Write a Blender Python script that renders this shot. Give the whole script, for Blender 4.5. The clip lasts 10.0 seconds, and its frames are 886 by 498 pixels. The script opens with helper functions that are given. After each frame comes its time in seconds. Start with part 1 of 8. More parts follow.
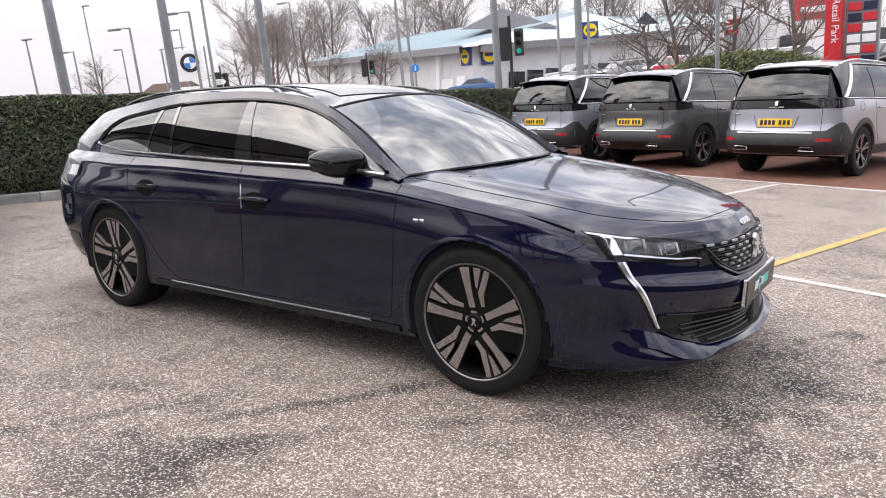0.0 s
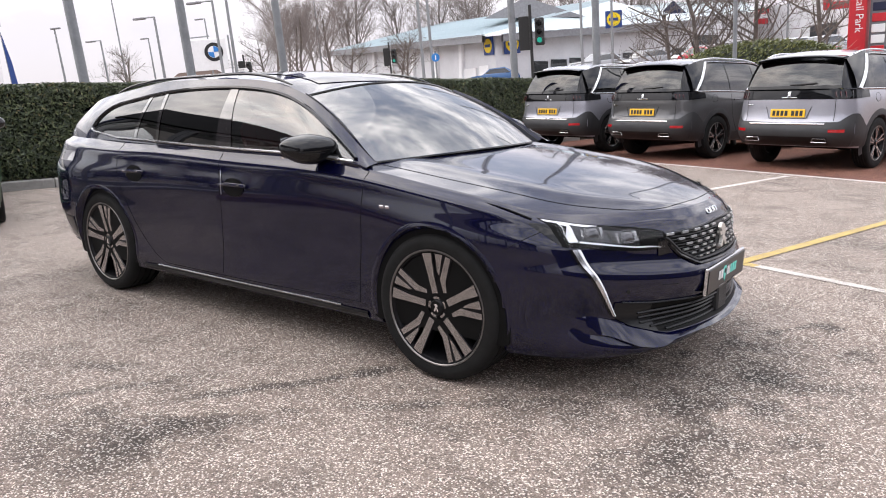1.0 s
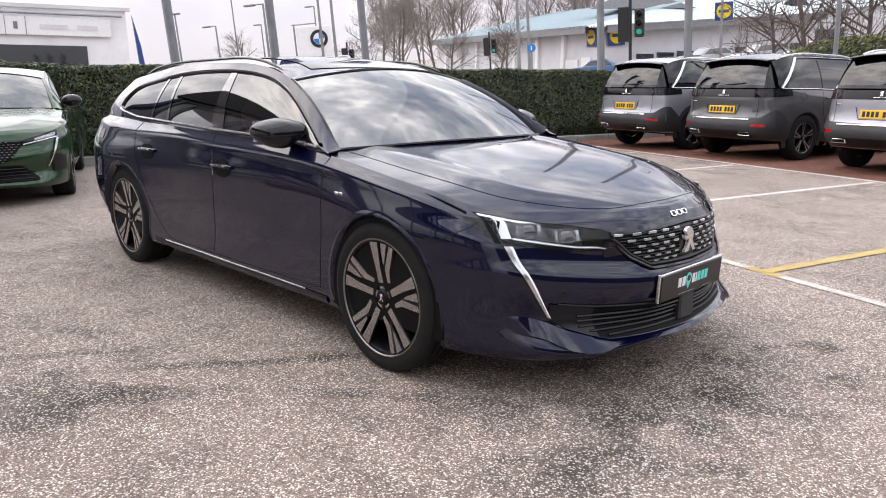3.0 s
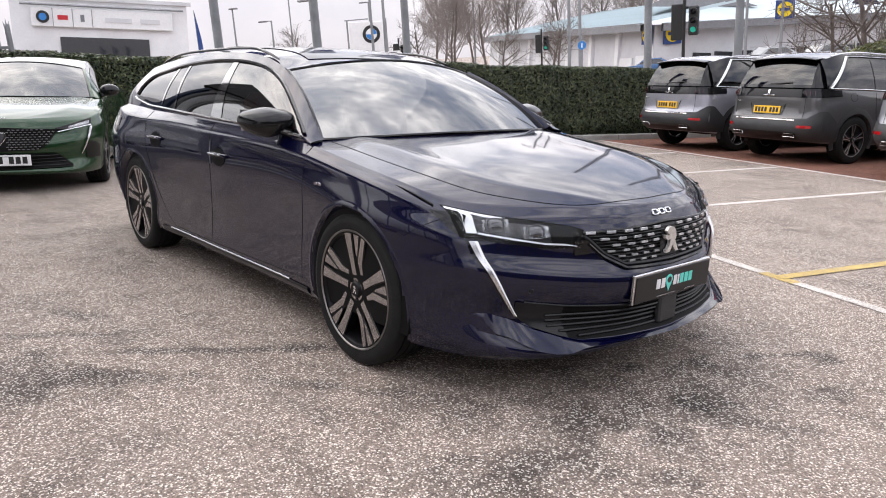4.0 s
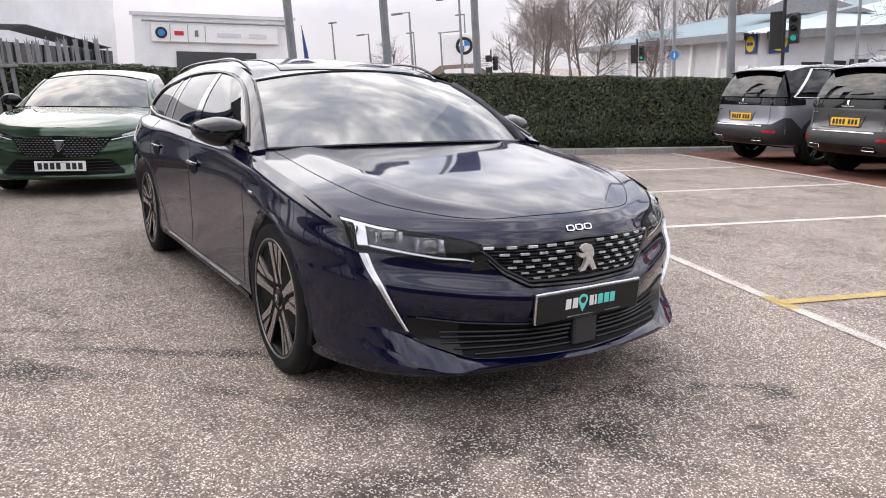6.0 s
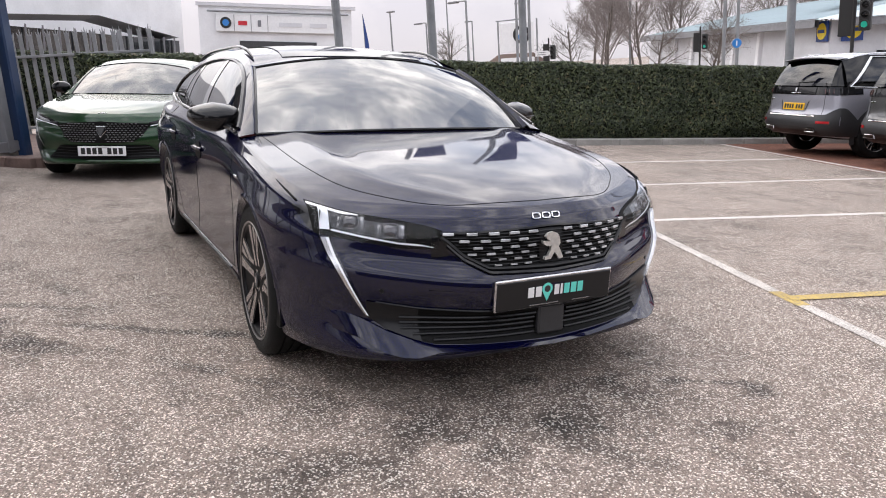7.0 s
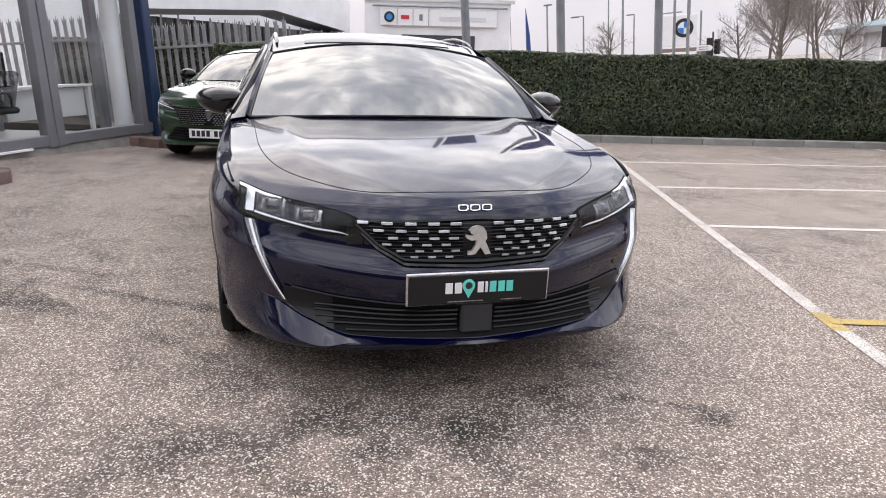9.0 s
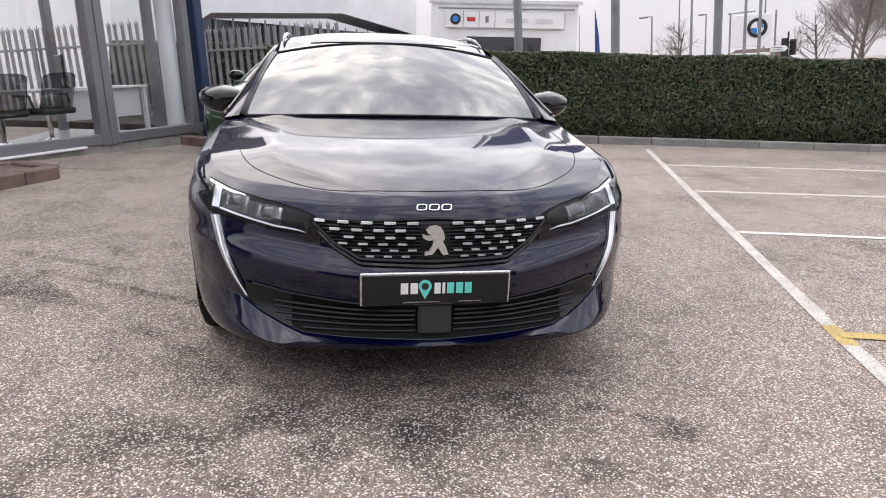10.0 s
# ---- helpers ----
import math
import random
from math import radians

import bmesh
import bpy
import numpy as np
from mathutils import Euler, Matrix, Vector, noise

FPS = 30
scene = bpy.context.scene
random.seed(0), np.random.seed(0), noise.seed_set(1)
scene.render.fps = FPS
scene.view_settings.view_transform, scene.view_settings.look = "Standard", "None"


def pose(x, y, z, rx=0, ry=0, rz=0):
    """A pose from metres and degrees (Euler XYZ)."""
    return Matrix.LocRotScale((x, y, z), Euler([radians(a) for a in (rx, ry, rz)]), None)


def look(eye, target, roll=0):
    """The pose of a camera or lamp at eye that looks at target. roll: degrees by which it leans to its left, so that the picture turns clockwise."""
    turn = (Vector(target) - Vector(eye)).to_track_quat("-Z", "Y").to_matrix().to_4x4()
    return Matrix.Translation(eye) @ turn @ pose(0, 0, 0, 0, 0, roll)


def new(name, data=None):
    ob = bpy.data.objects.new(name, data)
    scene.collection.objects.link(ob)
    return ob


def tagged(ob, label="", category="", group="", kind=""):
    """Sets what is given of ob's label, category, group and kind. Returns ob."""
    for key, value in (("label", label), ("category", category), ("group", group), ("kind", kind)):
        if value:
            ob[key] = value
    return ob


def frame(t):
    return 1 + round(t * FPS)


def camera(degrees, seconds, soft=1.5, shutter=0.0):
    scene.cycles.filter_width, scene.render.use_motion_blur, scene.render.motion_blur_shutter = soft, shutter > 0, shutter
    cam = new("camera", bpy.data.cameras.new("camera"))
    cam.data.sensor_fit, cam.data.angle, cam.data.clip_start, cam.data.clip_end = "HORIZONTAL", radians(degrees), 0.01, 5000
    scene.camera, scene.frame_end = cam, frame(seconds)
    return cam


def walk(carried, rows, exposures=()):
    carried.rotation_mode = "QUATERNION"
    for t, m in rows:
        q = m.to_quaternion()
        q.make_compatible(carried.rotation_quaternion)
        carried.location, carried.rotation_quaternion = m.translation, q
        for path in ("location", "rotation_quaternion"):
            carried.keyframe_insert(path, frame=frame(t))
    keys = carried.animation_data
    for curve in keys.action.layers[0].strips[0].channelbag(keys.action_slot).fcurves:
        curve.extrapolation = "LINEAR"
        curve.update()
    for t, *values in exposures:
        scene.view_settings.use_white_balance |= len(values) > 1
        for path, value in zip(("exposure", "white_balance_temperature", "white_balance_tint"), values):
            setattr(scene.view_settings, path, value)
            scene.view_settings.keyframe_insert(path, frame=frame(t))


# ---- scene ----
cam = camera(63.2, 10.0, 1.0)
PATH = [
    (0, (1.649, -3.39, 1.265), (0.498, -1.803, 0.866), -1.6),
    (0.5, (1.791, -3.34, 1.259), (0.614, -1.776, 0.849), -1.7),
    (1, (1.883, -3.265, 1.25), (0.682, -1.723, 0.826), -1.4),
    (1.5, (1.968, -3.16, 1.256), (0.724, -1.656, 0.818), -0.8),
    (2, (2.083, -3.04, 1.233), (0.771, -1.595, 0.793), -0.4),
    (2.5, (2.238, -2.907, 1.233), (0.877, -1.509, 0.795), -0.3),
    (2.7, (2.281, -2.864, 1.237), (0.905, -1.482, 0.796), -0.2),
    (4, (2.508, -2.524, 1.209), (1.017, -1.271, 0.754), 0.8),
    (4.5, (2.641, -2.375, 1.213), (1.102, -1.18, 0.763), 0.8),
    (5, (2.74, -2.213, 1.201), (1.162, -1.063, 0.765), 0.7),
    (5.5, (2.812, -2.046, 1.217), (1.197, -0.946, 0.791), 0.7),
    (7, (3.079, -1.582, 1.204), (1.352, -0.685, 0.745), 0.8),
    (7.5, (3.14, -1.407, 1.217), (1.377, -0.588, 0.745), 0.9),
    (8, (3.208, -1.168, 1.207), (1.402, -0.451, 0.731), 1.0),
    (8.5, (3.275, -0.958, 1.198), (1.431, -0.349, 0.72), 1.2),
    (9, (3.29, -0.764, 1.182), (1.415, -0.26, 0.7), 1.5),
    (9.5, (3.302, -0.586, 1.185), (1.406, -0.172, 0.701), 1.7),
    (10, (3.334, -0.387, 1.176), (1.421, -0.059, 0.695), 1.4),
]
walk(cam, [(t, look(eye, target, roll)) for t, eye, target, roll in PATH], [(0.0, 0.18), (2.5, 0.11), (5.0, 0.02), (7.5, -0.07), (10.0, -0.06)])

# ---- light ----
world = bpy.data.worlds.new("overcast_sky")
scene.world = world
world.use_nodes = True
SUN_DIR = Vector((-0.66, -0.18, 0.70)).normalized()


def node(tree, kind, **values):
    n = tree.nodes.new(kind)
    for key, value in values.items():
        if key in n.inputs:
            n.inputs[key].default_value = value
    return n


def ramp(tree, fac, stops):
    r = tree.nodes.new("ShaderNodeValToRGB")
    els = r.color_ramp.elements
    els[0].position, els[0].color = stops[0][0], (*stops[0][1], 1)
    els[1].position, els[1].color = stops[-1][0], (*stops[-1][1], 1)
    for p, c in stops[1:-1]:
        e = els.new(p)
        e.color = (*c, 1)
    tree.links.new(fac, r.inputs["Fac"])
    return r.outputs["Color"]


def mix(tree, fac, a, b, mode="MIX"):
    m = tree.nodes.new("ShaderNodeMix")
    m.data_type, m.blend_type = "RGBA", mode
    for socket, value in ((m.inputs[0], fac), (m.inputs[6], a), (m.inputs[7], b)):
        if hasattr(value, "is_linked"):
            tree.links.new(value, socket)
        else:
            socket.default_value = value if isinstance(value, (int, float)) else (*value[:3], 1)
    return m.outputs[2]


wt = world.node_tree
wt.nodes.clear()
sky = wt.nodes.new("ShaderNodeTexSky")
sky.sky_type, sky.sun_disc = "NISHITA", False
sky.sun_elevation = math.asin(SUN_DIR.z)
sky.sun_rotation = math.atan2(SUN_DIR.x, SUN_DIR.y)
sky.air_density, sky.dust_density = 1.0, 2.0
wtc = wt.nodes.new("ShaderNodeTexCoord")
wmap = wt.nodes.new("ShaderNodeMapping")
wmap.inputs["Scale"].default_value = (1.0, 1.0, 1.5)
wt.links.new(wtc.outputs["Generated"], wmap.inputs["Vector"])
wn = node(wt, "ShaderNodeTexNoise", Scale=3.4, Detail=7.0, Roughness=0.60, Distortion=0.15)
wt.links.new(wmap.outputs["Vector"], wn.inputs["Vector"])
wn2 = node(wt, "ShaderNodeTexNoise", Scale=5.6, Detail=7.0, Roughness=0.60, Distortion=0.12)
wt.links.new(wmap.outputs["Vector"], wn2.inputs["Vector"])
cover = ramp(wt, wn.outputs["Fac"], [(0.36, (0.45, 0.45, 0.45)), (0.56, (1, 1, 1))])
cloud = ramp(wt, wn2.outputs["Fac"], [(0.36, (5.2, 5.5, 6.5)), (0.49, (8.8, 8.8, 9.2)), (0.60, (14.2, 13.9, 13.8))])
wsep = wt.nodes.new("ShaderNodeSeparateXYZ")
wt.links.new(wtc.outputs["Generated"], wsep.inputs[0])
overcast = ramp(wt, wsep.outputs["Z"], [(0.0, (0.44, 0.43, 0.44)), (0.10, (0.56, 0.55, 0.57)), (0.22, (0.98, 0.96, 0.99)), (0.45, (1.28, 1.27, 1.29)), (1.0, (1.34, 1.34, 1.37))])
wbg = node(wt, "ShaderNodeBackground", Strength=0.185)
haze = ramp(wt, wsep.outputs["Z"], [(0.03, (1, 1, 1)), (0.30, (0, 0, 0))])
veiled = mix(wt, haze, mix(wt, cover, sky.outputs["Color"], cloud), (9.8, 9.5, 9.8))
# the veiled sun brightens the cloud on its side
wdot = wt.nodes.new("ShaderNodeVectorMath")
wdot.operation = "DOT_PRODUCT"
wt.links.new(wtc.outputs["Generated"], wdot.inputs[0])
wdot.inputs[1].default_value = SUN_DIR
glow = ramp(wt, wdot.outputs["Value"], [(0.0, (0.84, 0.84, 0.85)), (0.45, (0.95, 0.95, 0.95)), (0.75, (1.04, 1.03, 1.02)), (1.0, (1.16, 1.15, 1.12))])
lit_sky = mix(wt, 1.0, veiled, overcast, "MULTIPLY")
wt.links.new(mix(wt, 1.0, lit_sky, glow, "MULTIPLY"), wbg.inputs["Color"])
wout = wt.nodes.new("ShaderNodeOutputWorld")
wt.links.new(wbg.outputs["Background"], wout.inputs["Surface"])

sun_data = bpy.data.lights.new("sun", "SUN")
sun_data.energy, sun_data.angle, sun_data.color = 0.78, radians(100), (1.0, 0.95, 0.88)
sun = new("sun", sun_data)
sun.matrix_world = look(SUN_DIR * 60, (0, 0, 0))

# ---- materials ----


def blank(name):
    m = bpy.data.materials.new(name)
    m.use_nodes = True
    t = m.node_tree
    b = t.nodes["Principled BSDF"]
    return m, t, b


def coords(t, scale=1.0, space="Object"):
    c = t.nodes.new("ShaderNodeTexCoord")
    if scale == 1.0:
        return c.outputs[space]
    mp = t.nodes.new("ShaderNodeMapping")
    mp.inputs["Scale"].default_value = scale if isinstance(scale, tuple) else (scale,) * 3
    t.links.new(c.outputs[space], mp.inputs["Vector"])
    return mp.outputs["Vector"]


def noise_of(t, vec, scale, detail=4.0, rough=0.6):
    n = node(t, "ShaderNodeTexNoise", Scale=scale, Detail=detail, Roughness=rough)
    t.links.new(vec, n.inputs["Vector"])
    return n.outputs["Fac"]


def bumped(t, b, height, strength, distance=0.01):
    n = node(t, "ShaderNodeBump", Strength=strength, Distance=distance)
    t.links.new(height, n.inputs["Height"])
    t.links.new(n.outputs["Normal"], b.inputs["Normal"])


def mat(name, col, rough=0.5, metal=0.0, coat=0.0, var=0.15, scale=5.0, bump=0.0, bscale=80.0, spec=0.5, emit=0.0, each=0.0, rvar=0.0):
    """A plain surface with variation at two scales; each: how far pieces differ."""
    m, t, b = blank(name)
    vec = coords(t)
    big, fine = noise_of(t, vec, scale), noise_of(t, vec, scale * 14, 2.0)
    dark, light = [c * (1 - var) for c in col], [min(1, c * (1 + var)) for c in col]
    c1 = ramp(t, big, [(0.3, dark), (0.7, light)])
    c2 = ramp(t, fine, [(0.3, (1 - var * 0.6,) * 3), (0.7, (1, 1, 1))])
    out = mix(t, 1.0, c1, c2, "MULTIPLY")
    if each:
        oi = t.nodes.new("ShaderNodeObjectInfo")
        out = mix(t, 1.0, out, ramp(t, oi.outputs["Random"], [(0, (1 - each,) * 3), (1, (1, 1, 1))]), "MULTIPLY")
    t.links.new(out, b.inputs["Base Color"])
    b.inputs["Roughness"].default_value, b.inputs["Metallic"].default_value = rough, metal
    b.inputs["Specular IOR Level"].default_value = spec
    if rvar:
        mr = node(t, "ShaderNodeMapRange")
        mr.inputs["To Min"].default_value, mr.inputs["To Max"].default_value = rough - rvar, rough + rvar
        t.links.new(big, mr.inputs["Value"])
        t.links.new(mr.outputs["Result"], b.inputs["Roughness"])
    b.inputs["Coat Weight"].default_value, b.inputs["Coat Roughness"].default_value = coat, 0.03
    if bump:
        bumped(t, b, noise_of(t, vec, bscale, 3.0), bump)
    if emit:
        b.inputs["Emission Color"].default_value, b.inputs["Emission Strength"].default_value = (*col, 1), emit
    return m


def car_paint(name, col, flake, rough=0.32, metal=0.55, base_gloss=0.5, coat=(0.006, 0.022)):
    m, t, b = blank(name)
    vec = coords(t)
    v = node(t, "ShaderNodeTexVoronoi", Scale=900.0)
    t.links.new(vec, v.inputs["Vector"])
    fl = ramp(t, v.outputs["Distance"], [(0.0, flake), (0.45, col)])
    dust = noise_of(t, vec, 2.2, 5.0)
    t.links.new(fl, b.inputs["Base Color"])
    b.inputs["Metallic"].default_value, b.inputs["Roughness"].default_value = metal, rough
    b.inputs["Coat Weight"].default_value, b.inputs["Coat IOR"].default_value = 1.0, 1.53
    mr = node(t, "ShaderNodeMapRange")
    mr.inputs["To Min"].default_value, mr.inputs["To Max"].default_value = coat
    b.inputs["Specular IOR Level"].default_value = base_gloss
    t.links.new(dust, mr.inputs["Value"])
    t.links.new(mr.outputs["Result"], b.inputs["Coat Roughness"])
    return m


def glass(name, tint, gloss=0.08, rough=0.0):
    """Thin sheet glass: tinted see-through with a gloss that grows at a slant; gloss: its share straight on."""
    m = bpy.data.materials.new(name)
    m.use_nodes = True
    t = m.node_tree
    t.nodes.clear()
    tr = node(t, "ShaderNodeBsdfTransparent", Color=(*tint, 1))
    gl = node(t, "ShaderNodeBsdfGlossy", Roughness=rough)
    lw = node(t, "ShaderNodeLayerWeight", Blend=0.5)
    pw = t.nodes.new("ShaderNodeMath")
    pw.operation = "POWER"
    pw.inputs[1].default_value = 5.0
    t.links.new(lw.outputs["Facing"], pw.inputs[0])
    fr = node(t, "ShaderNodeMapRange")
    fr.inputs["To Min"].default_value, fr.inputs["To Max"].default_value = gloss, 1.0
    t.links.new(pw.outputs[0], fr.inputs["Value"])
    mx = t.nodes.new("ShaderNodeMixShader")
    o = t.nodes.new("ShaderNodeOutputMaterial")
    t.links.new(fr.outputs[0], mx.inputs[0])
    t.links.new(tr.outputs[0], mx.inputs[1])
    t.links.new(gl.outputs[0], mx.inputs[2])
    t.links.new(mx.outputs[0], o.inputs["Surface"])
    return m


def asphalt(name, base, stone, dark, stains=0.55, spots_at=()):
    """Coarse chipped surfacing: pale stones in grey binder, with oil and damp stains; spots_at: placed stains and
    painted shade.
    """
    m, t, b = blank(name)
    vec = coords(t)
    v = node(t, "ShaderNodeTexVoronoi", Scale=172.0, Randomness=1.0)
    t.links.new(vec, v.inputs["Vector"])
    sep = node(t, "ShaderNodeSeparateColor")
    t.links.new(v.outputs["Color"], sep.inputs[0])
    chips = ramp(t, sep.outputs[0], [(0.0, dark), (0.30, base), (0.70, base), (0.78, [c * 1.12 for c in base])])
    stones = ramp(t, sep.outputs[0], [(0.80, stone), (1.0, [min(1, c * 1.5) for c in stone])])
    is_stone = ramp(t, sep.outputs[0], [(0.78, (0, 0, 0)), (0.83, (1, 1, 1))])
    gap = ramp(t, v.outputs["Distance"], [(0.30, (1, 1, 1)), (0.62, (0.55, 0.53, 0.52))])
    col = mix(t, 1.0, chips, gap, "MULTIPLY")
    broad = ramp(t, noise_of(t, vec, 0.55, 5.0, 0.62), [(0.32, (0.82, 0.80, 0.785)), (0.58, (1.0, 1.0, 1.0)), (0.75, (1.10, 1.06, 1.01))])
    col = mix(t, 1.0, col, broad, "MULTIPLY")
    spots = node(t, "ShaderNodeTexNoise", Scale=1.35, Detail=7.0, Roughness=0.70, Distortion=0.15)
    t.links.new(coords(t, (1.0, 0.75, 1.0)), spots.inputs["Vector"])
    s = ramp(t, spots.outputs["Fac"], [(0.49, (1, 1, 1)), (0.57, (0.66,) * 3), (0.66, (0.40,) * 3)])
    col = mix(t, stains, col, mix(t, 1.0, col, s, "MULTIPLY"))
    streak = node(t, "ShaderNodeTexNoise", Scale=1.0, Detail=7.0, Roughness=0.72, Distortion=0.3)
    t.links.new(coords(t, (0.55, 2.6, 1.0)), streak.inputs["Vector"])
    s2 = ramp(t, streak.outputs["Fac"], [(0.52, (1, 1, 1)), (0.62, (0.50,) * 3)])
    col = mix(t, stains * 0.8, col, mix(t, 1.0, col, s2, "MULTIPLY"))
    fleck = ramp(t, noise_of(t, vec, 5.5, 7.0, 0.72), [(0.50, (1, 1, 1)), (0.62, (0.60, 0.59, 0.58))])
    col = mix(t, stains * 0.8, col, mix(t, 1.0, col, fleck, "MULTIPLY"))
    warp = noise_of(t, vec, 4.2, 8.0, 0.72)
    for x, y, rx, ry, deep, turn in spots_at:
        mp = t.nodes.new("ShaderNodeMapping")
        mp.vector_type = "TEXTURE"
        mp.inputs["Location"].default_value, mp.inputs["Scale"].default_value = (x, y, 0), (rx, ry, 1.0)
        mp.inputs["Rotation"].default_value = (0, 0, radians(turn))
        t.links.new(vec, mp.inputs["Vector"])
        ln = t.nodes.new("ShaderNodeVectorMath")
        ln.operation = "LENGTH"
        t.links.new(mp.outputs["Vector"], ln.inputs[0])
        ad = t.nodes.new("ShaderNodeMath")
        ad.operation = "MULTIPLY_ADD"
        t.links.new(warp, ad.inputs[0])
        ad.inputs[1].default_value = 1.0
        hf = t.nodes.new("ShaderNodeMath")
        hf.operation = "MULTIPLY"
        hf.inputs[1].default_value = 0.30
        t.links.new(ln.outputs["Value"], hf.inputs[0])
        t.links.new(hf.outputs[0], ad.inputs[2])
        col = mix(t, 1.0, col, ramp(t, ad.outputs[0], [(0.52, (deep * 0.86,) * 3), (0.76, (1, 1, 1))]), "MULTIPLY")
    soiled = mix(t, 0.55, stones, mix(t, 1.0, mix(t, 1.0, col, (2.3, 2.3, 2.3), "MULTIPLY"), gap, "MULTIPLY"))
    col = mix(t, is_stone, col, soiled)
    t.links.new(col, b.inputs["Base Color"])
    b.inputs["Roughness"].default_value, b.inputs["Specular IOR Level"].default_value = 0.82, 0.35
    h = mix(t, 0.5, ramp(t, v.outputs["Distance"], [(0.0, (1, 1, 1)), (0.6, (0, 0, 0))]), is_stone)
    bumped(t, b, h, 0.75, 0.006)
    return m


def road_paint(name, col, wear=0.5):
    """Thick road paint, worn through to the chips below."""
    m, t, b = blank(name)
    vec = coords(t)
    v = node(t, "ShaderNodeTexVoronoi", Scale=115.0)
    t.links.new(vec, v.inputs["Vector"])
    worn = ramp(t, mix(t, 0.55, noise_of(t, vec, 7.0, 6.0, 0.7), v.outputs["Distance"]), [(0.40, (0, 0, 0)), (0.66, (wear,) * 3)])
    col2 = mix(t, worn, col, (0.20, 0.18, 0.165))
    col2 = mix(t, 1.0, col2, ramp(t, noise_of(t, vec, 1.6, 5.0), [(0.3, (0.84, 0.82, 0.80)), (0.7, (1, 1, 1))]), "MULTIPLY")
    t.links.new(col2, b.inputs["Base Color"])
    b.inputs["Roughness"].default_value = 0.75
    bumped(t, b, v.outputs["Distance"], 0.5, 0.004)
    return m


def leaf_mat(name, stops, rough=0.38):
    m, t, b = blank(name)
    g = t.nodes.new("ShaderNodeNewGeometry")
    col = ramp(t, g.outputs["Random Per Island"], stops)
    patch = ramp(t, noise_of(t, coords(t), 1.1, 4.0), [(0.3, (0.62, 0.66, 0.62)), (0.7, (1.12, 1.08, 1.0))])
    t.links.new(mix(t, 1.0, col, patch, "MULTIPLY"), b.inputs["Base Color"])
    b.inputs["Roughness"].default_value = rough
    return m


NAVY = car_paint("navy_paint", (0.0011, 0.0013, 0.0130), (0.0042, 0.0056, 0.070), 0.34, 0.30, 0.0, (0.035, 0.060))
GREEN = car_paint("green_paint", (0.008, 0.034, 0.011), (0.022, 0.080, 0.022), 0.36, 0.45, 0.1, (0.0, 0.01))
SILVER = car_paint("grey_silver_paint", (0.30, 0.30, 0.337), (0.49, 0.49, 0.55), 0.36, 0.5)
GRAPHITE = car_paint("graphite_paint", (0.070, 0.069, 0.071), (0.150, 0.147, 0.147), 0.36, 0.5)
GLOSS_BLACK = mat("gloss_black", (0.004, 0.004, 0.005), 0.3, coat=0.75, var=0.1, spec=0.05)
SATIN_BLACK = mat("satin_black_plastic", (0.0075, 0.0075, 0.0085), 0.30, bump=0.05, bscale=300, spec=0.30)
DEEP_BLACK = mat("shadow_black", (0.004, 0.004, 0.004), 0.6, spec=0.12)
GRILLE_GREY = mat("grille_grey", (0.22, 0.22, 0.23), 0.3, 0.7, var=0.2)
TRIM_BLACK = mat("matt_trim_black", (0.003, 0.003, 0.004), 1.0, spec=0.0)
GREY_PLASTIC = mat("grey_plastic", (0.026, 0.026, 0.028), 0.55, bump=0.12, bscale=260)
RUBBER = mat("tyre_rubber", (0.011, 0.011, 0.011), 0.72, var=0.25, scale=12, bump=0.2, bscale=160, spec=0.2)
CHROME = mat("chrome", (0.78, 0.78, 0.79), 0.09, 1.0, var=0.05)
SATIN_CHROME = mat("satin_chrome", (0.60, 0.60, 0.61), 0.24, 1.0, var=0.06)
ALLOY = mat("machined_alloy", (0.36, 0.338, 0.328), 0.26, 0.9, coat=0.5, var=0.08, scale=20)
RIM_EDGE = mat("rim_edge_alloy", (0.20, 0.19, 0.185), 0.30, 0.9, coat=0.3, var=0.08, scale=20)
WHEEL_BLACK = mat("wheel_black", (0.005, 0.005, 0.006), 0.35, var=0.2, scale=20, spec=0.16)
BADGE_SILVER = mat("badge_silver", (0.66, 0.64, 0.60), 0.32, 0.55, coat=0.5, var=0.12, scale=60)
STEEL = mat("brake_steel", (0.30, 0.29, 0.28), 0.38, 1.0, var=0.2, scale=30)
DRL = mat("day_light_white", (0.82, 0.84, 0.88), 0.25, var=0.02, emit=0.10)
BRIGHT_ALLOY = mat("bright_alloy", (0.62, 0.62, 0.63), 0.25, 0.9, coat=0.5, var=0.06, scale=20)
LAMP_GREY = mat("lamp_reflector", (0.36, 0.36, 0.37), 0.13, 0.9, var=0.5, scale=70, bump=0.6, bscale=110)
LAMP_BOWL = mat("lamp_bowl", (0.075, 0.075, 0.08), 0.16, 0.9, var=0.7, scale=60, bump=0.8, bscale=70)
LENS_GLASS = mat("lens_glass", (0.09, 0.09, 0.10), 0.06, 0.75, coat=1.0, var=0.6, scale=70, bump=0.5, bscale=120)
PLATE_DARK = mat("plate_dark", (0.012, 0.012, 0.013), 0.30, var=0.1, spec=0.3)
SCREEN = glass("windscreen_glass", (0.14, 0.15, 0.15), 0.26)
SIDE_GLASS = glass("side_glass", (0.24, 0.26, 0.27), 0.17)
PRIVACY = glass("privacy_glass", (0.020, 0.021, 0.023), 0.115)
SUV_REAR = glass("tinted_rear_glass", (0.05, 0.05, 0.052), 0.085)
SUV_SIDE = glass("tinted_side_glass", (0.05, 0.05, 0.055), 0.09)
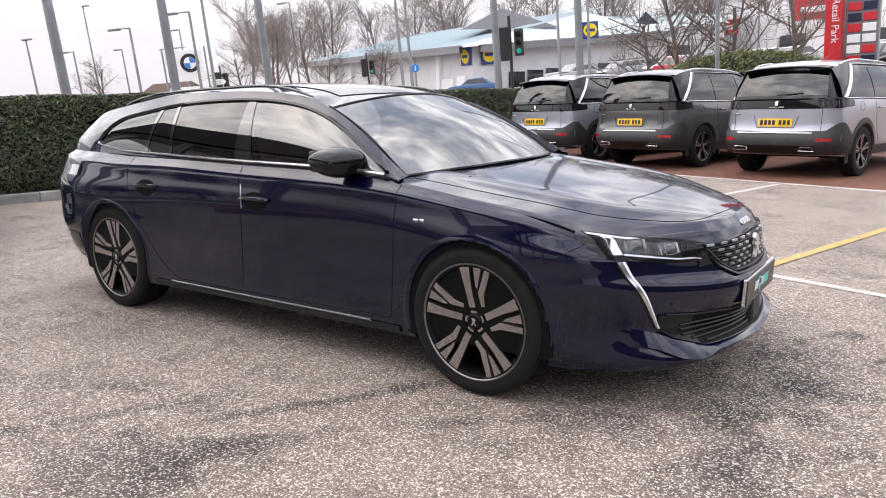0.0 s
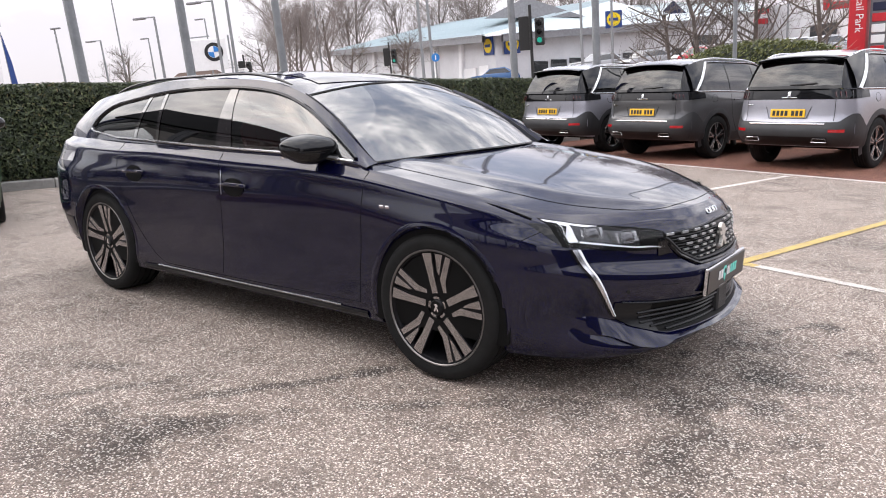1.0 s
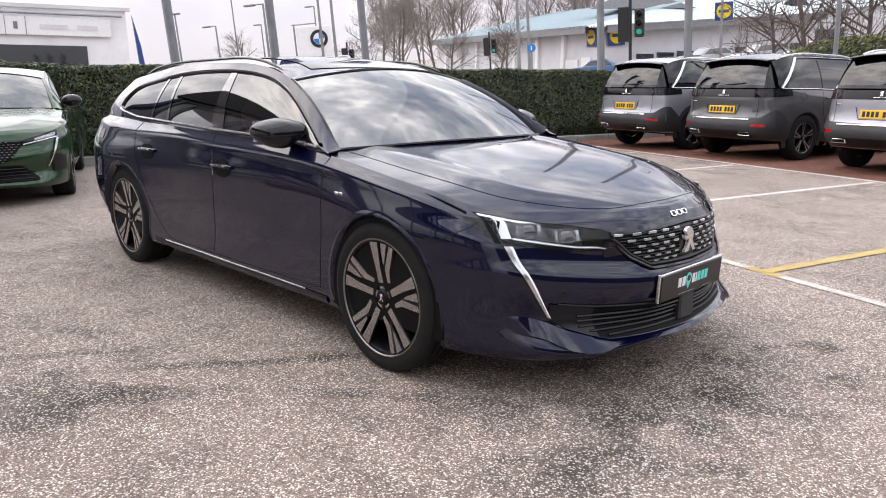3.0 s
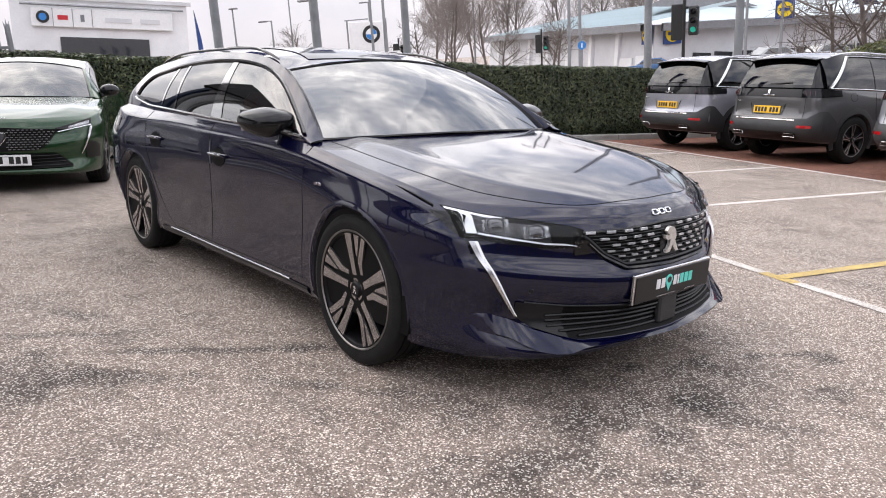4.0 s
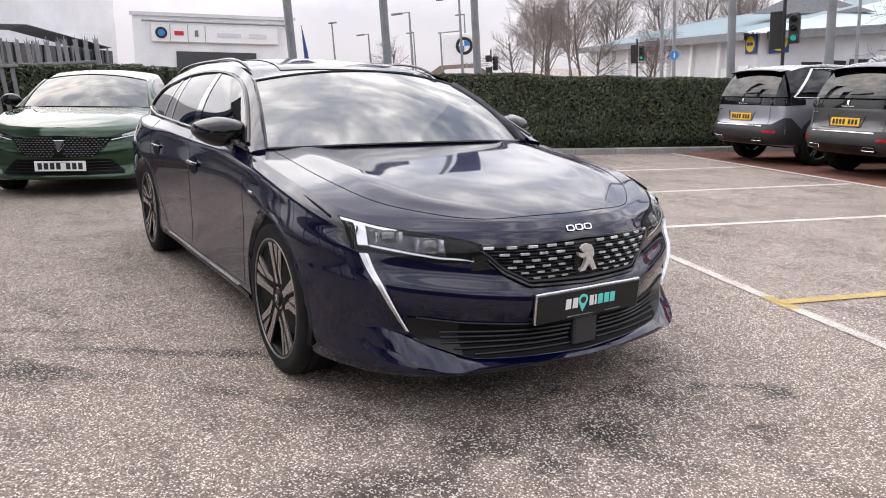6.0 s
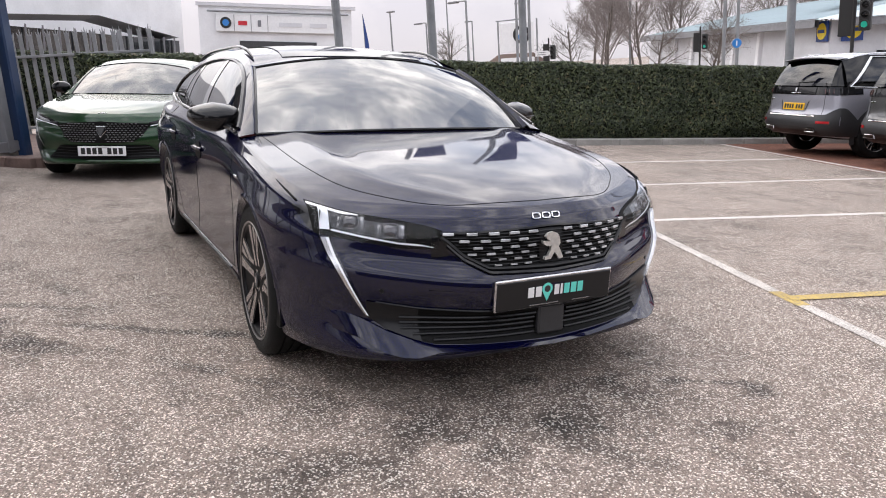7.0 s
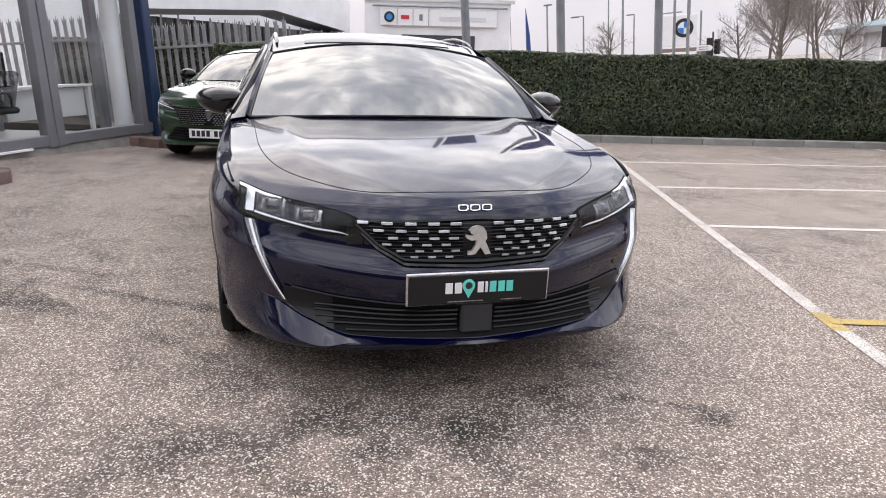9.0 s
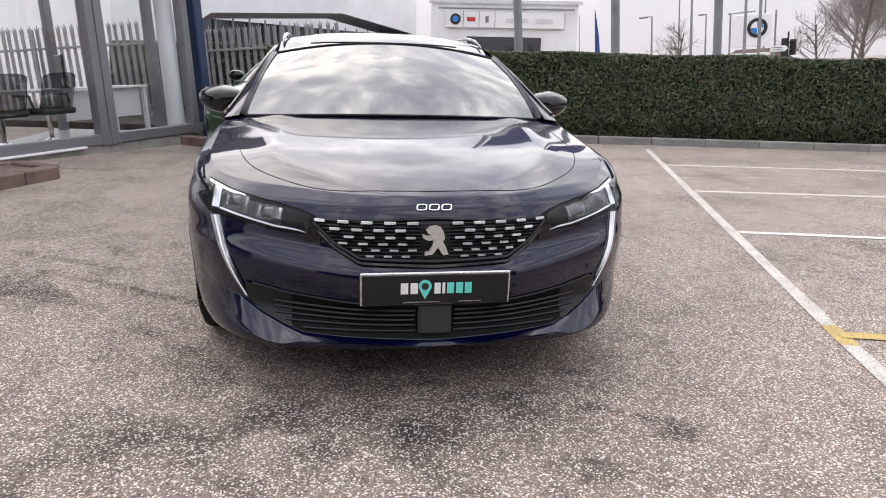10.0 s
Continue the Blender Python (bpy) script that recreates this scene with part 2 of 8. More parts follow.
CLEAR = glass("lamp_glass", (0.90, 0.91, 0.92), 0.022)
SHOP_GLASS = glass("shop_glass", (0.95, 0.965, 0.97), 0.07)
WHITE = mat("white_plastic", (0.80, 0.80, 0.80), 0.4, var=0.05)
YELLOW = mat("plate_yellow", (0.80, 0.46, 0.012), 0.35, var=0.06)
INK = mat("plate_ink", (0.012, 0.012, 0.012), 0.5)
TEAL = mat("teal_print", (0.14, 0.70, 0.60), 0.4, var=0.04)
RED_LENS = mat("red_lens", (0.42, 0.010, 0.014), 0.12, coat=0.8, var=0.1)
SMOKE_LENS = mat("smoked_lens", (0.012, 0.010, 0.011), 0.06, coat=1.0)
SEAT_BLACK = mat("seat_cloth", (0.020, 0.020, 0.022), 0.8, bump=0.2, bscale=200)
SEAT_RED = mat("red_leather", (0.16, 0.018, 0.020), 0.5, bump=0.1, bscale=150)
# the first broad spot is part stain, part painted shadow of the front bumper
STAINS_AND_SHADE = [(1.0, 0.0, 0.55, 1.0, 0.66, 0), (-0.68, -1.97, 0.50, 0.24, 0.50, 25), (-0.55, -2.17, 0.34, 0.18, 0.52, 45), (-0.46, -1.72, 0.36, 0.12, 0.52, 40), (-1.20, -1.90, 0.80, 0.07, 0.52, 57), (-1.44, -1.67, 0.30, 0.11, 0.52, 30),
          (-0.55, -1.38, 1.00, 0.065, 0.55, 55), (0.15, -1.12, 0.70, 0.06, 0.56, 40), (-0.30, -0.98, 0.30, 0.10, 0.55, 50), (1.20, -0.80, 0.45, 0.26, 0.62, 30), (0.60, -0.90, 0.45, 0.20, 0.62, 20), (0.93, -0.50, 0.36, 0.22, 0.58, 30),
          (1.18, -1.10, 0.45, 0.18, 0.54, 30), (1.31, -1.27, 0.22, 0.18, 0.52, 0), (0.62, -0.27, 0.12, 0.18, 0.38, 0), (0.79, -0.04, 0.10, 0.20, 0.42, 0), (0.75, 0.59, 0.14, 0.12, 0.38, 0), (0.95, 0.28, 0.20, 0.25, 0.52, 0),
          (1.11, 0.66, 0.32, 0.05, 0.50, 60), (1.25, 0.79, 0.12, 0.10, 0.46, 0), (1.44, 0.44, 0.14, 0.20, 0.52, 0), (1.19, -0.01, 0.20, 0.25, 0.58, 0), (1.29, -0.42, 0.20, 0.22, 0.58, 0), (1.34, -0.08, 0.28, 0.18, 0.62, 0)]
LOT = asphalt("chipped_asphalt", (0.388, 0.315, 0.270), (0.80, 0.71, 0.62), (0.172, 0.141, 0.123), 0.62, STAINS_AND_SHADE)
RED_LOT = asphalt("red_asphalt", (0.27, 0.118, 0.080), (0.30, 0.15, 0.11), (0.08, 0.04, 0.032), 0.4)
LINE_WHITE = road_paint("white_road_paint", (0.77, 0.72, 0.675), 0.62)
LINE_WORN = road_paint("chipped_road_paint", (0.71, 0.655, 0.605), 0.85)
LINE_YELLOW = road_paint("yellow_road_paint", (0.62, 0.44, 0.11), 0.75)
CONCRETE = mat("kerb_concrete", (0.34, 0.33, 0.31), 0.85, var=0.3, scale=3, bump=0.5, bscale=90, each=0.3)
BRICK_EDGE = mat("red_block_paving", (0.22, 0.150, 0.130), 0.85, var=0.3, scale=5, bump=0.4, bscale=70, each=0.35)
SOIL = mat("soil", (0.035, 0.026, 0.020), 0.95, var=0.4, scale=8, bump=0.8, bscale=30)
# near-black green that paints the shade deep between the leaves
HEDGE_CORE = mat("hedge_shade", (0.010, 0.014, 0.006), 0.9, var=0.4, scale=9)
HEDGE_LEAF = leaf_mat("laurel_leaves", [(0.0, (0.027, 0.037, 0.022)), (0.45, (0.055, 0.075, 0.039)), (0.8, (0.098, 0.125, 0.059)), (0.95, (0.160, 0.180, 0.085)), (1.0, (0.19, 0.145, 0.075))])

# ---- shapes ----


def spline(T, P, t):
    """A natural cubic spline through P at T, at t."""
    T, P, t = np.asarray(T, float), np.asarray(P, float), np.atleast_1d(np.asarray(t, float))
    n, h = len(T), np.diff(T)
    P2 = P.reshape(n, -1)
    A, B = np.eye(n), np.zeros_like(P2)
    for i in range(1, n - 1):
        A[i, i - 1], A[i, i], A[i, i + 1] = h[i - 1], 2 * (h[i - 1] + h[i]), h[i]
        B[i] = 6 * ((P2[i + 1] - P2[i]) / h[i] - (P2[i] - P2[i - 1]) / h[i - 1])
    M = np.linalg.solve(A, B)
    k = np.clip(np.searchsorted(T, t) - 1, 0, n - 2)
    a, b, hk = (T[k + 1] - t)[:, None], (t - T[k])[:, None], h[k][:, None]
    out = (M[k] * a**3 + M[k + 1] * b**3) / (6 * hk) + (P2[k] / hk - M[k] * hk / 6) * a + (P2[k + 1] / hk - M[k + 1] * hk / 6) * b
    return out.reshape(len(t), *P.shape[1:]) if P.ndim > 1 else out[:, 0]


def through_points(pts, n):
    """n points on a smooth line through pts."""
    p = np.asarray(pts, float)
    if len(p) == 2:
        return p[0] + (p[1] - p[0]) * np.linspace(0, 1, n)[:, None]
    T = np.r_[0, np.cumsum(np.linalg.norm(np.diff(p, axis=0), axis=1))]
    return spline(T, p, np.linspace(0, T[-1], n))


class Geo:
    """Vertices and faces of one mesh."""

    def __init__(self):
        self.v, self.f = [], []

    def add(self, v, f):
        o = len(self.v)
        self.v += [tuple(map(float, p)) for p in v]
        self.f += [tuple(i + o for i in q) for q in f]
        return self

    def grid(self, P, close=False):
        P = np.asarray(P, float)
        a, b = P.shape[:2]
        f = [(i * b + j, i * b + (j + 1) % b, (i + 1) * b + (j + 1) % b, (i + 1) * b + j) for i in range(a - 1) for j in range(b if close else b - 1)]
        return self.add(P.reshape(-1, 3), f)

    def box(self, c, s, bevel=0.0, m=None):
        """A box of size s round c, its edges chamfered."""
        h = np.asarray(s, float) / 2
        bv = min(bevel, 0.45 * min(s))
        bm = bmesh.new()
        for k in range(8):
            g = np.array([1 if k & 1 else -1, 1 if k & 2 else -1, 1 if k & 4 else -1])
            for ax in range(3) if bv else (0,):
                p = g * (h - bv)
                p[ax] = g[ax] * h[ax]
                bm.verts.new(p)
        bmesh.ops.convex_hull(bm, input=bm.verts)
        bmesh.ops.dissolve_limit(bm, angle_limit=0.01, verts=bm.verts, edges=bm.edges)
        bm.verts.index_update()
        mm = (m or Matrix.Identity(4)) if m is not None else Matrix.Identity(4)
        self.add([mm @ (v.co + Vector(c)) for v in bm.verts], [[v.index for v in f.verts] for f in bm.faces])
        bm.free()
        return self

    def tube(self, pts, r, n=8, caps=True, flat=1.0):
        """A round bar along pts; r may differ from point to point."""
        p = np.asarray(pts, float)
        rr = np.broadcast_to(np.asarray(r, float), (len(p),))
        d = np.gradient(p, axis=0)
        d /= np.linalg.norm(d, axis=1)[:, None] + 1e-12
        ref = np.array([0, 0, 1.0]) if abs(d[:, 2]).mean() < 0.8 else np.array([1.0, 0, 0])
        s = np.cross(d, ref)
        s /= np.linalg.norm(s, axis=1)[:, None] + 1e-12
        u = np.cross(s, d)
        a = np.linspace(0, 2 * np.pi, n, endpoint=False)
        P = p[:, None] + rr[:, None, None] * (np.cos(a)[None, :, None] * s[:, None] + flat * np.sin(a)[None, :, None] * u[:, None])
        o = len(self.v)
        self.grid(P, True)
        if caps:
            self.f += [tuple(o + i for i in range(n)), tuple(o + (len(p) - 1) * n + i for i in reversed(range(n)))]
        return self

    def lathe(self, prof, n=48, m=None):
        """A turned shape round the local y axis; prof: (radius, y)."""
        a = np.linspace(0, 2 * np.pi, n, endpoint=False)
        P = np.array([[(r * np.cos(t), y, r * np.sin(t)) for t in a] for r, y in prof])
        if m is not None:
            P = P @ np.array(m.to_3x3()).T + np.array(m.translation)
        return self.grid(P, True)

    def prism(self, poly, d0, d1, fn):
        """A flat outline poly (2D) given depth; fn(a, b, depth) gives the place."""
        n = len(poly)
        v = [fn(a, b, d0) for a, b in poly] + [fn(a, b, d1) for a, b in poly]
        f = [tuple(range(n)), tuple(range(2 * n - 1, n - 1, -1))] + [(i, (i + 1) % n, n + (i + 1) % n, n + i) for i in range(n)]
        return self.add(v, f)

    def mirror(self):
        g = Geo()
        g.v, g.f = [(x, -y, z) for x, y, z in self.v], [tuple(reversed(q)) for q in self.f]
        return g


def mesh_of(name, geo, material, angle=32):
    me = bpy.data.meshes.new(name)
    me.from_pydata(geo.v, [], geo.f)
    me.polygons.foreach_set("use_smooth", [angle > 0] * len(me.polygons))
    me.update()
    if angle > 0:
        me.set_sharp_from_angle(angle=radians(angle))
    me.materials.append(material)
    return me


def part(name, geo, material, parent, label="", angle=32, shadow=True):
    ob = new(name, geo if isinstance(geo, bpy.types.Mesh) else mesh_of(name, geo, material, angle))
    ob.parent = parent
    if label:
        tagged(ob, label)
    ob.visible_shadow = shadow
    return ob


def thing(name, m, label, category, group="", kind=""):
    e = new(name)
    e.empty_display_size = 0.2
    e.matrix_basis = m
    return tagged(e, label, category, group, kind)


def solid(name, geo, material, label, category, group="", kind="", m=None, angle=32):
    ob = new(name, mesh_of(name, geo, material, angle))
    if m is not None:
        ob.matrix_basis = m
    return tagged(ob, label, category, group, kind)

# ---- ground and edges of the lot ----
E2 = Vector((0.235, 0.972, 0))


def level(x, y):
    """Height of the ground: the lot is one plane, the streets beyond the hedge lie level with the far buildings."""
    out = max(0.0, -(x + 8.6 + 0.235 * (4 - y)) / 4, (y - 16.0) / 5)
    w = min(1.0, out)
    w = w * w * (3 - 2 * w)
    return w * (0.02 * (x + 8) + 0.075 * max(y - 9, -20) - 0.25)


g = Geo()
xs = np.unique(np.r_[np.linspace(-26, 14, 81), np.linspace(-400, -26, 30), np.linspace(14, 400, 20)])
ys = np.unique(np.r_[np.linspace(-16, 30, 93), np.linspace(-400, -16, 20), np.linspace(30, 500, 30)])
g.grid([[(x, y, level(x, y)) for y in ys] for x in xs])
solid("ground", g, LOT, "pale chipped asphalt ground with dark oil stains and painted shade before the estate car", "ground", kind="structure")


def strip(a, b, width, z=0.004):
    """A flat painted line from a to b."""
    a, b = Vector((*a, 0)), Vector((*b, 0))
    s = (b - a).normalized().cross(Vector((0, 0, 1))) * width / 2
    n = max(2, int((b - a).length / 0.25))
    rnd = random.Random(int(1000 * abs(a.x + a.y)))
    P = []
    for i in range(n + 1):
        p, e = a.lerp(b, i / n), 1 + rnd.uniform(-0.05, 0.05)
        P.append([(*(p - s * e).to_2d(), z), (*(p + s * e).to_2d(), z)])
    return Geo().grid(P)


g = Geo()
q = [(-7.32, 10.12), (-4.3, 8.93), (-1.69, 8.12), (6.0, 5.55), (9.0, 17.0), (-6.0, 17.0)]
g.add([(x, y, 0.0015) for x, y in q], [(0, 1, 2, 3, 4, 5)])
solid("pavement_red", g, RED_LOT, "red-brown asphalt parking strip", "pavement", kind="structure", angle=0)
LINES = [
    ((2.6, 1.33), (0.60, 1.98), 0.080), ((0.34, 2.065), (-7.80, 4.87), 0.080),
    ((-1.72, 2.82), (-0.45, 7.60), 0.085), ((-3.66, 3.50), (-2.62, 8.36), 0.088), ((-5.80, 4.22), (-4.82, 9.08), 0.09),
    ((-7.30, 10.10), (6.0, 5.52), 0.10),
]
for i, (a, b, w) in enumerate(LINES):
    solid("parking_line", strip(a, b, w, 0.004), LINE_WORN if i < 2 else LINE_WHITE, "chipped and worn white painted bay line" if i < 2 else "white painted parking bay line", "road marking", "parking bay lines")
solid("parking_line", strip((0.60, 1.98), (0.34, 2.065), 0.088, 0.003), LINE_YELLOW, "short worn yellow stretch of painted line", "road marking", "yellow lines")
solid("parking_line", strip((0.47, 2.02), (1.86, 6.85), 0.085, 0.006), LINE_YELLOW, "worn yellow painted line across the bay", "road marking", "yellow lines")

# kerb before the hedge, of single concrete stones
K0, K1 = Vector((-10.15, -0.9, 0)), Vector((-6.55, 13.3, 0))
KD = (K1 - K0).normalized()
KN = Vector((KD.y, -KD.x, 0))
kerb = thing("kerb", Matrix.Identity(4), "grey concrete kerb stones along the hedge bed", "kerb", kind="structure")
stone = mesh_of("kerb_stone", Geo().box((0, -0.065, 0.045), (0.905, 0.13, 0.15), 0.015), CONCRETE)
for i in range(int((K1 - K0).length / 0.915)):
    p = K0 + KD * (0.46 + 0.915 * i)
    o = part("kerb_stone", stone, CONCRETE, kerb)
    o.matrix_basis = Matrix.LocRotScale(p, Euler((random.uniform(-0.01, 0.01), 0, math.atan2(KD.y, KD.x) + random.uniform(-0.006, 0.006))), None) @ pose(0, 0, 0, 0, 0, 180)
g = Geo()
p0, p1 = K0 - KN * 0.12 - KD * 6, K1 - KN * 0.12 + KD * 8
p2, p3 = p1 - KN * 2.3, p0 - KN * 2.3
g.add([(p.x, p.y, z) for z in (-0.4, 0.075) for p in (p0, p1, p2, p3)], [(4, 5, 6, 7), (0, 1, 5, 4), (1, 2, 6, 5), (2, 3, 7, 6), (3, 0, 4, 7)])
solid("hedge_bed", g, SOIL, "bare dark soil bed under the hedge", "soil", kind="structure", angle=0)

# laurel hedge: a dark core and many single leaves
HEDGE_H = 1.52
hedge = thing("hedge", Matrix.Translation(K0), "dense clipped green laurel hedge behind the kerb", "hedge", kind="stuff")
L0, L1 = -0.6, (K1 - K0).length + 3.5


def hedge_face(s, v):
    """The hedge's outline: v runs up the face, over the top and down the back; local to K0."""
    bulge = 0.05 * noise.noise(Vector((s * 0.9, v * 2.2, 3))) + 0.03 * noise.noise(Vector((s * 3.1, v * 5, 9)))
    top = HEDGE_H + 0.035 * noise.noise(Vector((s * 0.7, 7, 1)))
    if v < 1:
        d, z = 0.42 + 0.10 * (1 - min(1, v * 5)) + 0.05 * v - bulge, 0.10 + (top - 0.18) * v
    elif v < 1.2:
        a = (v - 1) / 0.2 * math.pi / 2
        d, z = 0.57 - 0.10 * math.cos(a), top - 0.08 + 0.08 * math.sin(a)
    elif v < 2.2:
        d, z = 0.57 + 1.0 * (v - 1.2), top + bulge * 0.6
    else:
        d, z = 1.57, top - (v - 2.2) * (top - 0.1)
    p = KD * s - KN * d
    return Vector((p.x, p.y, z))


def grow_hedge(ob, s0, s1, per_metre, seed):
    """Core and leaves of a hedge along its kerb line from s0 to s1."""
    core, leaves = Geo(), Geo()
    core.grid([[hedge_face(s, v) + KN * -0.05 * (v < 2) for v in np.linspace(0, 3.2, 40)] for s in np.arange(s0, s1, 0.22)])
    part("shade_core", core, HEDGE_CORE, ob, "dark sheet coloured as the shade inside the hedge")
    rnd = random.Random(seed)
    for i in range(int(per_metre * (s1 - s0))):
        s = rnd.uniform(s0, s1)
        v = rnd.uniform(0.0, 1.25) if i % 4 else rnd.uniform(1.15, 2.0)
        c = hedge_face(s, v)
        nrm = (KN + Vector((0, 0, 0.25))) if v < 1.05 else Vector((0.15 * KN.x, 0.15 * KN.y, 1))
        nrm = (nrm.normalized() + Vector([rnd.gauss(0, 0.55) for _ in range(3)])).normalized()
        ax = nrm.orthogonal().normalized()
        ax = Matrix.Rotation(rnd.uniform(0, 6.28), 3, nrm) @ ax
        sd = nrm.cross(ax)
        ln = rnd.uniform(0.022, 0.046)
        wd = ln * rnd.uniform(0.28, 0.42)
        c = c + nrm * rnd.uniform(-0.05, 0.03)
        leaves.add([c - ax * ln, c + sd * wd + nrm * 0.006, c + ax * ln, c - sd * wd + nrm * 0.006], [(0, 1, 2), (0, 2, 3)])
    part("leaves", leaves, HEDGE_LEAF, ob, "glossy small laurel leaves", angle=0)


grow_hedge(hedge, L0, L1, 4600, 5)
back_hedge = thing("hedge", Matrix.Translation((-12.15, 0.3, 0.1)) @ pose(0, 0, 0, 0, 0, 0.6), "green laurel hedge growing behind the palisade fence", "hedge", kind="stuff")
grow_hedge(back_hedge, -5.5, 0.4, 2600, 9)

# ---- the estate car and the common car shell ----


class Shell:
    """A car's outer wall: rows of (x, half width, z) from the low edge up to the shoulder, each from the middle of one end round to the middle of the other."""

    def __init__(self, rows, step=0.024, nv=44):
        R = np.array(rows, float)
        mir = np.array([1, -1, 1.0])
        full = np.concatenate([R[:, 2:0:-1] * mir, R, R[:, -2:-4:-1] * mir], axis=1)
        chord = np.linalg.norm(np.diff(full, axis=1), axis=2).mean(0)
        T = np.r_[0, np.cumsum(chord)]
        T -= T[2]
        end = T[2 + R.shape[1] - 1]
        self.u = np.unique(np.r_[np.linspace(0, end, int(end / step)), T[2:2 + R.shape[1]]])
        lines = np.array([spline(T, row, self.u) for row in full])
        lines[:, 0, 1] = lines[:, -1, 1] = 0
        zt = np.r_[0, np.cumsum(np.linalg.norm(np.diff(lines, axis=0), axis=2).mean(1))]
        self.P = spline(zt, lines, np.linspace(0, zt[-1], nv))
        self.cols = T[2:2 + R.shape[1]]
        self.top = self.P[-1]

    def side(self, x, z, off=0.0):
        """The point of the flank (y positive) at x, z, lifted by off."""
        k = slice(np.searchsorted(self.u, self.cols[3]), np.searchsorted(self.u, self.cols[-3]) + 1)
        Q = self.P[:, k][:, ::-1]
        ys = np.array([np.interp(x, q[:, 0], q[:, 1]) for q in Q])
        zs = np.array([np.interp(x, q[:, 0], q[:, 2]) for q in Q])
        y = float(np.interp(z, zs, ys))
        return np.array([x, y + off, z])

    def front(self, y, z, off=0.0):
        """The point of the near end at half width y, height z, lifted outwards by off."""
        k = slice(0, np.searchsorted(self.u, self.cols[5]) + 1)
        Q = self.P[:, k]

        def x_at(yy):
            xs = np.array([np.interp(abs(yy), q[:, 1], q[:, 0]) for q in Q])
            zs = np.array([np.interp(abs(yy), q[:, 1], q[:, 2]) for q in Q])
            return float(np.interp(z, zs, xs))

        x = x_at(y)
        if not off:
            return np.array([x, y, z])
        sl = (x_at(y + 0.01) - x_at(y - 0.01)) / 0.02
        n = np.array([1, -sl]) / math.hypot(1, sl)
        return np.array([x + off * n[0], y + off * n[1], z])

    def wall(self, arches, rad):
        """The wall of both flanks as a mesh with the wheel arches cut out."""
        g = Geo()
        g.grid(self.P)
        v = np.array(g.v)
        keep = []
        for q in g.f:
            c = v[list(q)].mean(0)
            if not any(abs(c[1]) > 0.6 and math.hypot(c[0] - ax, c[2] - az) < rad - 0.006 for ax, az in arches):
                keep.append(q)
        g.f = keep
        o = g.mirror()
        g.add(o.v, o.f)
        return g


def weld(geo, dist=0.0008):
    bm = bmesh.new()
    vs = [bm.verts.new(p) for p in geo.v]
    for q in geo.f:
        try:
            bm.faces.new([vs[i] for i in q])
        except ValueError:
            pass
    bmesh.ops.remove_doubles(bm, verts=bm.verts, dist=dist)
    bmesh.ops.delete(bm, geom=[v for v in bm.verts if not v.link_faces], context="VERTS")
    bmesh.ops.recalc_face_normals(bm, faces=bm.faces)
    bm.verts.index_update()
    g2 = Geo()
    g2.v = [tuple(v.co) for v in bm.verts]
    g2.f = [tuple(v.index for v in f.verts) for f in bm.faces]
    bm.free()
    return g2


def arch_ring(shell, ax, az, rad, a0, a1, width=0.03, off=0.003, n=56):
    """The rolled lip of a wheel arch, lying on the flank."""
    P = []
    for a in np.linspace(radians(a0), radians(a1), n):
        row = []
        for r, o in ((rad - 0.03, -0.05), (rad - 0.012, -0.004), (rad - 0.004, off + 0.003), (rad + width * 0.5, off + 0.002), (rad + width, 0.0)):
            row.append(shell.side(ax + r * math.cos(a), max(0.2, az + r * math.sin(a)), o))
        P.append(row)
    return Geo().grid(P)


def patch(fn, lower, upper, a0, a1, off, na=40, nb=10):
    """A piece of surface between two outlines lower(a), upper(a); fn(a, b, off) gives the place."""
    return Geo().grid([[fn(a, lower(a) + (upper(a) - lower(a)) * t, off) for t in np.linspace(0, 1, nb)] for a in np.linspace(a0, a1, na)])


def line_of(pts):
    """A straight-edged outline as a function."""
    xs, zs = zip(*sorted(pts))
    return lambda a: float(np.interp(a, xs, zs))


def both(geo):
    o = geo.mirror()
    return Geo().add(geo.v, geo.f).add(o.v, o.f)


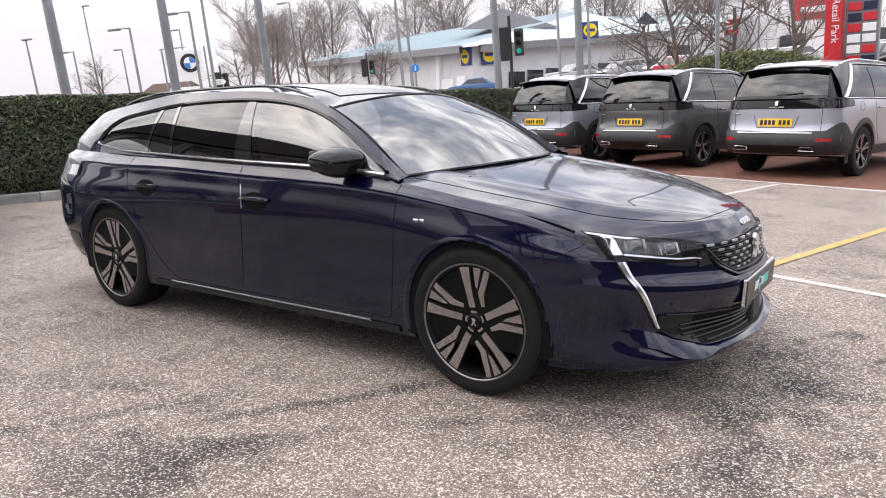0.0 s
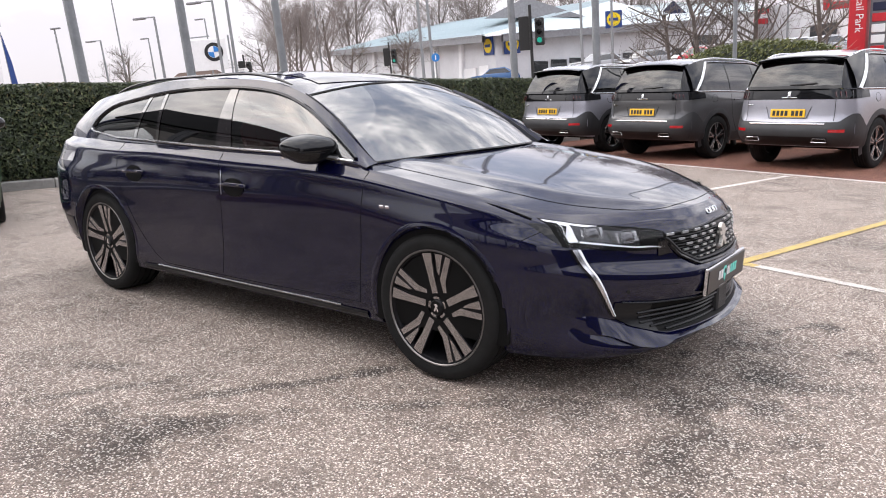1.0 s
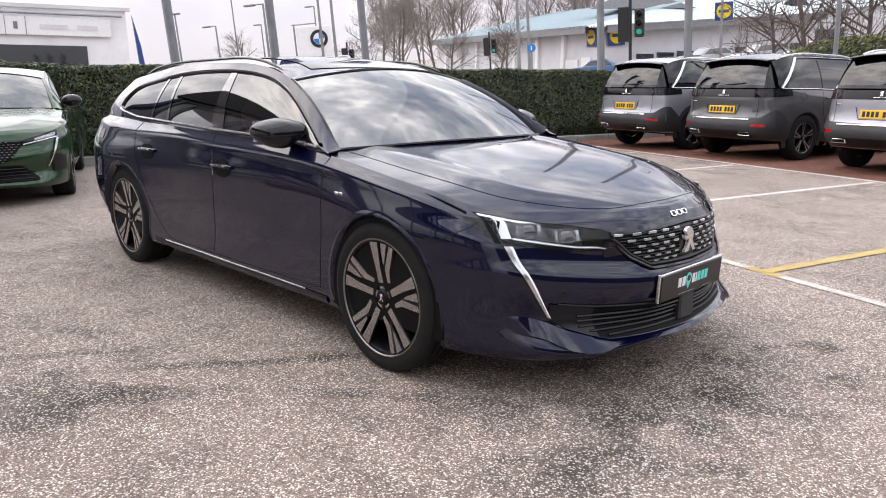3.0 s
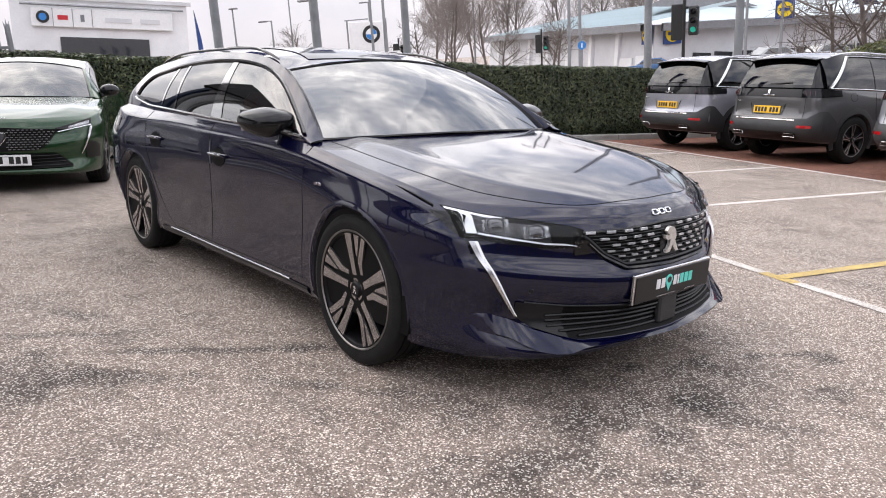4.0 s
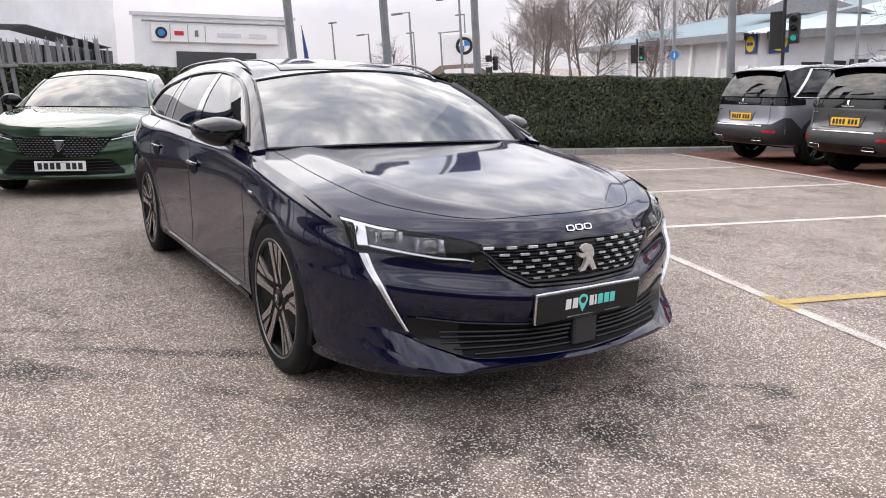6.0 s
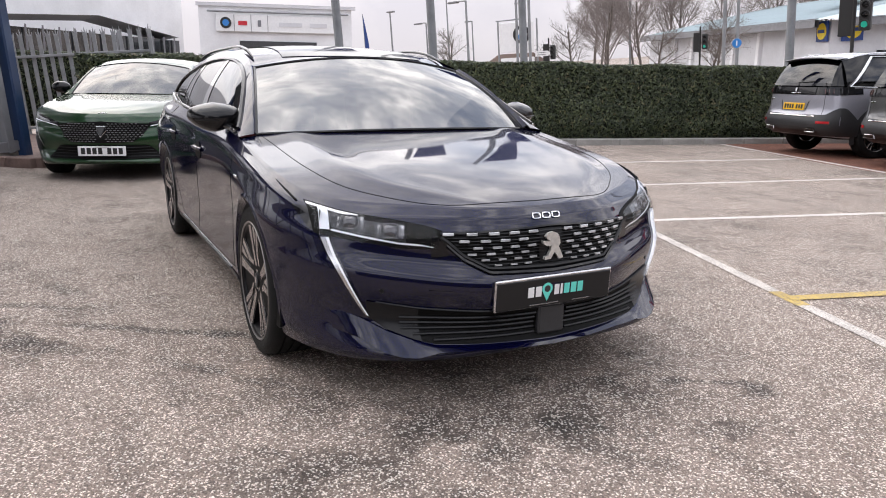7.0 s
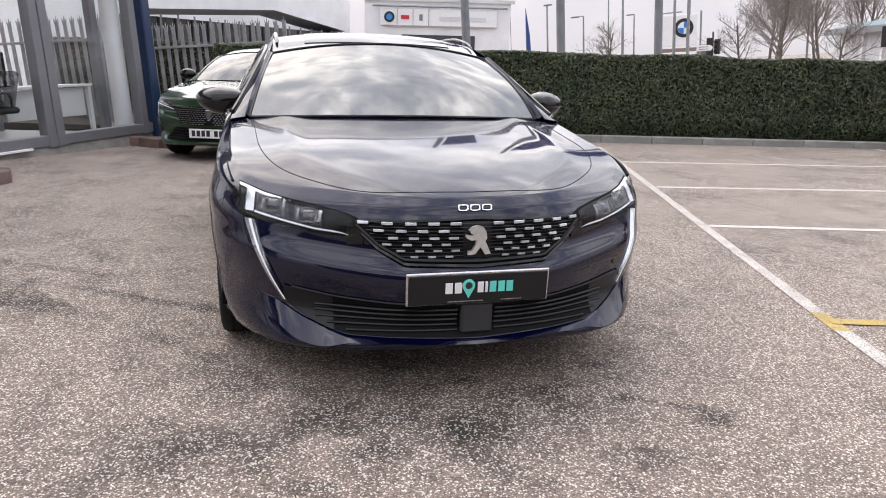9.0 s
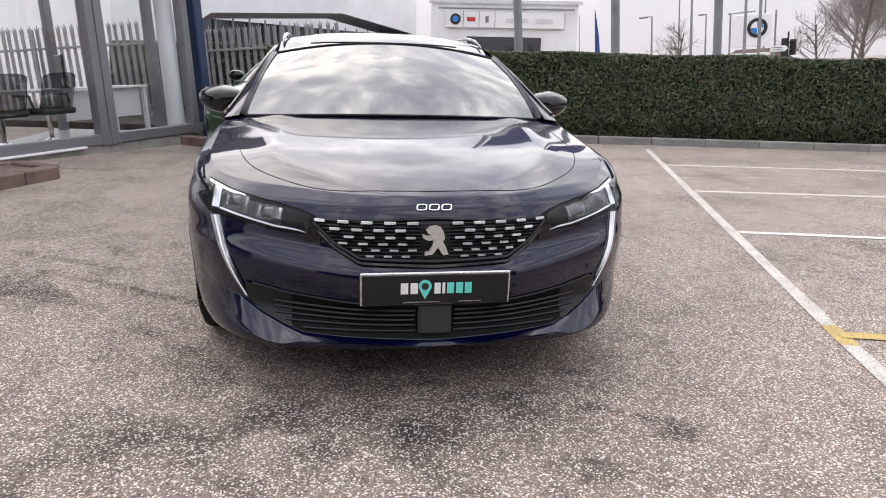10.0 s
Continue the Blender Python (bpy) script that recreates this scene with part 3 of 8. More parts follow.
def make_wheel(name, parent, c, side, rad, rim, width, spokes, alloy):
    """One road wheel as a part: tyre, rim, spokes, hub; side: -1 faces -y."""
    w = new(name)
    w.empty_display_size = 0.1
    w.parent = parent
    w.matrix_basis = Matrix.Translation(c) @ (Matrix.Identity(4) if side < 0 else pose(0, 0, 0, 0, 0, 180))
    h = width / 2
    key = (rad, rim, spokes)
    if key not in WHEELS:
        t = Geo()
        prof = [(rim - 0.012, h * 0.86), (rim + 0.004, h * 0.97), (rim + 0.03, h * 1.0), (rad - 0.035, h * 1.0), (rad - 0.014, h * 0.93), (rad - 0.003, h * 0.78)]
        for gx in (0.52, 0.18, -0.18, -0.52):
            prof += [(rad, h * (gx + 0.045)), (rad - 0.007, h * (gx + 0.035)), (rad - 0.007, h * (gx - 0.035)), (rad, h * (gx - 0.045))]
        prof += [(rad - 0.003, -h * 0.78), (rad - 0.014, -h * 0.93), (rad - 0.035, -h * 1.0), (rim + 0.03, -h * 1.0), (rim + 0.018, -h * 0.985), (rim + 0.004, -h * 0.97), (rim - 0.012, -h * 0.86)]
        t.lathe(prof, 72)
        r = Geo()
        r.lathe([(rim - 0.012, h * 0.86), (rim - 0.03, h * 0.7), (rim - 0.04, 0), (rim - 0.028, -h * 0.7), (rim - 0.014, -h * 0.90), (rim + 0.004, -h * 0.955)], 72)
        lip = Geo().lathe([(rim + 0.005, -h * 0.955), (rim + 0.003, -h * 0.99), (rim - 0.0015, -h * 0.99), (rim - 0.005, -h * 0.955)], 72)
        dark = Geo()
        arms_ = []
        yf = -h * 0.86

        def blade(geo, ang, outline, y0, y1, dish=0.02):
            m = Matrix.Rotation(-radians(ang), 4, "Y")
            geo.prism(outline, 0, 1, lambda a, b, d: m @ Vector((a, (y0 if d else y1) + dish * (1 - a / rim), b)))

        for k in range(5):
            a = 90 + 72 * k + 3
            face, under = Geo(), Geo()
            if spokes == "twin":
                a += 6.5
                for arm in ([(0.246, 0.024), (0.244, -0.025), (0.151, -0.016), (0.036, -0.018), (0.028, 0.012), (0.152, 0.017)],
                            [(0.240, -0.046), (0.232, -0.084), (0.1425, -0.045), (0.158, -0.039)],
                            [(0.224, -0.100), (0.213, -0.124), (0.112, -0.072), (0.026, -0.061), (0.031, -0.050), (0.125, -0.045), (0.135, -0.050)]):
                    blade(face, a, arm, yf - 0.012, yf - 0.007)
                for arm in ([(0.250, 0.027), (0.248, -0.029), (0.151, -0.021), (0.030, -0.022), (0.024, 0.016), (0.152, 0.021)],
                            [(0.246, -0.041), (0.214, -0.129), (0.112, -0.078), (0.022, -0.064), (0.028, -0.044), (0.125, -0.038)]):
                    blade(under, a, arm, yf - 0.0072, yf + 0.035)
            else:
                blade(face, a, [(0.04, -0.016), (0.12, -0.020), (rim - 0.006, -0.046), (rim - 0.004, -0.026), (0.12, -0.007), (0.04, -0.004)], yf - 0.010, yf - 0.004)
                blade(face, a, [(0.04, 0.004), (0.12, 0.007), (rim - 0.004, 0.026), (rim - 0.006, 0.046), (0.12, 0.020), (0.04, 0.016)], yf - 0.010, yf - 0.004)
                blade(under, a, [(0.04, -0.03), (rim - 0.008, -0.06), (rim - 0.008, 0.06), (0.04, 0.03)], yf - 0.003, yf + 0.045)
            arms_ += [("spoke", mesh_of("spoke", face, alloy, 25)), ("spoke_body", mesh_of("spoke_body", under, WHEEL_BLACK, 25))]
        dark.lathe([(0.0, yf - 0.004), (0.03, yf - 0.004), (0.036, yf + 0.004), (0.068, yf + 0.016), (0.075, yf + 0.05)], 32)
        for k in range(5):
            m = Matrix.Rotation(-radians(72 * k + 36), 4, "Y")
            arms_.append(("wheel_bolt", mesh_of("wheel_bolt", Geo().lathe([(0.0, yf + 0.008), (0.009, yf + 0.008), (0.011, yf + 0.03)], 10, m @ Matrix.Translation((0.054, 0, 0))), STEEL)))
        cap = Geo()
        for pts in ([(-0.012, -0.016), (-0.004, -0.016), (0.002, -0.004), (0.008, -0.016), (0.014, -0.015), (0.006, 0.002), (0.012, 0.010), (0.004, 0.018), (-0.010, 0.016), (-0.004, 0.004)],):
            cap.prism(pts, yf - 0.006, yf - 0.003, lambda a, b, d: (a, d, b))
        disc = Geo().lathe([(0.07, 0.0), (0.15, 0.0), (0.152, 0.006), (0.15, 0.022), (0.07, 0.022)], 48)
        cal = Geo().box((0.135, 0.0, 0.03), (0.06, 0.07, 0.13), 0.012)
        # added black disc in place of the shade behind the spokes
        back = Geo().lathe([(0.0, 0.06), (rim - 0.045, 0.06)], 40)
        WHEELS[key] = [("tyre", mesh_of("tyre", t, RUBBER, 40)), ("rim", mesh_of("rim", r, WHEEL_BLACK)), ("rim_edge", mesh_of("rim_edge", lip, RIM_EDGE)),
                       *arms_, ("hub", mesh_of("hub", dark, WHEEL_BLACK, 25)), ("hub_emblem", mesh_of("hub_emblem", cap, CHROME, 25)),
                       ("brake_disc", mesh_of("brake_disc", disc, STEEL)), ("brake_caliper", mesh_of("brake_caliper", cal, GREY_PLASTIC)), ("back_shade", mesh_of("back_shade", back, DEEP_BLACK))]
    for pname, me in WHEELS[key]:
        part(pname, me, None, w)
    return w


WHEELS = {}
HUB_Z, TYRE_R = 0.333, 0.333
HERO_ROWS = [
    # low edge
    [(0.925, 0, 0.205), (0.905, 0.28, 0.200), (0.835, 0.52, 0.195), (0.655, 0.735, 0.185), (0.40, 0.86, 0.19), (0.0, 0.895, 0.20), (-0.45, 0.880, 0.20), (-1.45, 0.880, 0.20), (-2.2, 0.885, 0.20), (-2.79, 0.895, 0.21), (-3.38, 0.80, 0.27), (-3.62, 0.60, 0.28), (-3.70, 0, 0.29)],
    # lip
    [(0.955, 0, 0.238), (0.934, 0.28, 0.236), (0.862, 0.545, 0.232), (0.668, 0.762, 0.240), (0.40, 0.885, 0.26), (0.0, 0.920, 0.27), (-0.45, 0.902, 0.27), (-1.45, 0.902, 0.27), (-2.2, 0.905, 0.27), (-2.79, 0.922, 0.28), (-3.42, 0.845, 0.33), (-3.69, 0.65, 0.34), (-3.79, 0, 0.34)],
    # facet over the lip
    [(0.915, 0, 0.285), (0.890, 0.28, 0.288), (0.800, 0.525, 0.305), (0.648, 0.750, 0.322), (0.40, 0.893, 0.325), (0.0, 0.927, 0.33), (-0.45, 0.906, 0.33), (-1.45, 0.900, 0.33), (-2.2, 0.904, 0.33), (-2.79, 0.925, 0.34), (-3.42, 0.86, 0.39), (-3.72, 0.665, 0.40), (-3.82, 0, 0.40)],
    # bumper and lower door
    [(0.938, 0, 0.370), (0.905, 0.29, 0.372), (0.785, 0.540, 0.378), (0.640, 0.758, 0.385), (0.40, 0.898, 0.39), (0.0, 0.932, 0.40), (-0.45, 0.908, 0.40), (-1.45, 0.896, 0.40), (-2.2, 0.902, 0.40), (-2.79, 0.928, 0.41), (-3.42, 0.875, 0.45), (-3.74, 0.68, 0.46), (-3.84, 0, 0.46)],
    # belly of the flank
    [(0.942, 0, 0.506), (0.912, 0.29, 0.510), (0.800, 0.532, 0.524), (0.628, 0.787, 0.545), (0.385, 0.912, 0.55), (0.0, 0.935, 0.56), (-0.45, 0.905, 0.57), (-1.45, 0.900, 0.58), (-2.2, 0.908, 0.59), (-2.79, 0.936, 0.60), (-3.42, 0.89, 0.61), (-3.75, 0.70, 0.62), (-3.85, 0, 0.62)],
    # under the shoulder
    [(0.905, 0, 0.650), (0.872, 0.29, 0.652), (0.760, 0.520, 0.655), (0.575, 0.792, 0.665), (0.36, 0.908, 0.69), (0.0, 0.930, 0.72), (-0.45, 0.908, 0.77), (-1.45, 0.904, 0.805), (-2.2, 0.909, 0.82), (-2.79, 0.930, 0.83), (-3.40, 0.88, 0.83), (-3.73, 0.69, 0.83), (-3.82, 0, 0.83)],
    # shoulder edge
    [(0.874, 0, 0.708), (0.838, 0.285, 0.710), (0.722, 0.512, 0.712), (0.535, 0.782, 0.726), (0.32, 0.884, 0.776), (-0.03, 0.906, 0.828), (-0.45, 0.900, 0.872), (-1.45, 0.894, 0.908), (-2.2, 0.896, 0.930), (-2.79, 0.898, 0.942), (-3.38, 0.818, 0.98), (-3.69, 0.645, 0.97), (-3.78, 0, 0.97)],
    # shoulder
    [(0.836, 0, 0.742), (0.795, 0.28, 0.744), (0.668, 0.495, 0.750), (0.475, 0.745, 0.766), (0.28, 0.832, 0.812), (-0.05, 0.852, 0.862), (-0.45, 0.856, 0.918), (-1.45, 0.852, 0.962), (-2.2, 0.848, 0.985), (-2.79, 0.826, 1.00), (-3.36, 0.765, 1.01), (-3.66, 0.60, 1.01), (-3.74, 0, 1.01)],
]
# a ledge under the grille and the lamps, fading out along the wing
HERO_ROWS.insert(5, [(0.922, 0, 0.530), (0.892, 0.29, 0.534), (0.781, 0.528, 0.548), (0.618, 0.786, 0.568)] + [tuple(p + (q - p) * 0.18 for p, q in zip(a, b)) for a, b in zip(HERO_ROWS[4][4:], HERO_ROWS[5][4:])])
# straight flats on both sides of the shoulder edge keep its turn crisp
for at, t in ((7, 0.72), (9, 0.34)):
    HERO_ROWS.insert(at, [tuple(p + (q - p) * t for p, q in zip(a, b)) for a, b in zip(HERO_ROWS[at - 1], HERO_ROWS[at])])
HOOD_MID = [(0.836, 0.742), (0.80, 0.755), (0.62, 0.806), (0.30, 0.868), (0.0, 0.908), (-0.30, 0.943), (-0.62, 0.962)]
HERO_RAIL = [(-0.40, 0.795, 0.925), (-0.70, 0.722, 1.100), (-1.0, 0.655, 1.243), (-1.35, 0.612, 1.330), (-1.9, 0.598, 1.362), (-2.5, 0.602, 1.352), (-3.0, 0.620, 1.292), (-3.36, 0.605, 1.215), (-3.66, 0.58, 1.02)]


def hood_surface(sh, mid, end, x_back, crease=0.010):
    """The bonnet between the shoulders, as a function z(x, y) and a mesh."""
    k = np.searchsorted(sh.u, sh.cols[end])
    T = sh.top[:k + 1]
    mx, mz = np.array(sorted(mid)).T

    def z_at(x, y):
        ys = float(np.interp(-x, -T[:, 0], T[:, 1]))
        zs = float(np.interp(-x, -T[:, 0], T[:, 2]))
        zc = max(float(spline(mx, mz, [min(max(x, mx[0]), mx[-1])])[0]), zs)
        a = min(1.0, abs(y) / max(ys, 1e-4))
        rise = crease * math.exp(-((a - 0.70) / 0.09) ** 2) * min(1.0, max(0.0, (mx[-1] - x) / 0.5))
        return zs + (zc - zs) * (1 - a**2.4) + rise

    P = []
    A = np.sin(np.linspace(-1, 1, 61) * math.pi / 2)
    for x, ys, zs in T:
        if x < x_back:
            break
        P.append([(x, a * ys, z_at(x, a * ys)) for a in A])
    return z_at, Geo().grid(P)


def build_estate():
    sh = Shell(HERO_ROWS)
    car = thing("estate_car", Matrix.Identity(4), "glossy dark navy blue estate car with black roof rails", "car")
    arches = [(0.0, HUB_Z), (-2.793, HUB_Z)]
    RAD = 0.372
    hood_z, hood = hood_surface(sh, HOOD_MID, 6, -0.62)
    body = sh.wall(arches, RAD)
    body.add(hood.v, hood.f)
    part("body", weld(body), NAVY, car, "navy metallic painted body shell", angle=50)
    side = lambda x, z, off=0.0: sh.side(x, z, off)  # noqa: E731

    # arches
    for ax, az in arches:
        ring = arch_ring(sh, ax, az, RAD, -22, 202, 0.014, 0.0)
        for gg in (ring, ring.mirror()):
            part("wheel_arch", gg, NAVY, car)
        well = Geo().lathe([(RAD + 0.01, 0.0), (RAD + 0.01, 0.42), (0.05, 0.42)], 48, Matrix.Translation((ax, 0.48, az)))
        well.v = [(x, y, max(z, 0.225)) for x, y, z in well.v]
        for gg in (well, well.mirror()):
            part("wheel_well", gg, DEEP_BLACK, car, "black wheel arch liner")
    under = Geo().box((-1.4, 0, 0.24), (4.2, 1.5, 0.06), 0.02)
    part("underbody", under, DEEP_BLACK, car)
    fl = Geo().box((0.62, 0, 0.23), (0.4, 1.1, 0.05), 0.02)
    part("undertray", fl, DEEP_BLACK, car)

    # greenhouse
    rail = np.array(HERO_RAIL)[::-1]
    rail_at = lambda x: spline(rail[:, 0], rail[:, 1:], [x])[0]  # noqa: E731
    k0 = np.searchsorted(sh.u, sh.cols[5])
    belt = sh.top[k0:][::-1]

    def house(x, t, off=0.0):
        """The glasshouse flank at x; t from the shoulder (0) to the roof rail (1)."""
        yb, zb = np.interp(x, belt[:, 0], belt[:, 1]), np.interp(x, belt[:, 0], belt[:, 2])
        yr, zr = rail_at(x)
        bow = 0.034 * math.sin(math.pi * min(1, max(0, t)))
        y, z = yb + (yr - yb) * t + bow, zb + (zr - zb) * t
        n = np.array([zr - zb, yb - yr])
        n = n / (np.linalg.norm(n) + 1e-9)
        return np.array([x, y + off * n[0], z + off * n[1]])

    def hz(x, z, off=0.0):
        zb, zr = np.interp(x, belt[:, 0], belt[:, 2]), rail_at(x)[1]
        return house(x, (z - zb) / max(0.02, zr - zb), off)

    low = lambda x: float(np.interp(x, belt[:, 0], belt[:, 2])) + 0.020  # noqa: E731
    up_line = through_points([(-0.47, 0.935), (-0.72, 1.066), (-0.99, 1.194), (-1.20, 1.256), (-1.40, 1.286), (-1.9, 1.304), (-2.4, 1.276), (-2.70, 1.236), (-2.90, 1.188), (-2.985, 1.120), (-3.015, 1.072)], 90)
    up_f = lambda x: float(np.interp(x, up_line[::-1, 0], up_line[::-1, 1]))  # noqa: E731
    low_f = lambda x: float(np.interp(x, [-3.015, -2.97, -2.66], [1.066, 1.052, low(-2.66)])) if x < -2.66 else low(x)  # noqa: E731

    def pane(x0, x1, s0, s1, off, na=26, nb=12):
        """A pane from x0 (front) to x1, whose ends lean by s0, s1 towards the top."""
        P = []
        for a in np.linspace(0, 1, na):
            row = []
            for b in np.linspace(0, 1, nb):
                xx = x0 + (x1 - x0) * a + ((s0 + (s1 - s0) * a) * b)
                row.append(hz(xx, low_f(xx) + (up_f(xx) - low_f(xx)) * b, off))
            P.append(row)
        return Geo().grid(P)

    frame_side, frame_top = Geo(), Geo()
    for xa, xb, t0, t1, nn in ((-0.42, -3.64, None, 1.0, 110), (-0.42, -3.64, 0.0, None, 110)):
        P = []
        for x in np.linspace(xa, xb, nn):
            zb, zr = float(np.interp(x, belt[:, 0], belt[:, 2])), rail_at(x)[1]
            hole = -3.01 < x < -0.50
            if t0 is None:
                z0, z1 = (up_f(x) - 0.004 if hole else (zb + zr) / 2), zr
            else:
                z0, z1 = zb, (low_f(x) + 0.004 if hole else (zb + zr) / 2)
            P.append([hz(x, z0 + (z1 - z0) * s) for s in np.linspace(0, 1, 7)])
        if t0 is None:
            cut = [i for i, x in enumerate(np.linspace(xa, xb, nn)) if x > -2.99]
            frame_top.grid(P[:len(cut) + 1])
            P = P[len(cut):]
        frame_side.grid(P)
    for gg in (frame_side, frame_side.mirror()):
        part("window_surround", gg, NAVY, car)
    for gg in (frame_top, frame_top.mirror()):
        part("window_frame", gg, NAVY, car)
    for (x0, x1, s0, s1), m_, nm in (((-0.50, -1.445, 0.0, -0.150), SIDE_GLASS, "front_door_window"), ((-1.580, -2.165, -0.070, -0.105), PRIVACY, "rear_door_window"), ((-2.185, -2.430, -0.105, 0.0), PRIVACY, "rear_door_quarter_light"), ((-2.450, -3.012, 0.0, 0.0), PRIVACY, "rear_quarter_window")):
        gg = pane(x0, x1, s0, s1, 0.001)
        part(nm, gg, m_, car, shadow=False)
        part(nm, gg.mirror(), m_, car, shadow=False)
    for x0, x1, s0, s1, nm in ((-1.440, -1.588, -0.150, -0.070, "door_pillar"), (-2.160, -2.190, -0.105, -0.105, "window_post"), (-2.425, -2.455, 0.0, 0.0, "window_post")):
        gg = pane(x0, x1, s0, s1, 0.004, 5, 10)
        part(nm, gg, SMOKE_LENS, car)
        part(nm, gg.mirror(), SMOKE_LENS, car)
    # black seal above, chrome strip below and round the rear tip
    seal = Geo().tube([hz(x, up_f(x) + 0.004, 0.004) for x in np.linspace(-0.50, -3.012, 90)], 0.011, 6)
    chrome = Geo().tube([hz(x, low_f(x) - 0.005, 0.013) for x in np.linspace(-0.50, -3.012, 90)], 0.0075, 6)
    for gg, m_, nm in ((seal, GLOSS_BLACK, "window_seal"), (chrome, SATIN_CHROME, "chrome_window_strip")):
        part(nm, gg, m_, car)
        part(nm, gg.mirror(), m_, car)

    # windscreen, roof, rear window
    def ws_edge(a):
        b = (-0.30 - 0.17 * a * a, 0.768 * a, 0.952 - 0.020 * a * a)
        t = (-0.955 - 0.085 * a * a, 0.630 * a, 1.318 - 0.066 * a * a)
        return np.array(b), np.array(t)

    P = []
    for a in np.linspace(-1, 1, 41):
        b, t = ws_edge(a)
        P.append([b + (t - b) * s + np.array([0.012, 0, 0.028]) * math.sin(math.pi * s) for s in np.linspace(0, 1, 21)])
    ws = np.array(P)
    part("windscreen", Geo().grid(ws), SCREEN, car, "sloping windscreen glass", shadow=False)
    edge = [p for p in ws[:, 0]] + [p for p in ws[-1, 1:]] + [p for p in ws[::-1, -1]] + [p for p in ws[0, ::-1]]
    part("windscreen_seal", Geo().tube(edge, 0.008, 6), GLOSS_BLACK, car)
    pil = Geo()
    xs_ = np.linspace(-0.43, -1.04, 21)
    P = []
    for i, s in enumerate(np.linspace(0, 1, 21)):
        r = np.array([xs_[i], *rail_at(xs_[i])])
        w_ = ws[-1, i]
        P.append([w_ + (r - w_) * q + np.array([0, 0.010, 0.014]) * math.sin(math.pi * q) for q in np.linspace(0, 1, 7)])
    pil.grid(P)
    part("front_pillar", pil, NAVY, car)
    part("front_pillar", pil.mirror(), NAVY, car)
    P = []
    top_edge = ws[:, -1]
    ra = np.linspace(-1, 1, 41)
    for x in np.r_[np.linspace(0, 1, 60)]:
        row = []
        for j, a in enumerate(ra):
            xf = top_edge[j, 0]
            xx = xf + (-3.42 + 0.06 * a * a - xf) * x
            yr, zr = rail_at(min(xx, -1.04))
            crown = 0.040 * (1 - abs(a) ** 2.2) + 0.02 * (1 - abs(a) ** 8) * 0.3
            z = zr + crown
            if x < 0.12:
                z = z + (top_edge[j, 2] - z) * (1 - x / 0.12) ** 2
            row.append((xx, a * (yr if x > 0.02 else abs(top_edge[-1, 1])), z))
        P.append(row)
    P = np.array(P)
    part("roof", Geo().grid(P), NAVY, car, angle=50)
    gr = [[P[i, j] + np.array([0, 0, 0.004]) for j in range(6, 35)] for i in range(4, 34)]
    part("roof_glass", Geo().grid(gr), GLOSS_BLACK, car, "black panoramic roof glass")
    P = []
    for a in np.linspace(-1, 1, 21):
        t_ = np.array([-3.42 + 0.06 * a * a, 0.60 * a, rail_at(-3.42)[1] + 0.035 * (1 - a * a)])
        b_ = np.array([-3.73 + 0.06 * a * a, 0.60 * a, 1.01])
        P.append([t_ + (b_ - t_) * s for s in np.linspace(0, 1, 9)])
    part("rear_window", Geo().grid(P), PRIVACY, car)
    zr_ = rail_at(-3.38)[1]
    sp = Geo().grid([[(x, a * 0.59, zr_ + dz + 0.036 * (1 - a * a)) for a in np.linspace(-1, 1, 17)] for x, dz in ((-3.33, 0.018), (-3.42, 0.010), (-3.52, -0.012), (-3.525, -0.022), (-3.45, -0.03))])
    part("roof_spoiler", sp, NAVY, car)

    for s in (1, -1):
        rl = through_points([(-1.20, 0.600, 1.312), (-1.32, 0.598, 1.346), (-1.9, 0.584, 1.384), (-2.5, 0.588, 1.372), (-2.85, 0.600, 1.333), (-2.98, 0.604, 1.302)], 50)
        gg = Geo().tube(rl * np.array([1, s, 1]), np.r_[0.005, 0.008, 0.010, np.full(44, 0.0125), 0.010, 0.008, 0.005], 8, flat=0.7)
        part("roof_rail", gg, GLOSS_BLACK, car, "black roof rail")

    # interior
    dash = Geo().box((-0.72, 0, 0.84), (0.46, 1.36, 0.16), 0.06)
    part("dashboard", dash, SEAT_BLACK, car)
    for x, ys, m_ in ((-1.42, (-0.36, 0.36), SEAT_RED), (-2.28, (-0.36, 0.36), SEAT_BLACK)):
        for y in ys:
            gg = Geo().box((x + 0.12, y, 0.52), (0.52, 0.50, 0.16), 0.05)
            gg.box((0, 0, 0.30), (0.13, 0.48, 0.60), 0.05, Matrix.Translation((x - 0.12, y, 0.54)) @ pose(0, 0, 0, 0, -14))
            gg.box((0, 0, 0.70), (0.10, 0.27, 0.16), 0.04, Matrix.Translation((x - 0.12, y, 0.54)) @ pose(0, 0, 0, 0, -14))
            part("seat", gg, m_, car, "red leather front seat" if m_ is SEAT_RED else "black rear seat")
    whl = Geo()
    m4 = Matrix.Translation((-0.93, -0.36, 0.90)) @ pose(0, 0, 0, 0, 0, 90) @ pose(0, 0, 0, -28)
    whl.tube([m4 @ Vector((0.17 * math.cos(a), 0, 0.16 * math.sin(a))) for a in np.linspace(0, 2 * math.pi, 28)], 0.014, 6)
    whl.box((0, 0, 0), (0.16, 0.03, 0.10), 0.02, m4)
    part("steering_wheel", whl, SEAT_BLACK, car)
    part("headlining", Geo().grid([[(x, a * (rail_at(x)[0] - 0.02), rail_at(x)[1] - 0.012 + 0.03 * (1 - a * a)) for a in np.linspace(-1, 1, 9)] for x in np.linspace(-1.10, -3.3, 14)]), SEAT_BLACK, car)
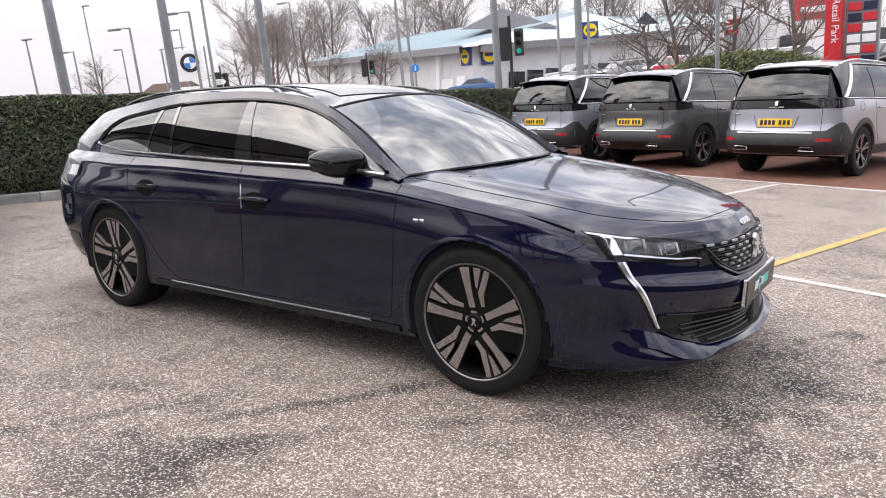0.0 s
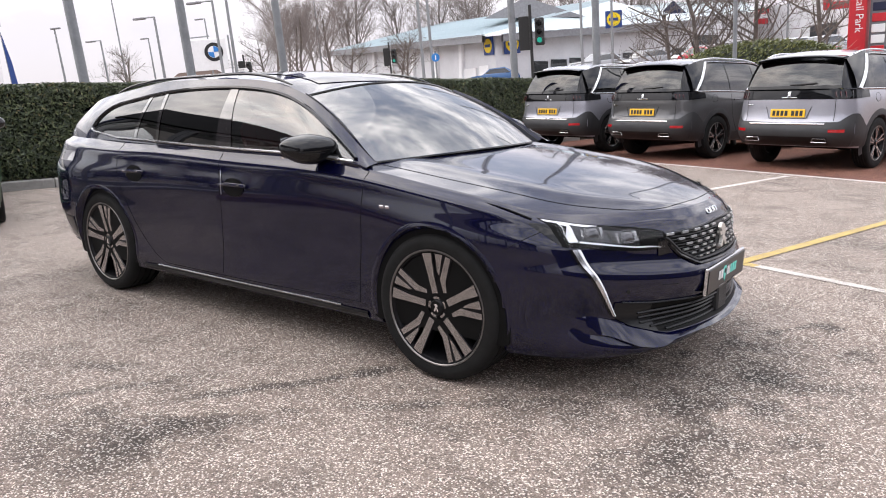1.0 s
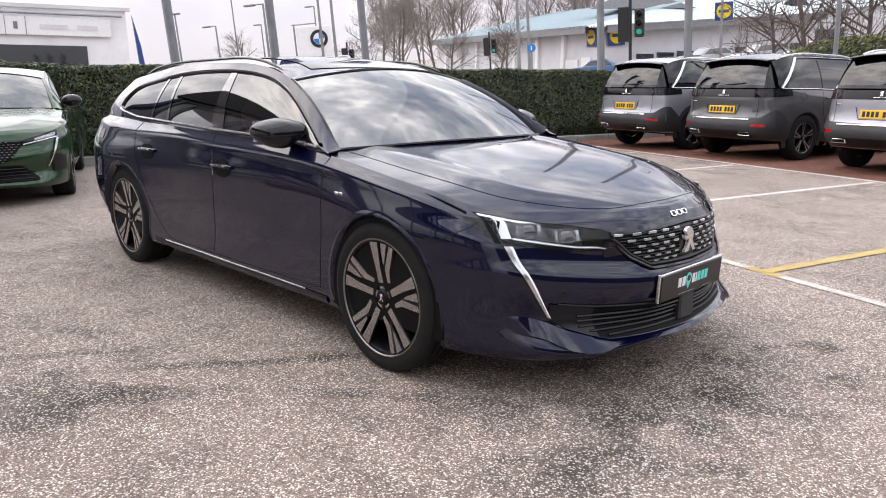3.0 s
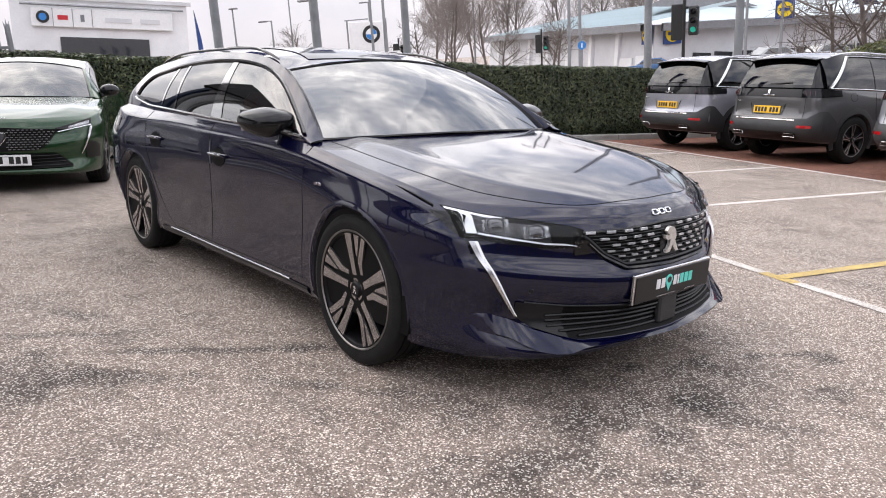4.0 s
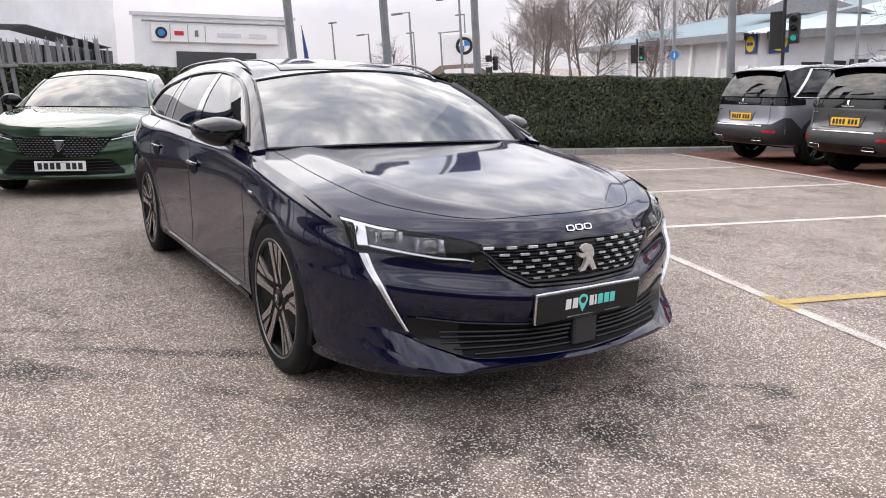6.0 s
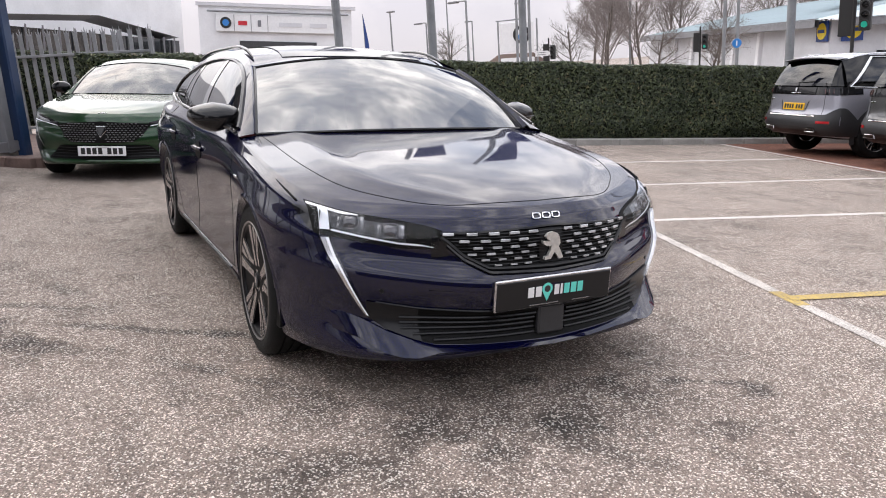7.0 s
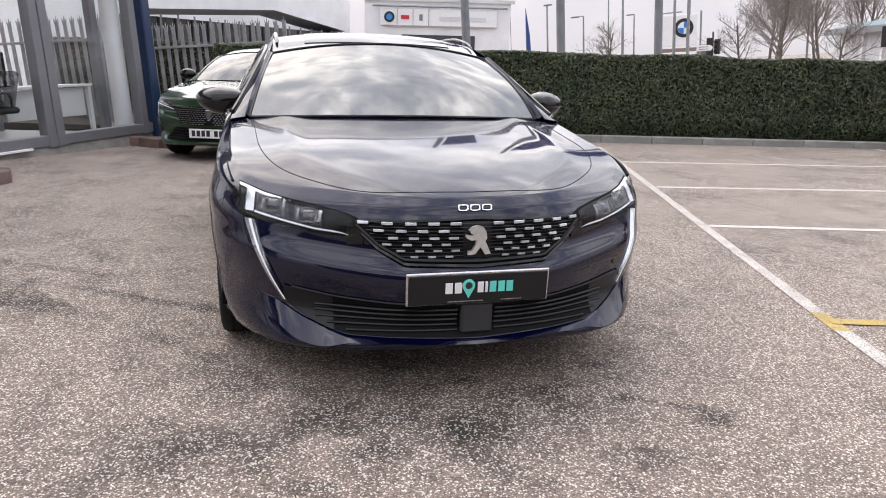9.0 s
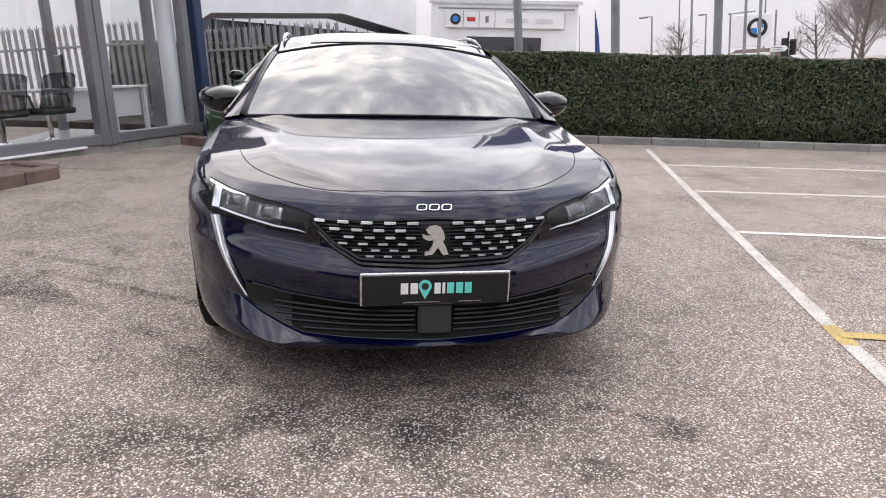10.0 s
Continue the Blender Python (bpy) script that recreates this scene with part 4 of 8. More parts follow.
    part("cabin_floor", Geo().box((-1.9, 0, 0.36), (2.9, 1.60, 0.06), 0.01), SEAT_BLACK, car)
    mir_in = Geo().box((-0.96, 0, 1.235), (0.03, 0.22, 0.06), 0.015)
    part("rear_view_mirror", mir_in, GLOSS_BLACK, car)
    # cowl and wipers
    P = [[(b[0] + dx, b[1] * 1.0, b[2] + dz) for dx, dz in ((0.022, -0.012), (0.014, -0.008), (0.002, -0.003), (-0.008, 0.0015))] for b in [ws_edge(a)[0] for a in np.linspace(-1, 1, 31)]]
    part("windscreen_cowl", Geo().grid(P), TRIM_BLACK, car)
    for y0, y1 in ((-0.55, -0.02), (0.02, 0.52)):
        pts = []
        for s in np.linspace(0, 1, 12):
            y = y0 + (y1 - y0) * s
            b, t = ws_edge(y / 0.768)
            q = 0.002 + 0.008 * (1 - s)
            pts.append(b + (t - b) * q + np.array([0.008, 0, 0.000]))
        gg = Geo().tube(pts, 0.0028, 6)
        part("wiper", gg, SATIN_BLACK, car)

    # panel gaps as thin dark seams
    def seam(name, pts, r=0.0024):
        gg = Geo().tube(pts, r, 5)
        part(name, gg, DEEP_BLACK, car)
        part(name, gg.mirror(), DEEP_BLACK, car)

    def flank(pts, n=40, off=-0.0008):
        return [side(x, z, off) for x, z in through_points(pts, n)]

    seam("door_seam", flank([(-0.405, 0.905), (-0.425, 0.72), (-0.445, 0.48), (-0.462, 0.285)]))
    seam("door_seam", flank([(-1.505, 0.955), (-1.500, 0.75), (-1.520, 0.48), (-1.535, 0.285)]))
    seam("door_seam", flank([(-2.545, 0.985), (-2.548, 0.85), (-2.525, 0.74), (-2.46, 0.60), (-2.36, 0.45), (-2.20, 0.31), (-2.12, 0.275)]))
    seam("sill_seam", flank([(-0.462, 0.285), (-1.2, 0.272), (-2.12, 0.270)]))
    seam("bumper_seam", flank([(0.36, 0.632), (0.42, 0.672), (0.50, 0.715)], 14), 0.0016)
    hl = through_points([(0.805, 0.0), (0.792, 0.18), (0.751, 0.349), (0.604, 0.528), (0.448, 0.652), (0.261, 0.716), (-0.035, 0.740), (-0.42, 0.752)], 60)
    seam("bonnet_seam", [(x, y, hood_z(x, y) + 0.0002) for x, y in hl], 0.0017)
    seam("wing_seam", [np.array(p) for p in through_points([(0.20, 0.862, 0.813), (0.305, 0.858, 0.795), (0.439, 0.839, 0.754)], 12)], np.linspace(0.0012, 0.0048, 12))
    # sill with its bright strip
    for s in (1, -1):
        gg = Geo().grid([[side(x, z, o) * np.array([1, s, 1]) for z, o in ((0.205, -0.03), (0.21, 0.006), (0.232, 0.010), (0.245, 0.004))] for x in np.linspace(-0.42, -2.36, 60)])
        part("side_sill", gg, SATIN_BLACK, car)
        gg = Geo().tube([side(x, 0.248, 0.003) * np.array([1, s, 1]) for x in np.linspace(-0.60, -2.20, 50)], 0.0055, 6)
        part("chrome_sill_strip", gg, SATIN_CHROME, car)
        # handles
        for hx, hz_ in ((-1.375, 0.785), (-2.355, 0.815)):
            h = new("door_handle")
            h.parent = car
            bowl = Geo().grid([[side(hx + 0.088 * math.cos(a) * r, hz_ - 0.006 + 0.050 * math.sin(a) * r, 0.0035 + 0.001 * (1 - r)) * np.array([1, s, 1]) for r in np.linspace(0, 1, 5)] for a in np.linspace(0, 2 * math.pi, 28)])
            part("handle_bowl", bowl, DEEP_BLACK, h)
            gp = Geo().tube([side(x, hz_ + 0.004 + dz, o) * np.array([1, s, 1]) for x, dz, o in through_points([(hx - 0.115, 0.0, 0.004), (hx - 0.08, 0.004, 0.016), (hx, 0.006, 0.020), (hx + 0.08, 0.004, 0.016), (hx + 0.11, 0.0, 0.004)], 16)], 0.011, 8, flat=1.0)
            part("handle_grip", gp, NAVY, h)
            ch = Geo().tube([side(x, hz_ + 0.012, 0.028) * np.array([1, s, 1]) for x in np.linspace(hx - 0.08, hx + 0.085, 8)], 0.0026, 6)
            part("handle_strip", ch, CHROME, h)
        gg = Geo().grid([[side(x, z, 0.004) * np.array([1, s, 1]) for x in (-1.487, -1.479)] for z in np.linspace(0.735, 0.865, 6)])
        part("door_edge_guard", gg, CHROME, car)
        # badge on the wing
        for bx, bw in ((-0.29, 0.026), (-0.255, 0.022)):
            part("wing_badge", Geo().box((0, 0, 0), (bw, 0.006, 0.014), 0.002, Matrix.Translation(Vector(side(bx, 0.758, 0.002) * np.array([1, s, 1])))), CHROME, car)
    # fuel flap
    fl_ = [side(-2.78 + 0.085 * cx, 0.905 + 0.075 * cz, -0.0006) for cx, cz in [(math.copysign(abs(math.cos(a)) ** 0.5, math.cos(a)), math.copysign(abs(math.sin(a)) ** 0.5, math.sin(a))) for a in np.linspace(0, 2 * math.pi, 40)]]
    part("fuel_flap", Geo().tube(fl_, 0.0022, 5), DEEP_BLACK, car)

    # door mirrors
    for s in (-1, 1):
        mi = new("door_mirror")
        mi.parent = car
        P = []
        for a in np.linspace(0, 2 * math.pi, 49):
            row = []
            for b in np.linspace(0, math.pi, 19):
                ca, sa = math.cos(a), math.sin(a)
                rr = math.sin(b) ** 0.72
                dx = -math.cos(b) * (0.105 if math.cos(b) < 0 else 0.052)
                e_ = 0.78 if sa >= 0 else 1.25
                yy = 0.122 * rr * math.copysign(abs(ca) ** e_, ca)
                zz = (0.062 if sa >= 0 else 0.082) * rr * math.copysign(abs(sa) ** e_, sa)
                zz += 0.02 * (yy / 0.122) * -0.3 - 0.012 * (dx / 0.1)
                zz *= 1.0 - 0.28 * max(0.0, zz) / 0.078 * abs(yy) / 0.122
                row.append((-0.760 + dx - 0.045 * (yy / 0.122), s * (0.915 + yy), 1.012 + zz))
            P.append(row)
        part("mirror_shell", Geo().grid(np.array(P).transpose(1, 0, 2)), GLOSS_BLACK, mi, angle=38)
        st = Geo().tube([(-0.62, s * 0.835, 0.955), (-0.66, s * 0.855, 0.962), (-0.70, s * 0.88, 0.972)], [0.035, 0.03, 0.03], 10, flat=0.55)
        part("mirror_arm", st, GLOSS_BLACK, mi)
        gl = Geo().grid([[(-0.800 - 0.040 * cy, s * (0.915 + 0.090 * cy), 1.010 + 0.050 * cz) for cz in (-1, 1)] for cy in (-1, 1)])
        part("mirror_glass", gl, CHROME, mi)
        ln = Geo().tube([(-0.650 - 0.06 * q * q, s * (0.86 + 0.15 * q), 0.988 + 0.004 * q) for q in np.linspace(0, 1, 8)], 0.004, 5)
        part("mirror_seam", ln, SATIN_BLACK, mi)

    # ---- front end
    F = lambda a, b, o: sh.front(a, b, o)  # noqa: E731
    # lamps
    lo = line_of([(0.410, 0.622), (0.440, 0.604), (0.483, 0.603), (0.549, 0.606), (0.672, 0.626), (0.768, 0.643), (0.812, 0.650)])
    hi = line_of([(0.410, 0.670), (0.444, 0.683), (0.546, 0.703), (0.661, 0.720), (0.719, 0.731), (0.812, 0.757)])
    glow_line = line_of([(0.440, 0.611), (0.468, 0.616), (0.552, 0.622), (0.647, 0.640), (0.755, 0.663)])
    for s in (1, -1):
        lamp = new("headlamp")
        lamp.parent = car
        S = np.array([1, s, 1])
        pt = lambda a, b, o: F(a, b, o) * S  # noqa: E731, B023
        part("lamp_housing", patch(pt, lo, hi, 0.410, 0.812, 0.003), DEEP_BLACK, lamp)
        part("lamp_bowl", patch(pt, lambda a: glow_line(a) + 0.006, lambda a: hi(a) - 0.010 - 0.008 * (a < 0.66), 0.530, 0.756, 0.0055, 40, 8), LAMP_BOWL, lamp, "silvery faceted lamp bowl")
        tail_ = Geo().grid([[sh.side(x, z0 + (z1 - z0) * q, 0.003) * S for q in np.linspace(0, 1, 5)] for x, z0, z1 in [(0.565 - 0.125 * k, 0.652 + 0.084 * k, 0.728 + 0.014 * k) for k in np.linspace(0, 1, 10)]])
        part("lamp_rear_corner", tail_, GLOSS_BLACK, lamp)
        part("lamp_rear_trim", patch(pt, lambda a: 0.575 + 0.10 * (0.45 - a), lambda a: 0.645 + 0.05 * (a - 0.40), 0.395, 0.45, 0.0045, 10, 5), GLOSS_BLACK, lamp)
        part("day_bar", patch(lambda a, b, o: pt(a - 0.14 * (b - 0.668), b, o), lambda a: 0.666, lambda a: hi(a) - 0.008, 0.760, 0.789, 0.0085, 6, 8), DRL, lamp, "white upright day-running light bar")
        part("day_strip", patch(pt, lambda a: glow_line(a) - 0.0010, lambda a: glow_line(a) + 0.0005 + 0.0048 * min(1.0, (a - 0.44) / 0.05), 0.442, 0.757, 0.0085, 40, 4), DRL, lamp, "white light strip under the lamp")
        part("lamp_top_edge", patch(pt, lambda a: hi(a) - 0.005 - 0.006 * min(1.0, (a - 0.66) / 0.05), lambda a: hi(a) - 0.003, 0.662, 0.808, 0.0065, 24, 3), SATIN_CHROME, lamp)
        part("lamp_divider", patch(pt, lambda a: glow_line(a) + 0.008, lambda a: hi(a) - 0.022, 0.622, 0.640, 0.0075, 4, 4), GLOSS_BLACK, lamp)
        for ly, lz in ((0.694, 0.692), (0.574, 0.667)):
            cpt = Vector(pt(ly, lz, 0.006))
            ty = Vector(pt(ly + 0.01, lz, 0.004) - pt(ly - 0.01, lz, 0.004)).normalized() * s
            tz = Vector(pt(ly, lz + 0.01, 0.004) - pt(ly, lz - 0.01, 0.004)).normalized()
            nn = ty.cross(tz).normalized()
            tz = nn.cross(ty).normalized()
            m5 = Matrix.Translation(cpt) @ Matrix((ty, -nn, tz)).transposed().to_4x4()

            def squarish(r, dep, n=32):
                """A rounded square of half width r in the lamp's plane."""
                return [m5 @ Vector((r * math.copysign(abs(math.cos(a)) ** 0.6, math.cos(a)), dep, 0.78 * r * math.copysign(abs(math.sin(a)) ** 0.6, math.sin(a)))) for a in np.linspace(0, 2 * math.pi, n, endpoint=False)]  # noqa: B023

            pr = Geo().grid([squarish(r, d) for r, d in ((0.0005, -0.013), (0.012, -0.012), (0.022, -0.0085), (0.029, -0.003), (0.031, 0.004))], True)
            part("projector", pr, LENS_GLASS, lamp, "clear projector lens")
            rg = squarish(0.0345, -0.004)
            part("projector_ring", Geo().tube([*rg, rg[0]], 0.0018, 6), LAMP_GREY, lamp)
            for dz in (-0.45, 0.25):
                rb = Geo().tube([m5 @ Vector((0.026 * q, -0.0125 + 0.006 * q * q, 0.022 * dz + 0.005 * q)) for q in (-1, -0.4, 0.3, 1)], [0.0008, 0.0022, 0.0016, 0.0008], 5)
                part("projector_rib", rb, LAMP_BOWL, lamp)
            for q, w_ in ((-0.043, 0.012), (0.043, 0.016)):
                wing = [m5 @ Vector((q + w_ * u, 0.001, 0.024 * v)) for u, v in ((-0.5, -1.0), (0.5, -0.8), (0.5, 0.9), (-0.5, 1.0))]
                part("reflector_wing", Geo().add([*wing, sum(wing, Vector()) / 4 + (m5.to_3x3() @ Vector((0, -0.006, 0)))], [(0, 1, 4), (1, 2, 4), (2, 3, 4), (3, 0, 4)]), LAMP_GREY, lamp, "faceted chrome reflector", angle=0)
        part("lamp_cover", patch(pt, lo, hi, 0.425, 0.800, 0.016), CLEAR, lamp, shadow=False)
        # light fang down to the intake
        fp = through_points([(0.778, 0.640), (0.765, 0.585), (0.735, 0.500), (0.697, 0.420), (0.662, 0.358)], 30)
        P = []
        for i, (y, z) in enumerate(fp):
            w_ = 0.0150 * (1 - 0.60 * i / 29)
            P.append([pt(y - w_, z, 0.001), pt(y - w_ * 0.8, z, 0.013), pt(y + w_ * 0.8, z, 0.013), pt(y + w_, z, 0.001)])
        part("light_blade", Geo().grid(P), SATIN_CHROME, car, "bright slanting light blade")
        P2 = [[pt(y - 0.0120 * (1 - 0.6 * i / 29), z, 0.0142), pt(y - 0.0035 * (1 - 0.45 * i / 29), z, 0.0150)] for i, (y, z) in enumerate(fp)]
        part("light_blade_lens", Geo().grid(P2), DRL, car)
        P3 = [[pt(y + 0.013 * (1 - 0.5 * i / 29), z, 0.003), pt(y + 0.021 * (1 - 0.5 * i / 29), z, 0.003)] for i, (y, z) in enumerate(fp)]
        part("light_blade_trim", Geo().grid(P3), GLOSS_BLACK, car)
        part("parking_sensor", Geo().lathe([(0, -0.003), (0.008, -0.003), (0.009, 0.0)], 14, Matrix.Translation(Vector(pt(0.625, 0.455, 0.0))) @ pose(0, 0, 0, 0, 0, 90 + s * 35)), SATIN_BLACK, car)
    # crisp blade of the bumper over the lip
    bl = np.array([(a, np.interp(a, *zip(*[(0.0, 0.229), (0.315, 0.240), (0.455, 0.240), (0.532, 0.226), (0.580, 0.229), (0.630, 0.241), (0.692, 0.282), (0.800, 0.315)])),
                    np.interp(a, *zip(*[(0.0, 0.241), (0.315, 0.250), (0.461, 0.257), (0.528, 0.274), (0.610, 0.305), (0.682, 0.345), (0.740, 0.365), (0.800, 0.372)]))) for a in np.linspace(0.80, 0.0, 80)])
    bl = np.r_[bl, bl[-2::-1] * np.array([-1, 1, 1])]
    rows_ = []
    for a, z0, z1 in bl:
        fade = min(1.0, max(0.0, (0.80 - abs(a)) / 0.13)) ** 1.5
        p0, p1 = F(a, z0, -0.002 + 0.020 * fade), F(a, z1, -0.002 + 0.008 * fade)
        rows_.append([F(a, z0 - 0.008, 0.0), p0, p0 * 0.67 + p1 * 0.33, p0 * 0.33 + p1 * 0.67, p1, F(a, z1 + 0.004, -0.004)])
    part("bumper_blade", Geo().grid(rows_), NAVY, car, angle=28)
    # tow cover seams
    for s in (1, -1):
        sq = [(0.475, 0.505), (0.475, 0.462), (0.40, 0.458), (0.40, 0.505)]
        part("tow_cover_seam", Geo().tube([F(y * 1.0, z, 0.0) * np.array([1, s, 1]) for y, z in sq[:3]], 0.0018, 4), DEEP_BLACK, car)
    # grille
    grille = new("grille")
    grille.parent = car
    gl_lo = line_of([(-0.415, 0.648), (-0.345, 0.580), (-0.26, 0.534), (0, 0.526), (0.26, 0.534), (0.345, 0.580), (0.415, 0.648)])
    gl_hi = line_of([(-0.415, 0.660), (0, 0.674), (0.415, 0.660)])
    part("grille_back", patch(F, gl_lo, gl_hi, -0.415, 0.415, 0.002, 60, 8), DEEP_BLACK, grille)
    rim_pts = [F(a, gl_lo(a), 0.005) for a in np.linspace(-0.418, 0.418, 60)]
    part("grille_frame", Geo().tube(rim_pts, 0.008, 6), SATIN_BLACK, grille)
    rim2 = [F(a, gl_lo(a) - 0.014, 0.004) for a in np.linspace(-0.40, 0.40, 60)]
    part("grille_frame", Geo().tube(rim2, 0.010, 6, flat=0.8), GLOSS_BLACK, grille)
    part("grille_top", Geo().tube([F(a, gl_hi(a), 0.006) for a in np.linspace(-0.418, 0.418, 60)], 0.006, 6), GLOSS_BLACK, grille)
    for z in np.arange(0.533, 0.67, 0.0125):
        aa = [a for a in np.linspace(-0.41, 0.41, 70) if gl_lo(a) < z - 0.004]
        if len(aa) > 2:
            part("grille_bar", Geo().tube([F(a, z, 0.006) for a in (aa[0], *aa[::4], aa[-1])], 0.0028, 4), SATIN_BLACK, grille)
    DASH_SILVER = mat("grille_silver", (0.74, 0.74, 0.75), 0.34, 0.9, var=0.1, each=0.3)
    dash_mesh = mesh_of("grille_dash", Geo().box((0, 0, 0), (0.010, 0.040, 0.0105), 0.0012), DASH_SILVER)
    for r, (z, gap_, first) in enumerate(((0.659, 0.0785, 1.0), (0.634, 0.0735, 1.66), (0.609, 0.0695, 1.25), (0.586, 0.0672, 1.70), (0.5645, 0.0630, 1.28), (0.5445, 0.0610, 1.70))):
        for k in range(6):
            for sg in (1, -1):
                y = sg * gap_ * (first + k)
                if gl_lo(abs(y) + 0.022) + 0.004 < z and abs(y) < 0.40:
                    p = F(y, z, 0.010)
                    d = F(y + 0.01, z, 0.010) - F(y - 0.01, z, 0.010)
                    o = part("grille_dash", dash_mesh, None, grille)
                    o.matrix_basis = Matrix.LocRotScale(Vector(p), Euler((0, radians(-14), math.atan2(-d[0], d[1]))), Vector((1, 1.0 - 0.06 * r, 1.0 - 0.05 * r)))
    lion = Geo()
    shape = [(0.0022 * a, 0.0022 * b) for a, b in ((-16, 17), (-10, 22), (0, 24), (8, 21), (12, 14), (14, 4), (11, -2), (15, -9), (20, -22), (11, -23), (3, -11), (-6, -22), (-18, -23), (-17, -18), (-11, -17), (-5, -7), (-4, 1), (-13, 0), (-21, 5), (-22, 11), (-15, 8), (-7, 9), (-13, 12))]
    lion.prism(shape, 0.012, 0.026, lambda a, b, d: (F(0, 0.602 + b, d)[0], a, 0.602 + b))
    part("badge_plate", patch(F, lambda a: 0.540, lambda a: 0.666, -0.052, 0.052, 0.008, 8, 6), SATIN_BLACK, grille)
    part("badge", lion, BADGE_SILVER, grille, "bright silver maker's badge", angle=20)
    # three chrome figures on the bonnet edge, as plain shapes
    for y in (-0.044, 0.0, 0.044):
        pts = []
        for a in np.linspace(0, 2 * math.pi, 25):
            ca, sa = math.cos(a), math.sin(a)
            yy, q = y + 0.0165 * math.copysign(abs(ca) ** 0.5, ca), 0.0085 * math.copysign(abs(sa) ** 0.5, sa)
            pts.append(sh.front(yy + 0.25 * q, 0.709 + q, 0.004))
        part("bonnet_badge", Geo().tube(pts, 0.0034, 6), CHROME, car, "small chrome badge")
    # lower intake
    intake = new("lower_intake")
    intake.parent = car
    in_lo = line_of([(k * a, z) for k in (1, -1) for a, z in ((0.668, 0.356), (0.61, 0.311), (0.528, 0.279), (0.461, 0.262), (0.30, 0.255), (0.0, 0.247))])
    in_hi = line_of([(-0.668, 0.412), (-0.60, 0.400), (-0.50, 0.385), (-0.28, 0.372), (0, 0.368), (0.28, 0.372), (0.50, 0.385), (0.60, 0.400), (0.668, 0.412)])
    part("intake_back", patch(F, in_lo, in_hi, -0.665, 0.665, 0.002, 70, 8), DEEP_BLACK, intake)
    for s in (1, -1):
        part("intake_side", patch(lambda a, b, o: F(a, b, o) * np.array([1, s, 1]), lambda a: in_lo(a), lambda a: in_hi(a) + 0.002, 0.50, 0.668, 0.005, 14, 6), SATIN_BLACK, intake)
    for k in range(5):
        z = 0.272 + 0.0192 * k
        for s in (1, -1):
            aa = [a for a in np.linspace(0.07, 0.56, 40) if in_lo(a) < z - 0.010]
            if len(aa) > 3:
                part("intake_slat", Geo().tube([F(s * a, z + 0.006 * a, 0.006) for a in aa], 0.0062, 6, flat=0.8), SATIN_BLACK, intake)
    part("intake_trim", Geo().tube([F(a, in_hi(a) + 0.004, 0.004) for a in np.linspace(-0.64, 0.64, 70)], 0.004, 6), SATIN_BLACK, intake)
    part("radar_cover", Geo().box((0.930, 0, 0.318), (0.03, 0.12, 0.115), 0.008), GREY_PLASTIC, intake)

    # plate in its holder, with its print as plain shapes
    plate = new("front_plate")
    plate.parent = car
    plate.matrix_basis = Matrix.Translation((0.948, 0, 0.436)) @ pose(0, 0, 0, 0, 3.0, 0)
    part("plate_holder", Geo().box((0, 0, 0), (0.016, 0.530, 0.122), 0.004), SATIN_CHROME, plate, "silver plate frame")
    part("plate_face", Geo().box((0.006, 0, -0.002), (0.012, 0.516, 0.108), 0.002), PLATE_DARK, plate, "dark grey show plate")
    for y, w_ in ((-0.112, 0.026), (-0.078, 0.026), (0.004, 0.022), (0.026, 0.010)):
        part("white_print", Geo().box((0.0135, y, 0.004), (0.002, w_, 0.040), 0.0005), WHITE, plate)
    for y in (0.050, 0.082, 0.113):
        part("teal_print", Geo().box((0.0135, y, 0.004), (0.002, 0.025, 0.040), 0.0005), TEAL, plate)
    pr = Geo()
    pin = [(0.023 * math.cos(a) - 0.040, 0.012 + 0.023 * math.sin(a)) for a in np.linspace(radians(-35), radians(215), 18)] + [(-0.040, -0.036)]
    pr.prism(pin, 0.0125, 0.0148, lambda a, b, d: (d, a, b))
    part("teal_pin", pr, TEAL, plate)
    pr = Geo()
    pr.prism([(0.013 * math.cos(a) - 0.040, 0.012 + 0.013 * math.sin(a)) for a in np.linspace(0, 6.28, 16)], 0.0145, 0.0160, lambda a, b, d: (d, a, b))
    part("pin_disc", pr, GREY_PLASTIC, plate)
    for y, w_ in ((-0.05, 0.13), (0.12, 0.08)):
        part("small_print", Geo().box((0.0135, y, -0.0465), (0.002, w_, 0.004), 0.0003), LAMP_GREY, plate)

    # tail lamps and low rear trim
    for s in (1, -1):
        S = np.array([1, s, 1])
        gg = Geo().grid([[sh.side(x, z, 0.003) * S for z in (0.86, 0.89, 0.925)] for x in np.linspace(-3.10, -3.36, 12)])
        part("tail_lamp", gg, SMOKE_LENS, car)
        gg = Geo().grid([[sh.side(x, z, 0.004) * S for z in (0.30, 0.40, 0.47)] for x in np.linspace(-3.18, -3.38, 12)])
        part("rear_bumper_trim", gg, SATIN_BLACK, car)
        gg = Geo().grid([[sh.side(x, z, 0.006) * S for z in (0.62, 0.655)] for x in np.linspace(-3.28, -3.37, 4)])
        part("side_reflector", gg, SATIN_CHROME, car)
    for ax in (0.0, -2.793):
        for s in (-1, 1):
            make_wheel("wheel", car, (ax, s * 0.802, HUB_Z), s, TYRE_R, 0.258, 0.235, "twin", ALLOY)
    return car


estate = build_estate()

